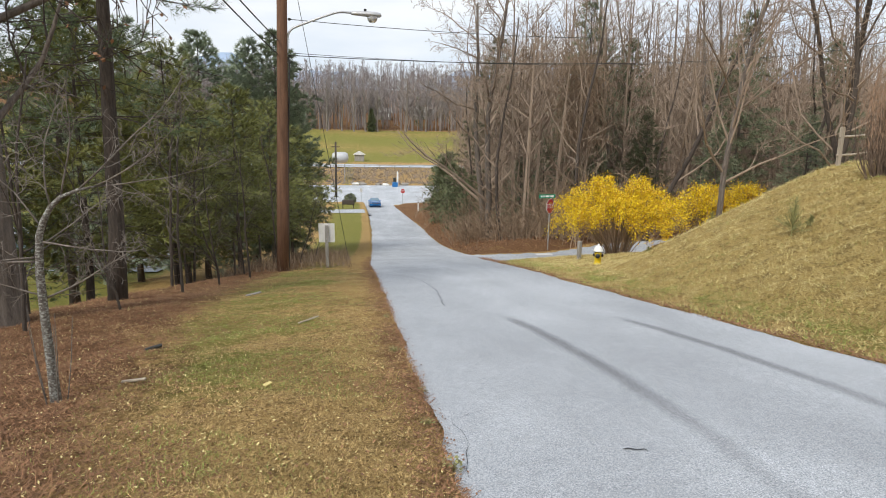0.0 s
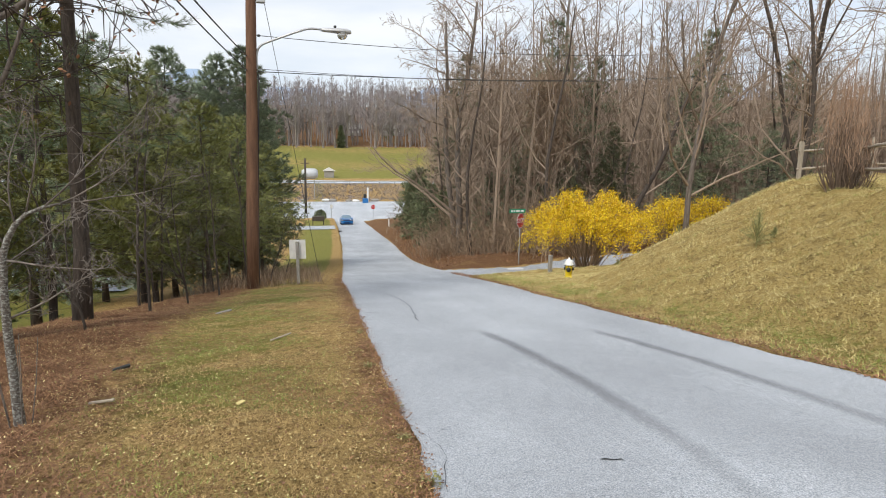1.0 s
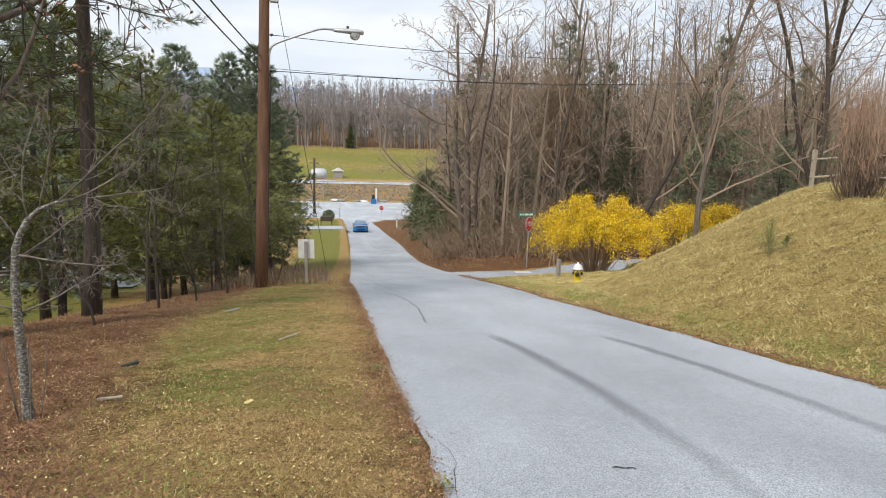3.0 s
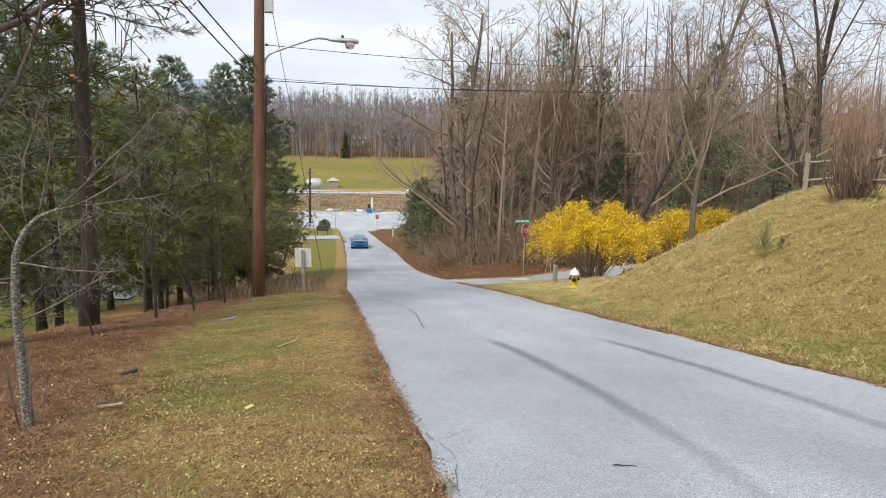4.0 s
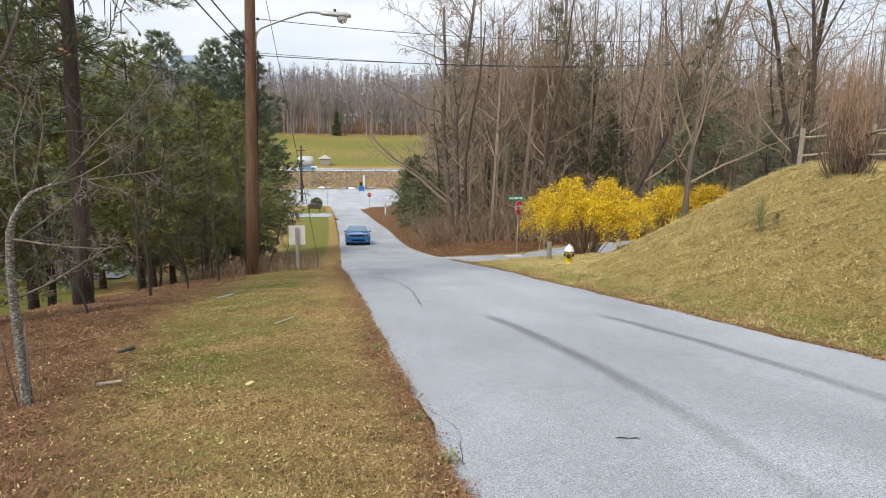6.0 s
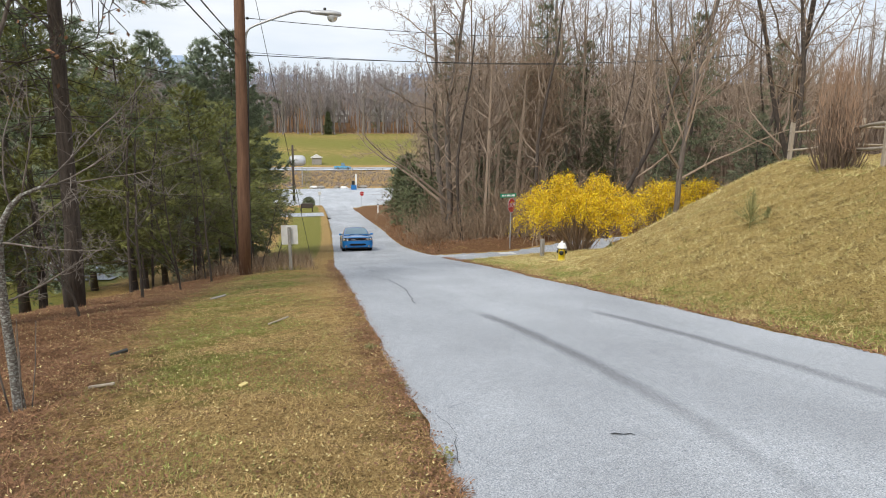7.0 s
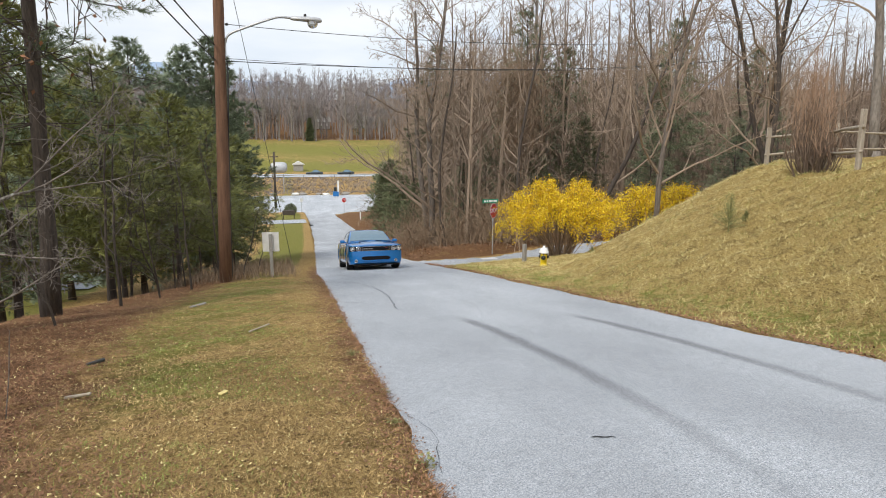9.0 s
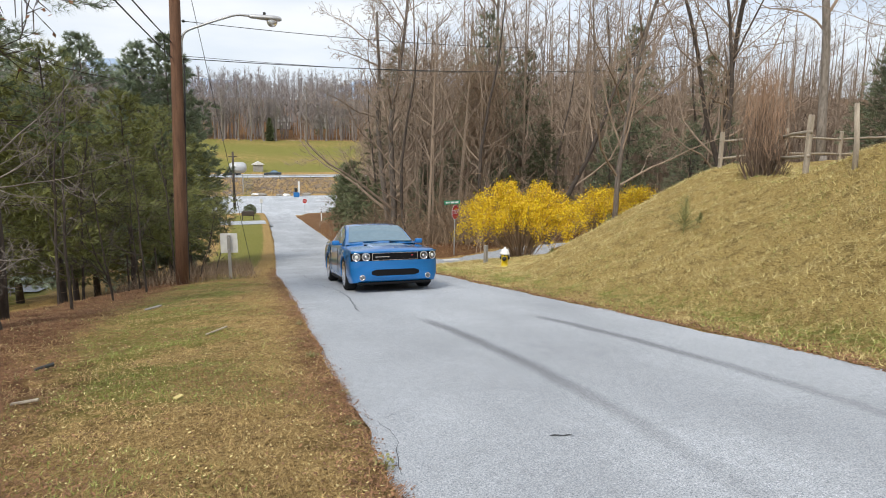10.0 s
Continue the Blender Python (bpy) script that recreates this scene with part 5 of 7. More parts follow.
def back_sign():
    x, y = -0.55, 20.5
    ob = thing("road_sign", Matrix.Translation((x, y, ground_at(x, y))) @ Matrix.Rotation(radians(-6), 4, "Z") @ Matrix.Rotation(radians(-1), 4, "Y"), "blank metal back of a road sign on a wooden post", "road sign")
    h = -1.77 - ground_at(x, y)
    put("post", box_bm(0.09, 0.09, h + 0.75, Matrix.Translation((0.0, 0, (h + 0.75) / 2 - 0.5)), 0.01), M_GREY_POST, ob, "grey wooden post")
    put("plate", box_bm(0.50, 0.005, 0.60, Matrix.Translation((0, 0.05, h)), 0.002), M_ALU, ob, "bare aluminium sign back")
    for dz in (-0.18, 0.18):
        put("bolt", box_bm(0.03, 0.02, 0.03, Matrix.Translation((0, -0.05, h + dz)), 0.005), M_GALV, ob)


def hydrant():
    x, y = 7.75, 19.0
    ob = thing("fire_hydrant", Matrix.Translation((x, y, ground_at(x, y))) @ Matrix.Rotation(radians(-25), 4, "Z"), "yellow fire hydrant with a white bonnet on the verge", "fire hydrant")
    body = lathe([(0.14, -0.2), (0.14, 0.02), (0.115, 0.035), (0.105, 0.06), (0.10, 0.1), (0.10, 0.32), (0.115, 0.335), (0.115, 0.36), (0.10, 0.37), (0.10, 0.41)], 20)
    put("barrel", body.mesh("barrel", True), M_HYD_YELLOW, ob)
    top = lathe([(0.145, 0.405), (0.15, 0.415), (0.15, 0.445), (0.135, 0.455), (0.13, 0.49), (0.105, 0.545), (0.06, 0.575), (0.035, 0.58), (0.032, 0.63), (0.026, 0.635), (0.003, 0.637)], 20)
    put("bonnet", top.mesh("bonnet", True), M_WHITE, ob, "white domed bonnet")
    for az, r, out in ((90, 0.062, 0.14), (210, 0.05, 0.13), (-30, 0.05, 0.13)):
        noz = lathe([(r, 0.06), (r, out - 0.02), (r * 1.15, out - 0.015), (r * 1.15, out + 0.02), (r * 0.9, out + 0.03)], 14, Matrix.Rotation(radians(az - 90), 4, "Z") @ Matrix.Translation((0, 0, 0.28)) @ Matrix.Rotation(radians(90), 4, "X"))
        n = put("nozzle_cap", noz.mesh("nozzle_cap", True), M_HYD_BLACK, ob, "black nozzle cap")
        nut = lathe([(0.018, out + 0.02), (0.018, out + 0.05)], 6, Matrix.Rotation(radians(az - 90), 4, "Z") @ Matrix.Translation((0, 0, 0.28)) @ Matrix.Rotation(radians(90), 4, "X"))
        put("nut", nut.mesh("nut"), M_HYD_BLACK, n)
    for k in range(8):
        a = k * math.pi / 4
        put("flange_bolt", box_bm(0.022, 0.022, 0.05, Matrix.Translation((0.128 * math.cos(a), 0.128 * math.sin(a), 0.39))), M_HYD_BLACK, ob)


def short_post(x, y, h, w, label, mat):
    ob = put("wooden_post", box_bm(w, w, h + 0.3, Matrix.Translation((0, 0, h / 2 - 0.15)), 0.015), mat, m=Matrix.Translation((x, y, ground_at(x, y))) @ Matrix.Rotation(0.4, 4, "Z"))
    tagged(ob, label, "post")


def rail_fence():
    ob = thing("rail_fence", Matrix(), "weathered split-rail fence on top of the grassy bank", "fence")
    rnd = random.Random(91)

    def post(x, y, h, lean=0.0):
        z = ground_at(x, y)
        bm = box_bm(0.11, 0.09, h + 0.3, Matrix.Translation((x, y, z + h / 2 - 0.15)) @ Matrix.Rotation(radians(lean), 4, "Y") @ Matrix.Rotation(rnd.uniform(0, 0.5), 4, "Z"), 0.02)
        for v in bm.verts:
            v.co += Vector((rnd.uniform(-0.008, 0.008), rnd.uniform(-0.008, 0.008), rnd.uniform(-0.01, 0.01)))
        put("post", bm, M_WEATHERED, ob)

    def rail(a, b, h):
        pa, pb = Vector((a[0], a[1], ground_at(*a) + h)), Vector((b[0], b[1], ground_at(*b) + h))
        d = (pb - pa).normalized() * 0.08
        s = Soup()
        pts = [(pa - d).lerp(pb + d, k / 6) + Vector((0, 0, rnd.uniform(-0.015, 0.015))) for k in range(7)]
        s.tube(pts, [rnd.uniform(0.032, 0.042) for k in range(7)], 6)
        put("rail", s.mesh("rail", True), M_WEATHERED, ob)
    run = [(13.95, 17.05), (16.9, 17.6), (19.9, 18.3), (23.0, 18.9), (26.2, 19.6), (29.4, 20.2)]
    for p in run:
        post(*p, 1.15)
    for a, b in zip(run, run[1:]):
        rail(a, b, 0.88)
        rail(a, b, 0.36)
    near_run = [(11.3, 11.15), (12.9, 13.75)]
    post(*near_run[0], 1.2)
    post(*near_run[1], 1.15)
    rail(*near_run, 0.86)
    rail(*near_run, 0.36)
    lone = thing("leaning_post", Matrix(), "weathered leaning fence post without rails", "post")
    z = ground_at(11.27, 9.95)
    s = Soup()
    s.tube([(11.27, 9.95, z - 0.3), (11.23, 9.95, z + 0.5), (11.12, 9.95, z + 1.22)], [0.055, 0.05, 0.042], 7)
    put("shaft", s.mesh("shaft", True), M_WEATHERED, lone)


def wire_fence():
    """The low wire fence below the straw bed."""
    ob = thing("wire_fence", Matrix(), "rusty wire fence with thin posts under the pines", "fence")
    rnd = random.Random(95)
    pts = [(-7.2, 6.0), (-7.0, 8.5), (-6.9, 11.0), (-6.2, 13.6), (-5.2, 16.2), (-4.4, 18.8), (-3.5, 21.2), (-3.0, 23.6)]
    for x, y in pts:
        z = ground_at(x, y)
        s = Soup()
        s.tube([(x, y, z - 0.3), (x + rnd.uniform(-0.05, 0.05), y, z + 1.15)], [0.035, 0.03], 6)
        put("post", s.mesh("post"), M_BARK_DARK, ob)
    for h in (0.15, 0.45, 0.75, 1.05):
        s = Soup()
        s.tube([(x, y, ground_at(x, y) + h + rnd.uniform(-0.03, 0.03)) for x, y in pts], [0.006] * len(pts), 3)
        put("strand", s.mesh("strand"), M_BRUSH, ob)


def far_things():
    # foot of the hill
    stop_sign(9.1, 112, 8, 2.15, 0.38, "small distant red stop sign at the foot of the hill")
    ob = thing("marker_post", Matrix.Translation((9.3, 88, ground_at(9.3, 88))), "white marker post with a dark cap beside the road", "post")
    put("shaft", box_bm(0.14, 0.14, 1.3, Matrix.Translation((0, 0, 0.45)), 0.02), M_WHITE, ob)
    put("cap", box_bm(0.18, 0.18, 0.14, Matrix.Translation((0, 0, 1.17)), 0.02), M_HYD_BLACK, ob, "dark cap")
    ob = thing("road_sign", Matrix.Translation((2.05, 112, ground_at(2.05, 112))), "grey sign on a steel post by the car park", "road sign")
    s = Soup()
    s.tube([(0, 0, -0.3), (0, 0, 2.2)], [0.04, 0.04], 6)
    put("post", s.mesh("post"), M_GALV, ob)
    put("plate", box_bm(0.45, 0.02, 0.6, Matrix.Translation((0, -0.05, 2.0)), 0.004), M_ALU, ob)
    ob = thing("letter_box", Matrix.Translation((-0.1, 94.5, ground_at(-0.1, 94.5))), "dark wooden letter-box stand on two posts by the drive", "letter box")
    for dx in (-0.75, 0.75):
        put("post", box_bm(0.12, 0.12, 1.5, Matrix.Translation((dx, 0, 0.45))), M_BARK_DARK, ob)
    put("case", box_bm(1.7, 0.5, 0.62, Matrix.Translation((0, 0, 0.95)), 0.05), M_BARK_DARK, ob, "dark brown case")
    rnd = random.Random(97)
    s = Soup()
    for k in range(1500):
        v = Vector((rnd.gauss(0, 1), rnd.gauss(0, 1), rnd.gauss(0, 1))).normalized() * rnd.random() ** 0.35
        tuft(s, Vector((v.x * 0.95, v.y * 0.95, 0.9 + v.z * 0.9)), v, 0.16, rnd, 3, 0.06)
    tagged(put("round_bush", s.mesh("round_bush"), M_CEDAR, m=Matrix.Translation((0.2, 104, ground_at(0.2, 104)))), "clipped round dark bush by the car park", "bush")
    # pole, cylinder tank and kiosk
    ob = thing("utility_pole", Matrix.Translation((-2.4, 125, ground_at(-2.4, 125))), "dark wooden utility pole beyond the car park", "utility pole")
    s = Soup()
    s.tube([(0, 0, -0.5), (0, 0, 10.3)], [0.24, 0.18], 8)
    put("pole", s.mesh("pole", True), M_BARK_DARK, ob)
    put("crossarm", box_bm(1.6, 0.12, 0.14, Matrix.Translation((0, 0, 9.4))), M_BARK_DARK, ob)
    ob = thing("storage_tank", Matrix.Translation((-2.0, 155, ground_at(-2.0, 155))), "pale round storage tank on a steel frame", "tank")
    tank = lathe([(0.02, -1.9), (0.8, -1.8), (1.2, -1.2), (1.25, 0), (1.2, 1.2), (0.8, 1.8), (0.02, 1.9)], 20, Matrix.Translation((0, 0, 5.6)) @ Matrix.Rotation(radians(90), 4, "Y"))
    put("shell", tank.mesh("shell", True), M_LAMP_GREY, ob)
    for dx in (-1, 1):
        put("leg", box_bm(0.2, 0.2, 4.4, Matrix.Translation((dx, 0, 1.9))), M_GALV, ob)
    ob = thing("kiosk", Matrix.Translation((10.1, 146, ground_at(10.1, 146))), "small blue and white kiosk at the car park's edge", "kiosk")
    put("base", box_bm(1.2, 1.0, 1.1, Matrix.Translation((0, 0, 0.5)), 0.03), plain("blue_panel", (0.02, 0.16, 0.42), 0.5), ob, "blue panel")
    put("mast", box_bm(0.35, 0.3, 3.4, Matrix.Translation((0.55, 0, 1.7)), 0.03), M_WHITE, ob, "white mast")
    put("head", box_bm(0.6, 0.5, 0.9, Matrix.Translation((-0.1, 0, 1.55)), 0.05), M_HYD_BLACK, ob, "dark top")
    # pale rocks along the car park
    for k, x in enumerate((-3.5, 1.5, 3.0, 6.6, 8.2, 12.5)):
        bm = bmesh.new()
        bmesh.ops.create_icosphere(bm, subdivisions=2, radius=0.55 + 0.1 * (k % 3))
        for v in bm.verts:
            v.co += Vector((rnd.uniform(-0.1, 0.1), rnd.uniform(-0.1, 0.1), rnd.uniform(-0.08, 0.08)))
            v.co.z *= 0.55
            v.co.x *= 1.4
        tagged(put("boulder", bm, M_ALU if k % 3 == 1 else M_GREY_POST, m=Matrix.Translation((x, 150, ground_at(x, 150) + 0.15))), "pale weathered boulder edging the car park", "boulder", "boulders by the car park")
    # shed in the field, houses at its top, rail of the highway
    ob = thing("shed", Matrix.Translation((3.0, 197, ground_at(3, 197))), "small grey shed standing in the field", "shed")
    put("wall", box_bm(2.8, 2.2, 2.0, Matrix.Translation((0, 0, 0.9)), 0.03), M_GREY_POST, ob)
    bm = box_bm(3.6, 2.8, 0.9, Matrix.Translation((0, 0, 2.3)))
    for v in bm.verts:
        if v.co.z > 2.4:
            v.co.x *= 0.1
    put("roof", bm, M_ALU, ob, "pale sheet roof")
    for x, y, w, turn in ((15.5, 326, 9, 5), (36, 330, 12, -8)):
        ob = thing("house", Matrix.Translation((x, y, ground_at(x, y))) @ Matrix.Rotation(radians(turn), 4, "Z"), "distant house with a low grey roof among trees", "house", "houses beyond the field")
        put("wall", box_bm(w, 7, 3.4, Matrix.Translation((0, 0, 1.4)), 0.03), mottled("house_wall", (0.26, 0.23, 0.21), (0.40, 0.37, 0.34), 1, 0.9, bump=0.1), ob)
        bm = box_bm(w + 1, 8, 2.6, Matrix.Translation((0, 0, 4.4)))
        for v in bm.verts:
            if v.co.z > 4.5:
                v.co.y *= 0.05
        put("roof", bm, M_GREY_POST, ob, "grey pitched roof")
        for dx in (-0.3, 0.0, 0.3):
            put("window", box_bm(1.1, 0.08, 1.2, Matrix.Translation((dx * w, -3.52, 1.7))), M_WHITE, ob)
    for x0, n in ((-40, 32),):
        ob = thing("guard_rail", Matrix(), "pale steel guard rail along the highway", "guard rail")
        s = Soup()
        pts = [(x0 + 4 * k, 176.6, ground_at(x0 + 4 * k, 176.6) + 0.75) for k in range(n)]
        s.tube(pts, [0.10] * n, 6)
        put("rail", s.mesh("rail"), M_GALV, ob)
        for k in range(n):
            put("post", box_bm(0.16, 0.16, 1.0, Matrix.Translation((pts[k][0], 176.8, pts[k][2] - 0.4))), M_GALV, ob)
    # lone trees at the top of the field
    far_tree = bare_tree_meshes(99, 24, 0.42, levels=4, kids=(13, 6, 4), min_r=0.05, start=(0.35, 0.2, 0.2))
    for x, y in ((-9, 283), (-3, 286), (2, 282), (7, 284), (12, 285), (24, 284), (33, 288)):
        tree_from(far_tree, stand(x, y, x * 50, 0.9 + 0.02 * (x % 5)), "tall bare tree at the top of the field", "bare tree", "trees at the field's edge", mats=(M_BARK_PALE, M_TWIG_FAR))
    fir = pine_meshes(98, 11, 0.3, base=0.03, reach=0.22, dens=0.8, needle=0.7, width=0.2)
    pine_from(fir, stand(9.5, 285, 0, 0.85), "dark pointed evergreen at the field's edge", M_CEDAR, name="evergreen_tree")


def litter():
    def bit(x, y, sx, sy, sz, turn, mat, label, cat, name):
        bm = box_bm(sx, sy, sz, None, min(sz, sx, sy) * 0.35)
        rnd = random.Random(int(x * 100))
        for v in bm.verts:
            v.co.z += 0.02 * math.sin(v.co.x * 9) + rnd.uniform(-0.003, 0.003)
        tagged(put(name, bm, mat, m=Matrix.Translation((x, y, ground_at(x, y) + 0.015 + sz / 2)) @ Matrix.Rotation(radians(turn), 4, "Z")), label, cat)
    bit(-1.72, 12.8, 0.3, 0.07, 0.025, 25, M_GREY_POST, "pale crushed carton lying on the grass", "litter", "carton")
    bit(-2.25, 8.1, 0.2, 0.06, 0.035, 20, M_HYD_BLACK, "dark crumpled wrapper lying in the grass", "litter", "wrapper")
    bit(-0.62, 6.0, 0.075, 0.05, 0.012, 40, M_STRAW, "pale dry leaf lying on the verge", "leaf", "pale_leaf")
    bit(-1.95, 6.4, 0.24, 0.03, 0.022, -8, M_WEATHERED, "bleached broken stick on the straw", "stick", "stick")
    bit(-0.45, 9.4, 0.34, 0.025, 0.02, 35, M_WEATHERED, "dry fallen stick on the verge", "stick", "stick")
    # worn patches and cracks in the road
    crack([(0.86, 16.9), (1.2, 16.4), (1.52, 16.04), (1.78, 14.6), (1.83, 14.0), (1.88, 12.4), (1.8, 11.6), (1.74, 10.5)], 0.017)
    crack([(1.5, 22.5), (1.62, 20.4), (1.55, 19.0), (1.75, 17.6)], 0.014)
    crack([(0.85, 12.0), (1.15, 11.9), (1.42, 12.05)], 0.012)
    crack([(3.1, 13.5), (2.96, 12.0), (3.05, 10.6), (2.98, 9.7), (3.06, 9.2)], 0.006)
    crack([(0.84, 4.9), (0.95, 4.7), (1.13, 4.85), (1.35, 4.95)], 0.004)
    crack([(0.95, 4.75), (0.99, 4.3), (0.93, 3.9), (0.88, 3.6)], 0.005)
    # this short one stands for a stain, not a crack; same ribbon and label
    crack([(2.02, 3.9), (2.1, 3.88), (2.16, 3.84)], 0.03)
    crack([(2.95, 19.0), (3.0, 17.8), (3.05, 16.4)], 0.010)


def weeds():
    """Little leafy weeds rooted in the ragged edge of the asphalt."""
    for x, y, h, sd in ((0.80, 3.75, 0.10, 1), (0.74, 4.6, 0.07, 2), (0.66, 7.1, 0.08, 3), (0.80, 5.5, 0.06, 4), (0.70, 9.4, 0.08, 5)):
        r3, s = random.Random(sd), Soup()
        for k in range(34):
            az, out = r3.uniform(0, 6.283), r3.uniform(0.15, 1.0)
            q = Vector((math.cos(az) * out * h * 0.75, math.sin(az) * out * h * 0.75, h * r3.uniform(0.25, 1.0) * (1.1 - 0.6 * out)))
            s.tube([(0, 0, -0.01), q * 0.55 + Vector((0, 0, 0.01)), q], [0.0016, 0.0012, 0.0008], 3, cap=False)
            side = Vector((-math.sin(az), math.cos(az), r3.uniform(-0.3, 0.3))) * h * 0.11
            tip = q + Vector((math.cos(az), math.sin(az), r3.uniform(-0.3, 0.6))) * h * 0.28
            s.quad(q, q.lerp(tip, 0.5) + side, tip, q.lerp(tip, 0.5) - side)
        tagged(put("weed", s.mesh("weed"), M_SHRUB, m=stand(x, y, 40 * sd, 1, 0.0)), "small grey-green weed at the ragged asphalt edge", "weed", "weeds along the asphalt")


weeds()
utility_pole()
stop_sign(10.5, 32.9, 44, 2.33, 0.38, "red stop sign with street name blade at the junction", street=-32, z=-4.83)
back_sign()
hydrant()
short_post(8.75, 23.4, 0.68, 0.13, "short weathered grey post on the verge", M_GREY_POST)
rail_fence()
wire_fence()
far_things()
litter()

# ---- cars ----
def paint(name, c, metal=0.35):
    k = Nodes(name)
    flake = k.noise(900, 1)
    k.bsdf.inputs["Coat Weight"].default_value = 1.0
    k.bsdf.inputs["Coat Roughness"].default_value = 0.04
    return k.done(k.mix(k.ramp(flake, (0.3, 0.0), (0.7, 1.0)), tuple(v * 0.8 for v in c), tuple(min(1, v * 1.2) for v in c)), 0.32, metal)


M_CAR_BLUE = paint("blue_metallic_paint", (0.003, 0.17, 0.50), 0.5)
M_CAR_WHITE = paint("white_car_paint", (0.75, 0.75, 0.75), 0.0)
M_CAR_DARK = paint("dark_car_paint", (0.03, 0.04, 0.045))
M_CAR_SKY = paint("light_blue_car_paint", (0.05, 0.30, 0.50))
M_CAR_SILVER = paint("silver_car_paint", (0.42, 0.44, 0.46), 0.5)
# part of the sky's reflection is put into this blue-grey base colour
M_GLASS = plain("sky_toned_car_glass", (0.20, 0.30, 0.36), 0.03, 0.4)
M_GLASS.node_tree.nodes["Principled BSDF"].inputs["Specular IOR Level"].default_value = 1.0
M_TYRE = mottled("tyre_rubber", (0.010, 0.010, 0.010), (0.02, 0.02, 0.02), 20, 0.9, bump=0.1, specular_ior_level=0.2)
M_CHROME = plain("bright_metal", (0.75, 0.75, 0.76), 0.15, 1.0)
M_BLACK_TRIM = plain("black_trim", (0.006, 0.006, 0.007), 0.6, specular_ior_level=0.15)
M_HEADLAMP = plain("headlamp_glass", (0.22, 0.23, 0.24), 0.10, 0.6)


def crisp(me, degrees=28):
    """Keeps true edges sharp on a smooth-shaded mesh."""
    me.set_sharp_from_angle(angle=radians(degrees))
    return me


def body_mesh(stations, y_wheels, arch=0.405, axle_z=0.36):
    """The lower body lofted along y. Stations: y, half width, half width at the shoulder, floor z, shoulder z, middle z."""
    ys = [s[0] for s in stations]
    fine = sorted(set([round(v, 3) for v in np.arange(ys[0], ys[-1], 0.06)] + [round(v, 3) for v in ys] + [round(w + d, 3) for w in y_wheels for d in np.linspace(-arch, arch, 17)]))
    s = Soup()
    rows = []
    for y in fine:
        hw, hs, zb, zs, zm = (float(np.interp(y, ys, [q[k] for q in stations])) for k in range(1, 6))
        low = zb
        for w in y_wheels:
            if abs(y - w) < arch:
                low = max(low, axle_z + math.sqrt(arch ** 2 - (y - w) ** 2) - 0.02)
        belt = zb + (zs - zb) * 0.62
        lw = hw - 0.05 if low == zb else hw - 0.005
        half = [(0.0, low), (lw * 0.6, low), (lw, low), (hw, max(low + 0.02, zb + 0.16 if low == zb else low + 0.02)), (hw + 0.008, max(low + 0.04, belt - 0.06)), (hw - 0.004, max(low + 0.06, belt + 0.08)),
                (hs + (hw - hs) * 0.55, zs - 0.05), (hs + (hw - hs) * 0.2, zs - 0.012), (hs, zs), (hs * 0.75, zs + (zm - zs) * 0.45), (hs * 0.42, zs + (zm - zs) * 0.85), (0.0, zm)]
        ring = half + [(-x, z) for x, z in reversed(half[1:-1])]
        rows.append([Vector((x, y, z)) for x, z in ring])
    n = len(rows[0])
    for r in rows:
        s.v += r
    for i in range(len(rows) - 1):
        for k in range(n):
            a, b = i * n + k, i * n + (k + 1) % n
            s.f.append((a, a + n, b + n, b))
    s.f += [tuple(range(n)), tuple(reversed([(len(rows) - 1) * n + k for k in range(n)]))]
    return crisp(s.mesh("body", True))


CABIN = [(0.56, 0.80, 0.78, 0.985), (0.80, 0.815, 0.74, 1.10), (1.05, 0.82, 0.695, 1.235), (1.30, 0.82, 0.65, 1.345), (1.52, 0.82, 0.615, 1.405), (1.9, 0.82, 0.60, 1.445), (2.35, 0.82, 0.60, 1.435), (2.65, 0.82, 0.62, 1.375), (2.95, 0.82, 0.66, 1.26), (3.25, 0.81, 0.71, 1.12), (3.42, 0.80, 0.76, 1.045)]


def cabin_at(y, k):
    return float(np.interp(y, [c[0] for c in CABIN], [c[k] for c in CABIN]))


def cabin_mesh():
    s = Soup()
    ys = np.linspace(CABIN[0][0], CABIN[-1][0], 40)
    for y in ys:
        hb, ht, z = cabin_at(y, 1), cabin_at(y, 2), cabin_at(y, 3)
        half = [(hb, 0.90), (hb - 0.004, 0.975), (ht + 0.04, z - 0.05), (ht, z - 0.012), (ht * 0.6, z + 0.012), (0, z + 0.02)]
        for x, zz in half + [(-x, q) for x, q in reversed(half[:-1])]:
            s.v.append(Vector((x, y, zz)))
    n = 11
    for i in range(len(ys) - 1):
        for k in range(n - 1):
            a = i * n + k
            s.f.append((a, a + n, a + n + 1, a + 1))
    s.f += [tuple(range(n)), tuple(reversed([(len(ys) - 1) * n + k for k in range(n)]))]
    return crisp(s.mesh("cabin", True), 40)


def screen_mesh(y0, y1, inset):
    """A curved glass laid on the cabin's slope."""
    s = Soup()
    ys, m = np.linspace(y0, y1, 8), 9
    for y in ys:
        ht, z = cabin_at(y, 2) - inset, cabin_at(y, 3)
        for k in range(m):
            u = 2 * k / (m - 1) - 1
            s.v.append(Vector((u * ht, y, z + 0.028 - 0.022 * abs(u) ** 1.6)))
    for i in range(7):
        for k in range(m - 1):
            a = i * m + k
            s.f.append((a, a + 1, a + m + 1, a + m))
    return s.mesh("glass", True)


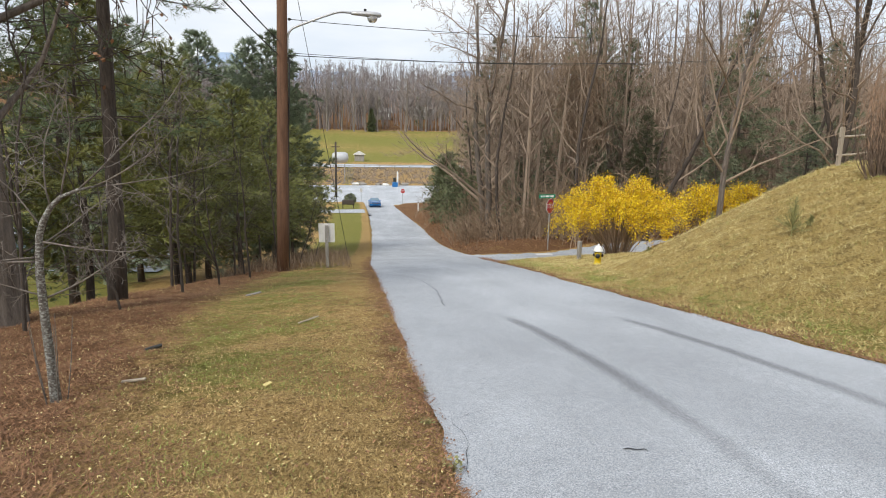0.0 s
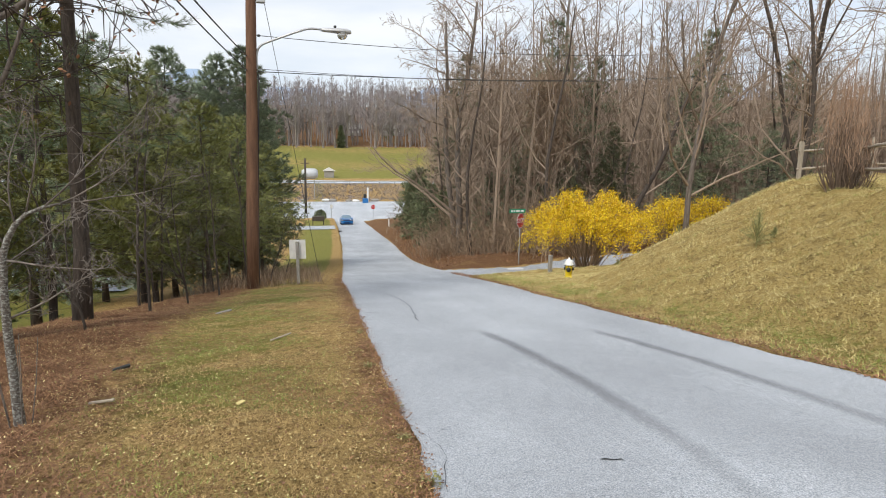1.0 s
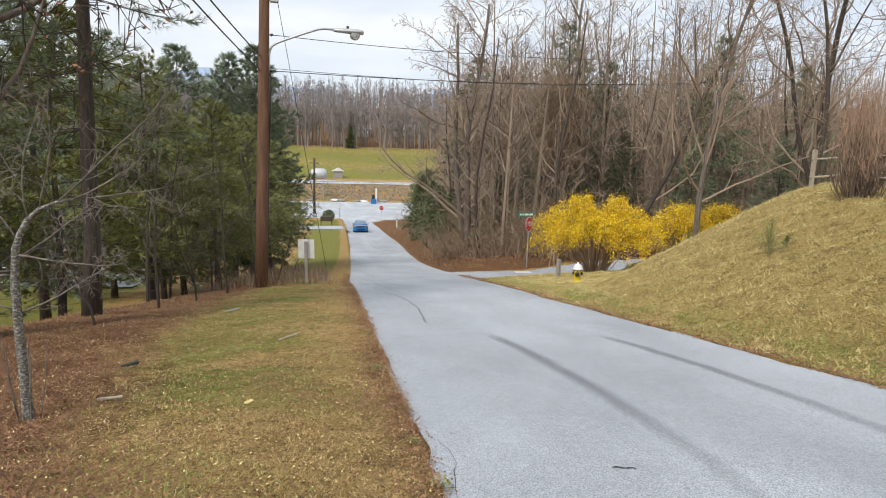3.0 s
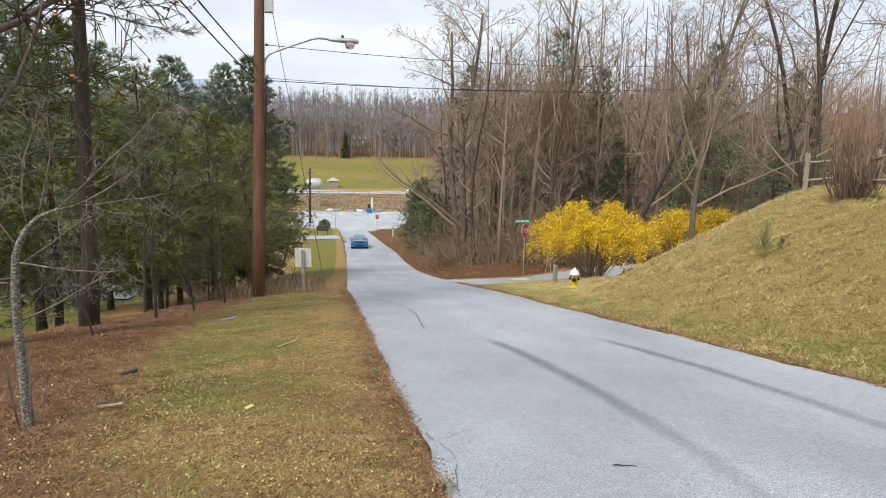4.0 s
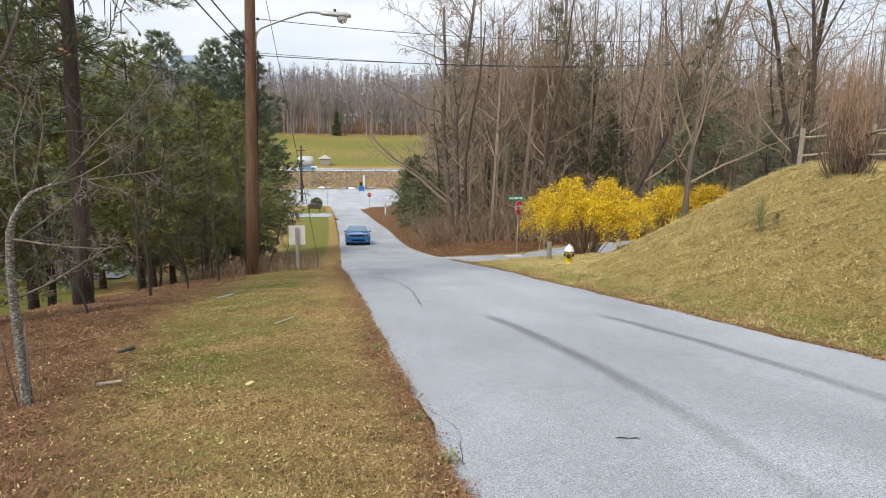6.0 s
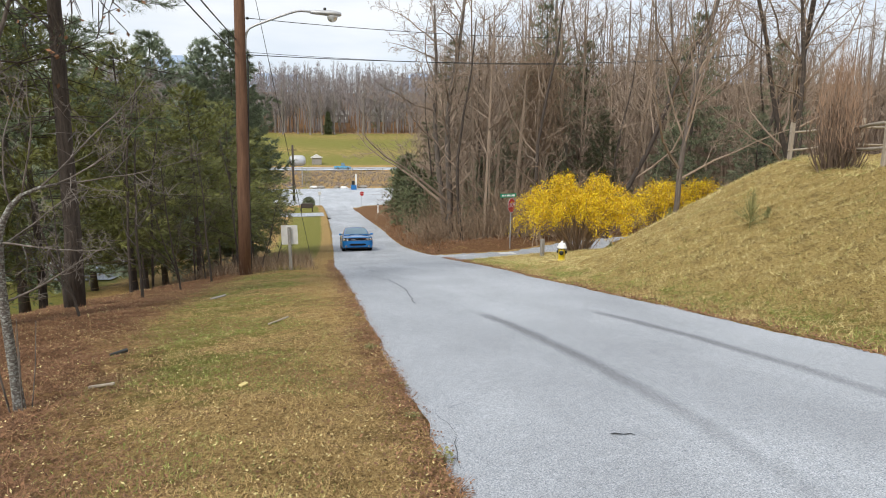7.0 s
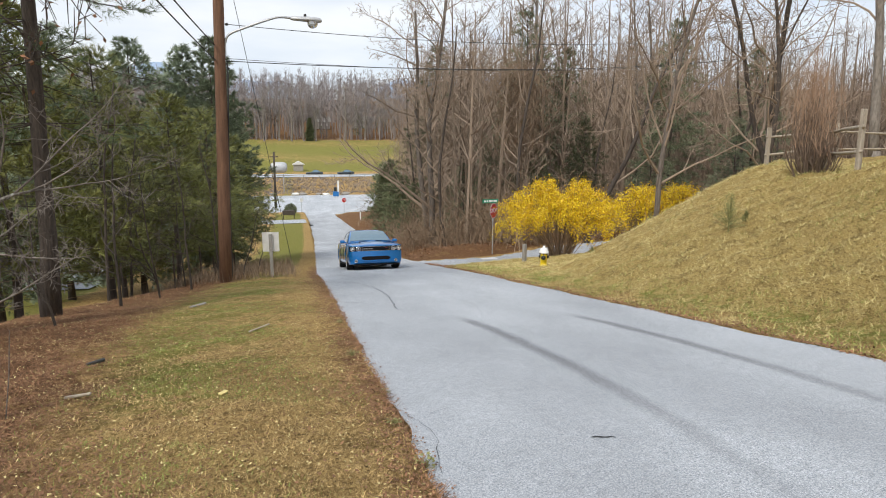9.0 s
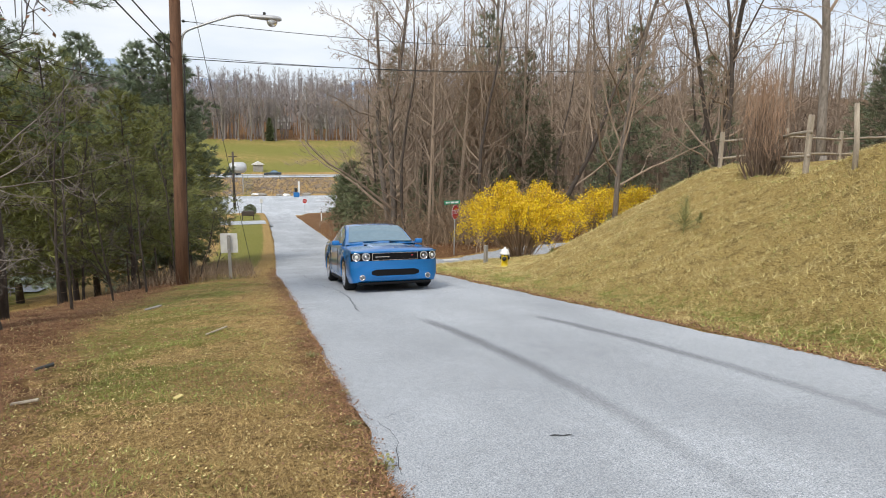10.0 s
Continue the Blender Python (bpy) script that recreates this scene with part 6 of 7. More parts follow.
def side_glass_mesh(y0, y1, sgn):
    s = Soup()
    ys = np.linspace(y0, y1, 9)
    for y in ys:
        hb, ht, z = cabin_at(y, 1), cabin_at(y, 2) + 0.04, cabin_at(y, 3) - 0.05
        for f in (0.10, 0.5, 0.93):
            zz = 0.975 + (z - 0.975) * f
            s.v.append(Vector((sgn * (hb + (ht - hb) * f + 0.010), y, zz)))
    for i in range(8):
        for k in range(2):
            a = i * 3 + k
            s.f.append((a, a + 3, a + 4, a + 1) if sgn > 0 else (a, a + 1, a + 4, a + 3))
    return s.mesh("side_window", True)


def wheel(ob, x, y, r=0.36, w=0.245, spokes=5):
    """A wheel turning about x: tyre and five-spoke rim."""
    hub = new("wheel")
    hub.parent = ob
    hub.matrix_basis = Matrix.Translation((x, y, r))
    turn = Matrix.Rotation(radians(90), 4, "Y")
    out = 1 if x > 0 else -1
    ty = lathe([(r * 0.70, -w / 2), (r * 0.92, -w / 2), (r * 0.985, -w / 2 + 0.03), (r, -w / 2 + 0.06), (r, w / 2 - 0.06), (r * 0.985, w / 2 - 0.03), (r * 0.92, w / 2), (r * 0.70, w / 2)], 32, turn)
    put("tyre", ty.mesh("tyre", True), M_TYRE, hub, "black rubber tyre")
    s = lathe([(r * 0.74, -w / 2 - 0.006), (r * 0.74, w / 2 + 0.006), (r * 0.67, w / 2 + 0.004), (r * 0.66, -w / 2 + 0.03)], 32, turn)
    for k in range(spokes):
        M = Matrix.Rotation(2 * math.pi * k / spokes, 4, "X")
        s.box(out * (w / 2 - 0.008), 0, r * 0.36, 0.03, r * 0.24, r * 0.66, M)
    s.box(out * (w / 2 - 0.012), 0, 0, 0.05, r * 0.32, r * 0.32)
    rim = put("rim", s.mesh("rim"), M_CHROME, hub, "silver five-spoke rim")
    d = lathe([(0.01, -0.01), (r * 0.6, -0.01), (r * 0.6, 0.01), (0.01, 0.01)], 20, Matrix.Translation((out * 0.02, 0, 0)) @ turn)
    put("brake_disc", d.mesh("brake_disc"), M_BLACK_TRIM, hub)
    return hub


def ring_mesh(r0, r1, depth, m):
    return lathe([(r0, 0), (r1, 0), (r1 * 0.99, depth), (r0 * 1.02, depth), (r0, 0)], 20, m).mesh("ring", True)


def coupe():
    """A wide two-door muscle coupe; the origin is on the ground under its front axle, its nose looks to -y."""
    ob = thing("coupe", Matrix(), "bright blue two-door muscle coupe with twin round headlights", "car")
    ST = [(-0.975, 0.36, 0.34, 0.31, 0.832, 0.838), (-0.955, 0.62, 0.60, 0.27, 0.838, 0.848), (-0.93, 0.77, 0.74, 0.24, 0.846, 0.862), (-0.895, 0.85, 0.80, 0.22, 0.855, 0.88), (-0.84, 0.905, 0.84, 0.205, 0.865, 0.90), (-0.76, 0.93, 0.86, 0.20, 0.875, 0.915), (-0.6, 0.945, 0.87, 0.19, 0.885, 0.93), (0, 0.955, 0.875, 0.19, 0.915, 0.965), (0.7, 0.955, 0.87, 0.19, 0.945, 0.995),
          (1.6, 0.95, 0.87, 0.19, 0.955, 0.985), (2.4, 0.95, 0.87, 0.19, 0.965, 1.0), (2.95, 0.965, 0.87, 0.19, 1.0, 1.03), (3.6, 0.955, 0.855, 0.21, 1.015, 1.055), (3.98, 0.92, 0.83, 0.28, 1.01, 1.05), (4.08, 0.86, 0.79, 0.36, 0.97, 1.0)]
    put("body", body_mesh(ST, (0.0, 2.95)), M_CAR_BLUE, ob)
    put("cabin", cabin_mesh(), M_CAR_BLUE, ob)
    put("windscreen", screen_mesh(0.63, 1.47, 0.035), M_GLASS, ob, "sky-reflecting windscreen")
    put("rear_window", screen_mesh(2.62, 3.36, 0.06), M_GLASS, ob)
    for sgn in (-1, 1):
        put("side_window", side_glass_mesh(0.98, 2.05, sgn), M_GLASS, ob)
        put("quarter_window", side_glass_mesh(2.11, 2.72, sgn), M_GLASS, ob)
        mir = box_bm(0.18, 0.10, 0.115, Matrix.Translation((sgn * 0.985, 0.93, 1.015)), 0.045, 3)
        mo = put("wing_mirror", mir, M_CAR_BLUE, ob, "blue wing mirror")
        put("mirror_arm", box_bm(0.12, 0.05, 0.05, Matrix.Translation((sgn * 0.89, 0.95, 0.985)), 0.015), M_CAR_BLUE, mo)
        put("mirror_glass", box_bm(0.16, 0.006, 0.09, Matrix.Translation((sgn * 0.985, 0.983, 1.015))), M_CHROME, mo)
        put("hood_scoop", box_bm(0.20, 0.09, 0.03, Matrix.Translation((sgn * 0.36, 0.10, 0.962)) @ Matrix.Rotation(radians(2), 4, "X"), 0.012), M_BLACK_TRIM, ob, "black hood scoop")
        put("wiper", box_bm(0.55, 0.02, 0.015, Matrix.Translation((0.18 + sgn * 0.3, 0.61, 1.022)) @ Matrix.Rotation(radians(6), 4, "Z")), M_BLACK_TRIM, ob)
        put("door_handle", box_bm(0.015, 0.2, 0.03, Matrix.Translation((sgn * 0.968, 2.0, 0.80)), 0.006), M_CHROME, ob)
        put("door_gap", box_bm(0.01, 0.012, 0.55, Matrix.Translation((sgn * 0.960, 0.86, 0.62))), M_BLACK_TRIM, ob)
        put("door_gap", box_bm(0.01, 0.012, 0.55, Matrix.Translation((sgn * 0.957, 2.25, 0.62))), M_BLACK_TRIM, ob)
        put("sill", box_bm(0.05, 2.0, 0.09, Matrix.Translation((sgn * 0.90, 1.48, 0.22)), 0.02), M_BLACK_TRIM, ob)
        for off, r in ((0.80, 0.086), (0.608, 0.086)):
            M = Matrix.Translation((sgn * off, nose_y(off) - 0.012, 0.742)) @ Matrix.Rotation(sgn * radians(20 if off > 0.7 else 7), 4, "Z") @ Matrix.Rotation(radians(90), 4, "X")
            bowl = lathe([(r * 0.86, 0.0), (r * 0.84, 0.006), (r * 0.6, -0.012), (0.004, -0.016)], 20, M)
            lamp = put("headlight", bowl.mesh("headlight", True), M_HEADLAMP, ob, "round clear headlight")
            put("bezel", ring_mesh(r * 0.82, r * 1.02, 0.024, M), M_CHROME, lamp, "bright ring")
            put("bulb", lathe([(r * 0.42, -0.012), (r * 0.36, 0.010), (0.003, 0.018)], 14, M).mesh("bulb", True), M_WHITE if off > 0.7 else M_CHROME, lamp)
        M = Matrix.Translation((sgn * 0.69, nose_y(0.69) - 0.006, 0.318)) @ Matrix.Rotation(sgn * radians(12), 4, "Z") @ Matrix.Rotation(radians(90), 4, "X")
        fog = put("fog_light", lathe([(0.048, -0.02), (0.048, 0.008), (0.03, 0.014), (0.004, 0.016)], 16, M).mesh("fog_light", True), M_HEADLAMP, ob, "small round fog light")
        put("bezel", ring_mesh(0.045, 0.060, 0.014, M), M_CHROME, fog)
        put("tail_light", box_bm(0.6, 0.03, 0.14, Matrix.Translation((sgn * 0.45, 4.085, 0.85)), 0.01), M_RED, ob, "red tail light")
    # black lamp band with the grille, the bright frame and badge bars
    put("lamp_band", nose_band(0.905, 0.655, 0.822, 0.008), M_BLACK_TRIM, ob, "black headlight recess")
    put("hood_lip", nose_band(0.90, 0.824, 0.850, 0.030), M_CAR_BLUE, ob, "blue hood lip over the lamps")
    put("bumper_lip", nose_band(0.90, 0.600, 0.653, 0.018), M_CAR_BLUE, ob)
    gr = put("grille", box_bm(0.93, 0.03, 0.145, Matrix.Translation((0, -0.972, 0.742)), 0.01), M_BLACK_TRIM, ob, "black grille")
    for z, w in ((0.812, 0.96), (0.668, 0.96)):
        put("frame_bar", box_bm(w, 0.016, 0.008, Matrix.Translation((0, -0.986, z)), 0.003), M_CHROME, gr)
    for x in (-0.475, 0.475):
        put("frame_bar", box_bm(0.009, 0.016, 0.145, Matrix.Translation((x, -0.984, 0.74)), 0.003), M_CHROME, gr)
    for z in (0.70, 0.745, 0.79):
        put("slat", box_bm(0.90, 0.012, 0.01, Matrix.Translation((0, -0.988, z))), M_BLACK_TRIM, gr)
    put("badge", box_bm(0.30, 0.012, 0.018, Matrix.Translation((-0.27, -0.994, 0.735)), 0.004), M_CHROME, gr, "bright badge bar")
    put("badge", box_bm(0.04, 0.01, 0.018, Matrix.Translation((0.36, -0.994, 0.755)), 0.003), M_RED, gr, "small red badge bar")
    intake = put("lower_intake", nose_band(0.50, 0.345, 0.475, 0.008, 0.07), M_BLACK_TRIM, ob, "black lower air intake")
    put("intake_frame", nose_band(0.47, 0.325, 0.343, 0.022), M_CAR_BLUE, intake)
    put("splitter", box_bm(1.55, 0.16, 0.05, Matrix.Translation((0, -0.84, 0.185)), 0.02), M_BLACK_TRIM, ob)
    put("hood_bulge", hood_bulge(), M_CAR_BLUE, ob)
    put("hood_badge", box_bm(0.05, 0.02, 0.02, Matrix.Translation((0, -0.80, 0.905)), 0.006), M_CHROME, ob)
    put("underbody", box_bm(1.5, 4.4, 0.12, Matrix.Translation((0, 1.6, 0.24)), 0.03), M_BLACK_TRIM, ob)
    put("rear_bumper", box_bm(1.66, 0.06, 0.2, Matrix.Translation((0, 4.07, 0.5)), 0.025), M_BLACK_TRIM, ob)
    put("mirror", box_bm(0.22, 0.03, 0.06, Matrix.Translation((0, 1.30, 1.30)), 0.015), M_BLACK_TRIM, ob)
    wheels = [wheel(ob, sx * 0.82, y) for y in (0.0, 2.95) for sx in (-1, 1)]
    return ob, wheels


def nose_y(x):
    """The rounded front of the coupe in plan."""
    return float(np.interp(abs(x), [0, 0.36, 0.62, 0.77, 0.85, 0.905, 0.93], [-0.976, -0.975, -0.955, -0.93, -0.895, -0.84, -0.76]))


def nose_band(half, z0, z1, proud, pinch=0.0):
    """A strip wrapped round the nose between two heights; pinch tapers its ends."""
    s, n = Soup(), 32
    for k in range(n + 1):
        x = half * (2 * k / n - 1)
        y = nose_y(x)
        e = pinch * max(0.0, abs(x) / half - 0.8) / 0.2 * 0.5
        for yy, z in ((y - proud, z0 + e), (y - proud, z1 - e), (y + 0.05, z1 - e), (y + 0.05, z0 + e)):
            s.v.append(Vector((x, yy, z)))
    for k in range(n):
        for j in range(4):
            a, b = 4 * k + j, 4 * k + (j + 1) % 4
            s.f.append((a, a + 4, b + 4, b))
    s.f += [(0, 1, 2, 3), tuple(4 * n + j for j in (3, 2, 1, 0))]
    return crisp(s.mesh("nose_band", True))


def hood_bulge():
    s = Soup()
    ys = np.linspace(-0.85, 0.6, 12)
    for y in ys:
        z = float(np.interp(y, [-0.86, -0.6, 0, 0.7], [0.895, 0.93, 0.965, 0.995]))
        for u in (-1, -0.8, -0.4, 0, 0.4, 0.8, 1):
            lift = 0.022 * min(1, (y + 0.85) / 0.3) if abs(u) < 0.9 else -0.03
            s.v.append(Vector((u * (0.42 + 0.06 * (y + 0.85)), y, z + lift - 0.012 * abs(u))))
    for i in range(11):
        for k in range(6):
            a = i * 7 + k
            s.f.append((a, a + 1, a + 8, a + 7))
    return crisp(s.mesh("hood_bulge", True))


def plain_car(name, mat, label, m, pickup=False, group=""):
    """A parked or distant car, four doors or with an open bed."""
    ob = thing(name, m, label, "pickup truck" if pickup else "car", group)
    ST = [(-0.85, 0.78, 0.72, 0.3, 0.66, 0.68), (-0.75, 0.86, 0.78, 0.22, 0.72, 0.76), (0, 0.89, 0.80, 0.2, 0.82, 0.88), (0.9, 0.89, 0.8, 0.2, 0.90, 0.93), (2.7, 0.89, 0.8, 0.2, 0.93, 0.96), (3.5, 0.88, 0.78, 0.25, 0.92, 0.95), (3.75, 0.82, 0.74, 0.32, 0.82, 0.86)]
    put("body", body_mesh(ST, (0.0, 2.72), 0.37, 0.32), mat, ob)
    s = Soup()
    tall = 1.45 if not pickup else 1.7
    st = [(0.62, 0.92), (1.35, tall - 0.05), (1.7, tall), (2.3, tall), (3.1, 0.95)] if not pickup else [(0.62, 0.92), (1.05, tall - 0.05), (1.2, tall), (1.75, tall), (1.9, 0.95)]
    for y, z in st:
        w = 0.80 - 0.28 * (z - 0.92)
        s.v += [Vector((-0.80, y, 0.9)), Vector((-w, y, z)), Vector((w, y, z)), Vector((0.80, y, 0.9))]
    for i in range(len(st) - 1):
        for k in range(3):
            a = 4 * i + k
            s.f.append((a, a + 4, a + 5, a + 1))
    put("cabin", s.mesh("cabin"), M_GLASS, ob, "dark glass cabin")
    yr = (st[1][0] + st[-2][0]) / 2
    put("roof", box_bm(1.25, st[-2][0] - st[1][0] + 0.2, 0.05, Matrix.Translation((0, yr, tall + 0.012)), 0.02), mat, ob)
    for x in (-0.76, 0.76):
        for y in (0.0, 2.72):
            t = lathe([(0.2, -0.1), (0.31, -0.1), (0.32, -0.06), (0.32, 0.06), (0.31, 0.1), (0.2, 0.1)], 16, Matrix.Translation((x, y, 0.32)) @ Matrix.Rotation(radians(90), 4, "Y"))
            w = put("wheel", t.mesh("wheel", True), M_TYRE, ob)
            h = lathe([(0.2, -0.09), (0.2, 0.09), (0.01, 0.1)], 12, Matrix.Translation((x, y, 0.32)) @ Matrix.Rotation(radians(90), 4, "Y"))
            put("rim", h.mesh("rim", True), M_CHROME, w)
    for sgn in (-1, 1):
        put("headlight", box_bm(0.3, 0.05, 0.12, Matrix.Translation((sgn * 0.56, -0.83, 0.6)), 0.02), M_HEADLAMP, ob)
        put("tail_light", box_bm(0.25, 0.05, 0.12, Matrix.Translation((sgn * 0.6, 3.74, 0.72)), 0.02), M_RED, ob)
    return ob


COUPE, WHEELS = coupe()
HW_Z = ground_at(0, 182) + 0.14
EAST, WEST = 90, -90   # turns of the nose
FAR_CARS = [(plain_car("sedan", M_CAR_WHITE, "white saloon car driving on the highway", Matrix()), 184.2, WEST, 5.0, 5.4, -13.5),
            (plain_car("pickup_truck", M_CAR_SKY, "light blue pickup truck driving on the highway", Matrix(), True), 180.2, EAST, 1.8, 6.2, 11.5),
            (plain_car("sedan", M_CAR_DARK, "dark saloon car driving on the highway", Matrix()), 184.2, WEST, 5.6, 9.0, -11.0),
            (plain_car("sedan", M_CAR_DARK, "dark grey car following along the highway", Matrix()), 184.2, WEST, 6.0, 9.9, -9.0)]
for _x, _y, _t, _m, _l in ((-15, 45, 80, M_CAR_SILVER, "silver car parked behind the pines"), (-19.5, 46, 80, M_CAR_DARK, "dark car parked behind the pines"), (-13.5, 52, 100, M_CAR_WHITE, "white car parked behind the pines"), (-24, 50, 90, M_CAR_SILVER, "silver car parked in the lower car park"), (-17, 58, 60, M_CAR_WHITE, "white car parked in the lower car park"), (-13, 60, 95, M_CAR_SILVER, "grey car parked in the lower car park")):
    plain_car("parked_car", _m, _l, Matrix.Translation((_x, _y, ground_at(_x, _y) + 0.1)) @ Matrix.Rotation(radians(_t), 4, "Z"), group="parked cars")

# ---- grass, straw and fallen leaves ----
def blades(name, xy, length, width, flat, mat, label, seed, kind_name="grass", lift=0.008, quad=False):
    """Single blades or flakes at plan points xy, leaning by flat (0 upright, 1 lying)."""
    r = np.random.RandomState(seed)
    n = len(xy)
    x, y = xy[:, 0], xy[:, 1]
    z = surface(x, y) + lift
    az = r.uniform(0, 2 * np.pi, n)
    up = np.clip((1 - flat) + r.normal(0, 0.22, n), 0.03, 1)
    D = np.stack([np.cos(az) * (1 - up * 0.7), np.sin(az) * (1 - up * 0.7), up], 1)
    D /= np.linalg.norm(D, axis=1)[:, None]
    L = length * r.uniform(0.5, 1.3, n)
    W = width * r.uniform(0.6, 1.4, n)
    az2 = az + np.pi / 2 + r.normal(0, 0.4, n)
    S = np.stack([np.cos(az2), np.sin(az2), r.normal(0, 0.25, n)], 1)
    P = np.stack([x, y, z - 0.01], 1)
    a, b, c = P - S * W[:, None] / 2, P + S * W[:, None] / 2, P + D * L[:, None]
    if quad:
        m = P + D * L[:, None] * 0.5
        v = np.stack([P, m + S * W[:, None] / 2, c, m - S * W[:, None] / 2], 1).reshape(-1, 3)
        k = 4
    else:
        v = np.stack([a, b, c], 1).reshape(-1, 3)
        k = 3
    me = bpy.data.meshes.new(name)
    me.vertices.add(len(v))
    me.vertices.foreach_set("co", v.ravel())
    me.loops.add(len(v))
    me.loops.foreach_set("vertex_index", np.arange(len(v)))
    me.polygons.add(n)
    me.polygons.foreach_set("loop_start", np.arange(0, len(v), k))
    me.update(calc_edges=True)
    return tagged(put(name, me, mat), label, kind_name, kind="stuff")


def patch_noise(x, y, s, seed=0.0):
    return 0.5 + 0.25 * (np.sin(x * s + 2.1 * np.sin(y * s * 0.63 + seed)) + np.sin(y * s * 1.21 + 1.7 * np.sin(x * s * 0.77 + seed * 2)))


def scatter(n, x0, x1, y0, y1, seed, power=1.6):
    """Plan points, thicker near the viewer."""
    r = np.random.RandomState(seed)
    u = r.random_sample(n)
    y = y0 + (y1 - y0) * u ** power
    return np.stack([r.uniform(x0, x1, n), y], 1), r


def build_grass():
    # verge: dead grass, thin green, needles and leaves
    p, r = scatter(340000, -6.0, 0.85, 1.8, 19, 1, 1.9)
    p = p[on_road(p[:, 0], p[:, 1]) < 0.02]
    st, gr, dr = ground_cover(p[:, 0], p[:, 1])
    pn = patch_noise(p[:, 0], p[:, 1], 1.9)
    u = r.random_sample(len(p))
    is_straw = u < np.clip(st * 1.2 + (pn - 0.62), 0, 0.97)
    is_green = (~is_straw) & (r.random_sample(len(p)) < np.clip((gr - 0.05) * 1.2 * (pn > 0.42) + 0.5 * (pn > 0.78), 0, 0.8))
    rest = ~(is_straw | is_green)
    blades("dead_grass", p[rest], 0.055, 0.0031, 0.8, M_STRAW_DULL, "short dead grass on the road verge", 2)
    blades("green_grass", p[is_green], 0.045, 0.005, 0.5, M_GREEN, "short thin green grass on the verge", 3)
    blades("pine_straw", p[is_straw], 0.12, 0.005, 0.95, M_PINE_STRAW, "fallen reddish pine needles under the trees", 4, "pine straw")
    p, r = scatter(80000, -7.0, 0.9, 1.6, 20, 5)
    st, gr, dr = ground_cover(p[:, 0], p[:, 1])
    keep = (r.random_sample(len(p)) < 0.12 + 0.7 * st) & (on_road(p[:, 0], p[:, 1]) < 0.12)
    blades("fallen_leaves", p[keep], 0.030, 0.016, 0.85, M_DRYLEAF, "dry brown leaves scattered on the verge", 6, "leaves", 0.022, True)
    p, r = scatter(11000, -6.0, 0.8, 1.8, 18, 31, 1.5)
    p = p[on_road(p[:, 0], p[:, 1]) < -0.05]
    blades("pale_leaves", p, 0.026, 0.012, 0.8, M_STRAW_PALE, "bleached leaf bits strewn over the verge", 32, "leaves", 0.025, True)
    # debris along both edges of the tarmac
    r = np.random.RandomState(7)
    y = 1.6 + 26 * r.random_sample(9000) ** 1.3
    x = road_left(y) - np.abs(r.normal(0, 0.17, 9000)) + 0.04
    blades("edge_leaves", np.stack([x, y], 1), 0.026, 0.013, 0.85, M_DRYLEAF, "leaf debris along the edge of the asphalt", 8, "leaves", 0.022, True)
    y = 3 + 24 * r.random_sample(6500)
    x = road_right(y) + np.abs(r.normal(0, 0.22, 6500)) - 0.05
    blades("edge_leaves", np.stack([x, y], 1), 0.04, 0.025, 0.85, M_DRYLEAF, "leaf debris along the edge of the asphalt", 9, "leaves", 0.022, True)
    # bank: long matted straw, with green at its foot
    p, r = scatter(200000, 5.2, 18, 2.5, 27, 10, 1.25)
    d = p[:, 0] - road_right(p[:, 1])
    keep = (d > 0.05) & (on_road(p[:, 0], p[:, 1]) < 0) & (p[:, 1] < side_mid(p[:, 0]) - side_half(p[:, 0]) - 0.2)
    p, d = p[keep], d[keep]
    pn = patch_noise(p[:, 0], p[:, 1], 1.3, 1.0)
    pn2 = patch_noise(p[:, 0], p[:, 1], 3.7, 2.0)
    g = np.where(d < 1.6, 0.68 * (pn2 > 0.3), 0.06 + 0.35 * (pn * 0.6 + pn2 * 0.4 > 0.66))
    is_g = r.random_sample(len(p)) < g
    blades("bank_grass", p[~is_g], 0.11, 0.0085, 0.74, M_STRAW, "long dry golden grass matted on the bank", 11)
    blades("bank_green_grass", p[is_g], 0.085, 0.007, 0.5, M_GREEN, "fresh green grass at the foot of the bank", 12)
    # coarser clumps on the bank
    q, r = scatter(9000, 6.5, 17, 3, 26, 21, 1.2)
    q = q[(q[:, 0] - road_right(q[:, 1]) > 0.9) & (q[:, 1] < side_mid(q[:, 0]) - side_half(q[:, 0]) - 0.4)]
    q = np.repeat(q, 7, axis=0) + r.normal(0, 0.05, (len(q) * 7, 2))
    blades("bank_clumps", q, 0.13, 0.007, 0.72, M_STRAW_PALE, "pale bent straw clumps on the bank", 22)
    # tall dead stems by the roadside sign and the fence line
    r = np.random.RandomState(13)
    n = 5000
    xy = np.stack([r.uniform(-4.5, 0.9, n), r.uniform(19.5, 33, n)], 1)
    xy = xy[xy[:, 0] < road_left(xy[:, 1]) - 0.5 - 0.05 * (xy[:, 1] - 19)]
    blades("tall_dead_weeds", xy, 0.55, 0.012, 0.2, M_BRUSH, "tall brown dead weeds beside the road", 14, "weeds")
    # leaf litter along the wood's edge
    n = 9000
    xy = np.stack([r.uniform(6, 24, n), r.uniform(33, 70, n)], 1)
    xy = xy[on_road(xy[:, 0], xy[:, 1]) < -0.1]
    blades("wood_leaf_litter", xy, 0.13, 0.1, 0.9, M_DRYLEAF, "brown leaf litter along the edge of the wood", 15, "leaves", 0.03, True)


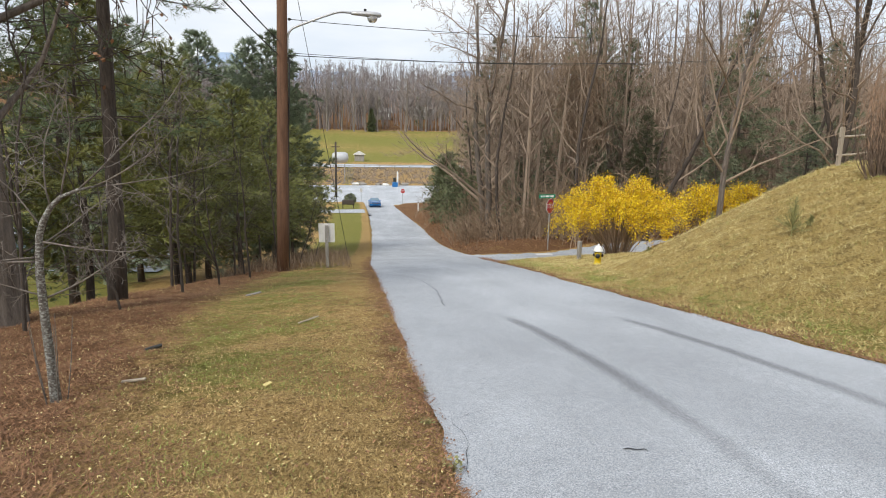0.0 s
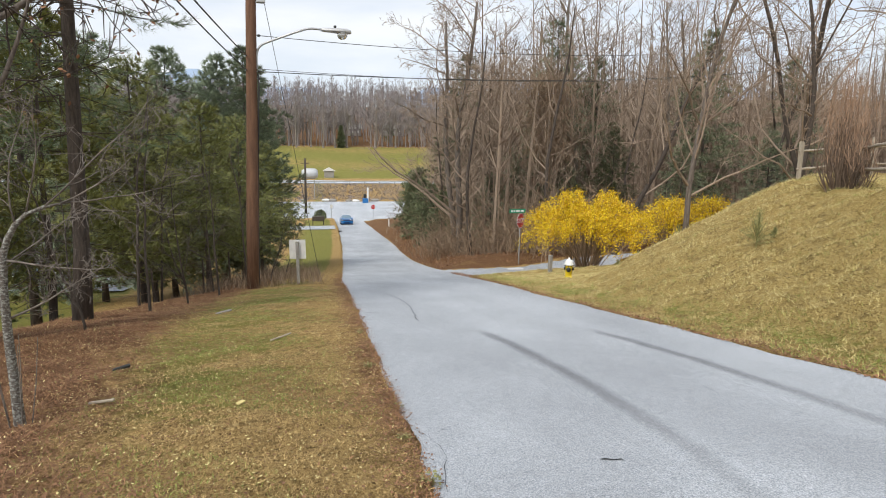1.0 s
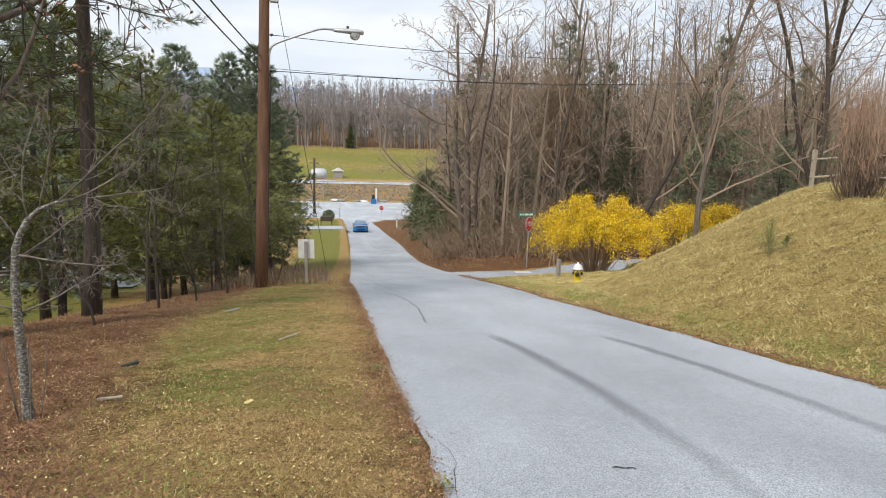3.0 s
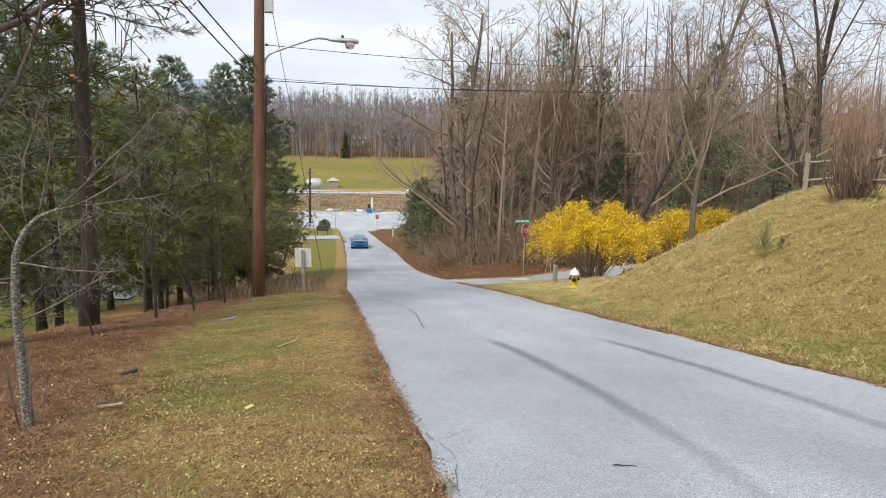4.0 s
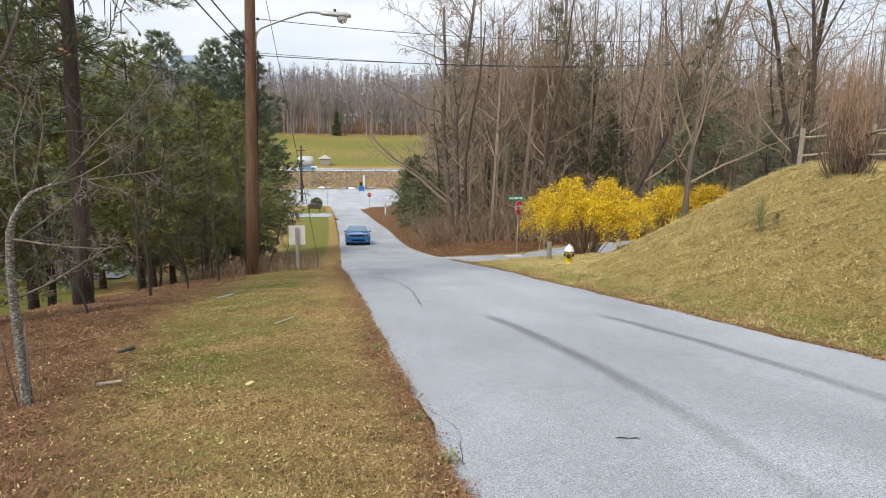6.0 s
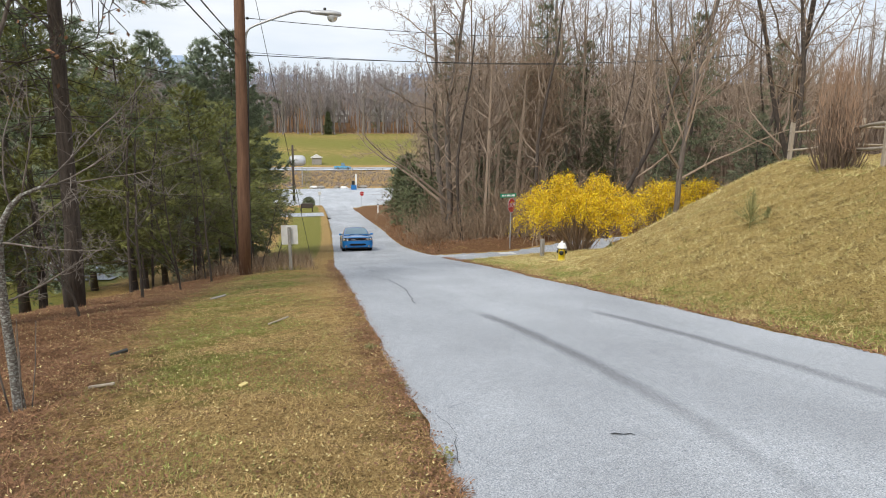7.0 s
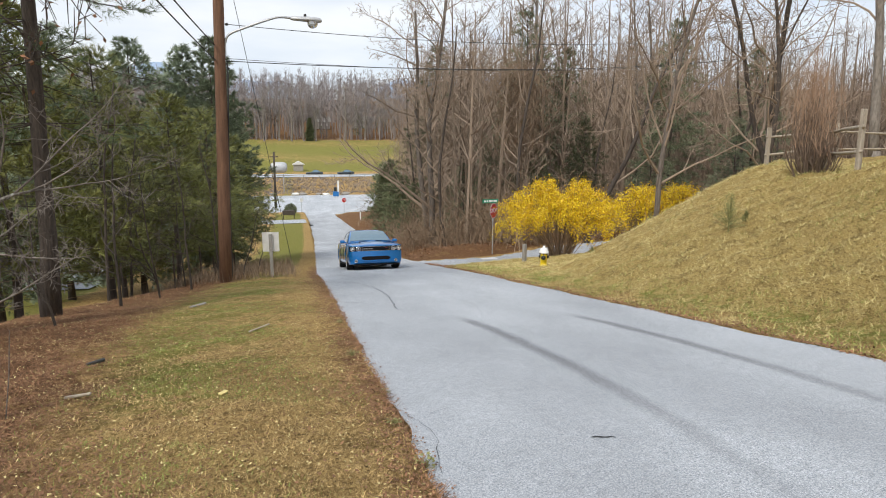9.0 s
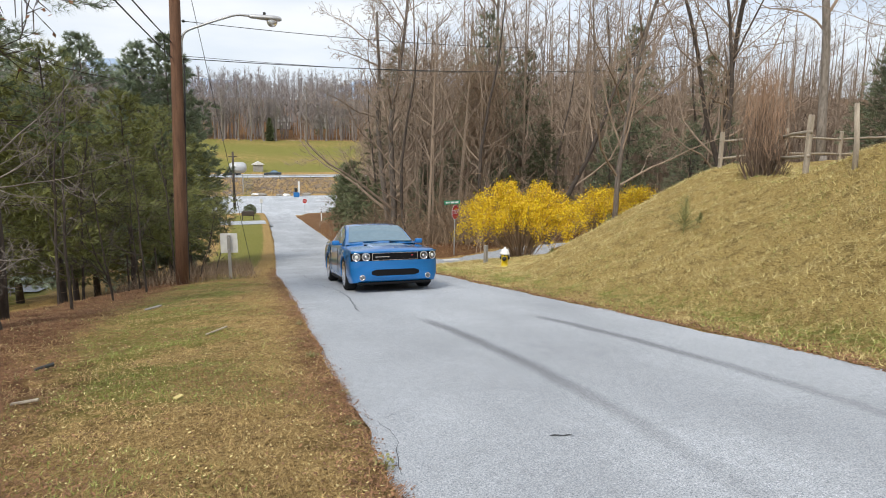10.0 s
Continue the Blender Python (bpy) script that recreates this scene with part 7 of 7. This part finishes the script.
M_STRAW_DULL = mottled("dull_dead_grass", (0.17, 0.095, 0.032), (0.60, 0.42, 0.18), 1.1, 0.85, bump=0, fine=9, island=0.75)
M_STRAW_PALE = mottled("pale_straw", (0.42, 0.30, 0.11), (0.68, 0.54, 0.25), 0.9, 0.75, bump=0, fine=7, island=0.5)
M_PINE_STRAW = mottled("red_pine_straw", (0.09, 0.042, 0.02), (0.30, 0.16, 0.08), 1.3, 0.85, bump=0, fine=9, island=0.6)
build_grass()


# ---- what moves ----
DRIVE_T = [0, 0.5, 1, 1.5, 2, 2.5, 3.25, 4, 4.5, 5, 5.5, 6.25, 7, 7.5, 8, 8.5, 9, 9.5, 10]
DRIVE_Y = [107.6, 106.0, 103.6, 100.2, 96.0, 91.0, 82.4, 73.5, 67.4, 61.5, 55.9, 48.0, 40.6, 36.1, 31.8, 27.6, 23.3, 18.8, 13.95]
DRIVE_X = [4.22, 4.24, 4.32, 4.38, 4.43, 4.40, 4.25, 4.04, 3.80, 3.56, 3.38, 3.13, 2.96, 2.88, 2.85, 2.86, 2.90, 2.95, 2.92]


def smooth_table(ts, vs):
    """Even steps of 0.05 s through the table, rounded off."""
    t = np.arange(-1.0, 11.001, 0.05)
    slope0, slope1 = (vs[1] - vs[0]) / (ts[1] - ts[0]), (vs[-1] - vs[-2]) / (ts[-1] - ts[-2])
    v = np.interp(t, [-1] + list(ts) + [11], [vs[0] - slope0] + list(vs) + [vs[-1] + slope1])
    k = np.exp(-0.5 * (np.arange(-12, 13) * 0.05 / 0.2) ** 2)
    w = np.convolve(np.pad(v, 12, mode="reflect", reflect_type="odd"), k / k.sum(), mode="valid")
    return t[20:221], w[20:221]


def car_pose(x, y, yaw):
    """Front axle at (x, y) on the road, pitched to the slope under both axles."""
    z0, z1 = float(road_z(y)) + 0.025, float(road_z(y + 2.95)) + 0.025
    return Matrix.Translation((x, y, z0)) @ Matrix.Rotation(yaw, 4, "Z") @ Matrix.Rotation(math.atan2(z1 - z0, 2.95), 4, "X")


def motions():
    t, y = smooth_table(DRIVE_T, DRIVE_Y)
    _, x = smooth_table(DRIVE_T, DRIVE_X)
    rows, spin = [], []
    travelled = np.concatenate([[0], np.cumsum(np.hypot(np.diff(x), np.diff(y)))])
    for k in range(len(t)):
        j = min(len(t) - 1, k + 6)
        i = max(0, j - 12)
        yaw = math.atan2(x[j] - x[i], y[i] - y[j]) if y[i] - y[j] > 0.05 else 0.0
        rows.append((float(t[k]), car_pose(float(x[k]), float(y[k]), yaw)))
        spin.append(travelled[k] / 0.36)
    walk(COUPE, rows)
    for w in WHEELS:
        at = Vector(w.matrix_basis.translation)
        walk(w, [(float(t[k]), Matrix.Translation(at) @ Matrix.Rotation(float(spin[k]), 4, "X")) for k in range(len(t))])
    for car, lane, turn, x0, t0, speed in FAR_CARS:
        walk(car, [(s, pose(x0 + speed * (s - t0), lane, HW_Z, 0, 0, turn)) for s in (0.0, 2.5, 5.0, 7.5, 10.0)])


motions()
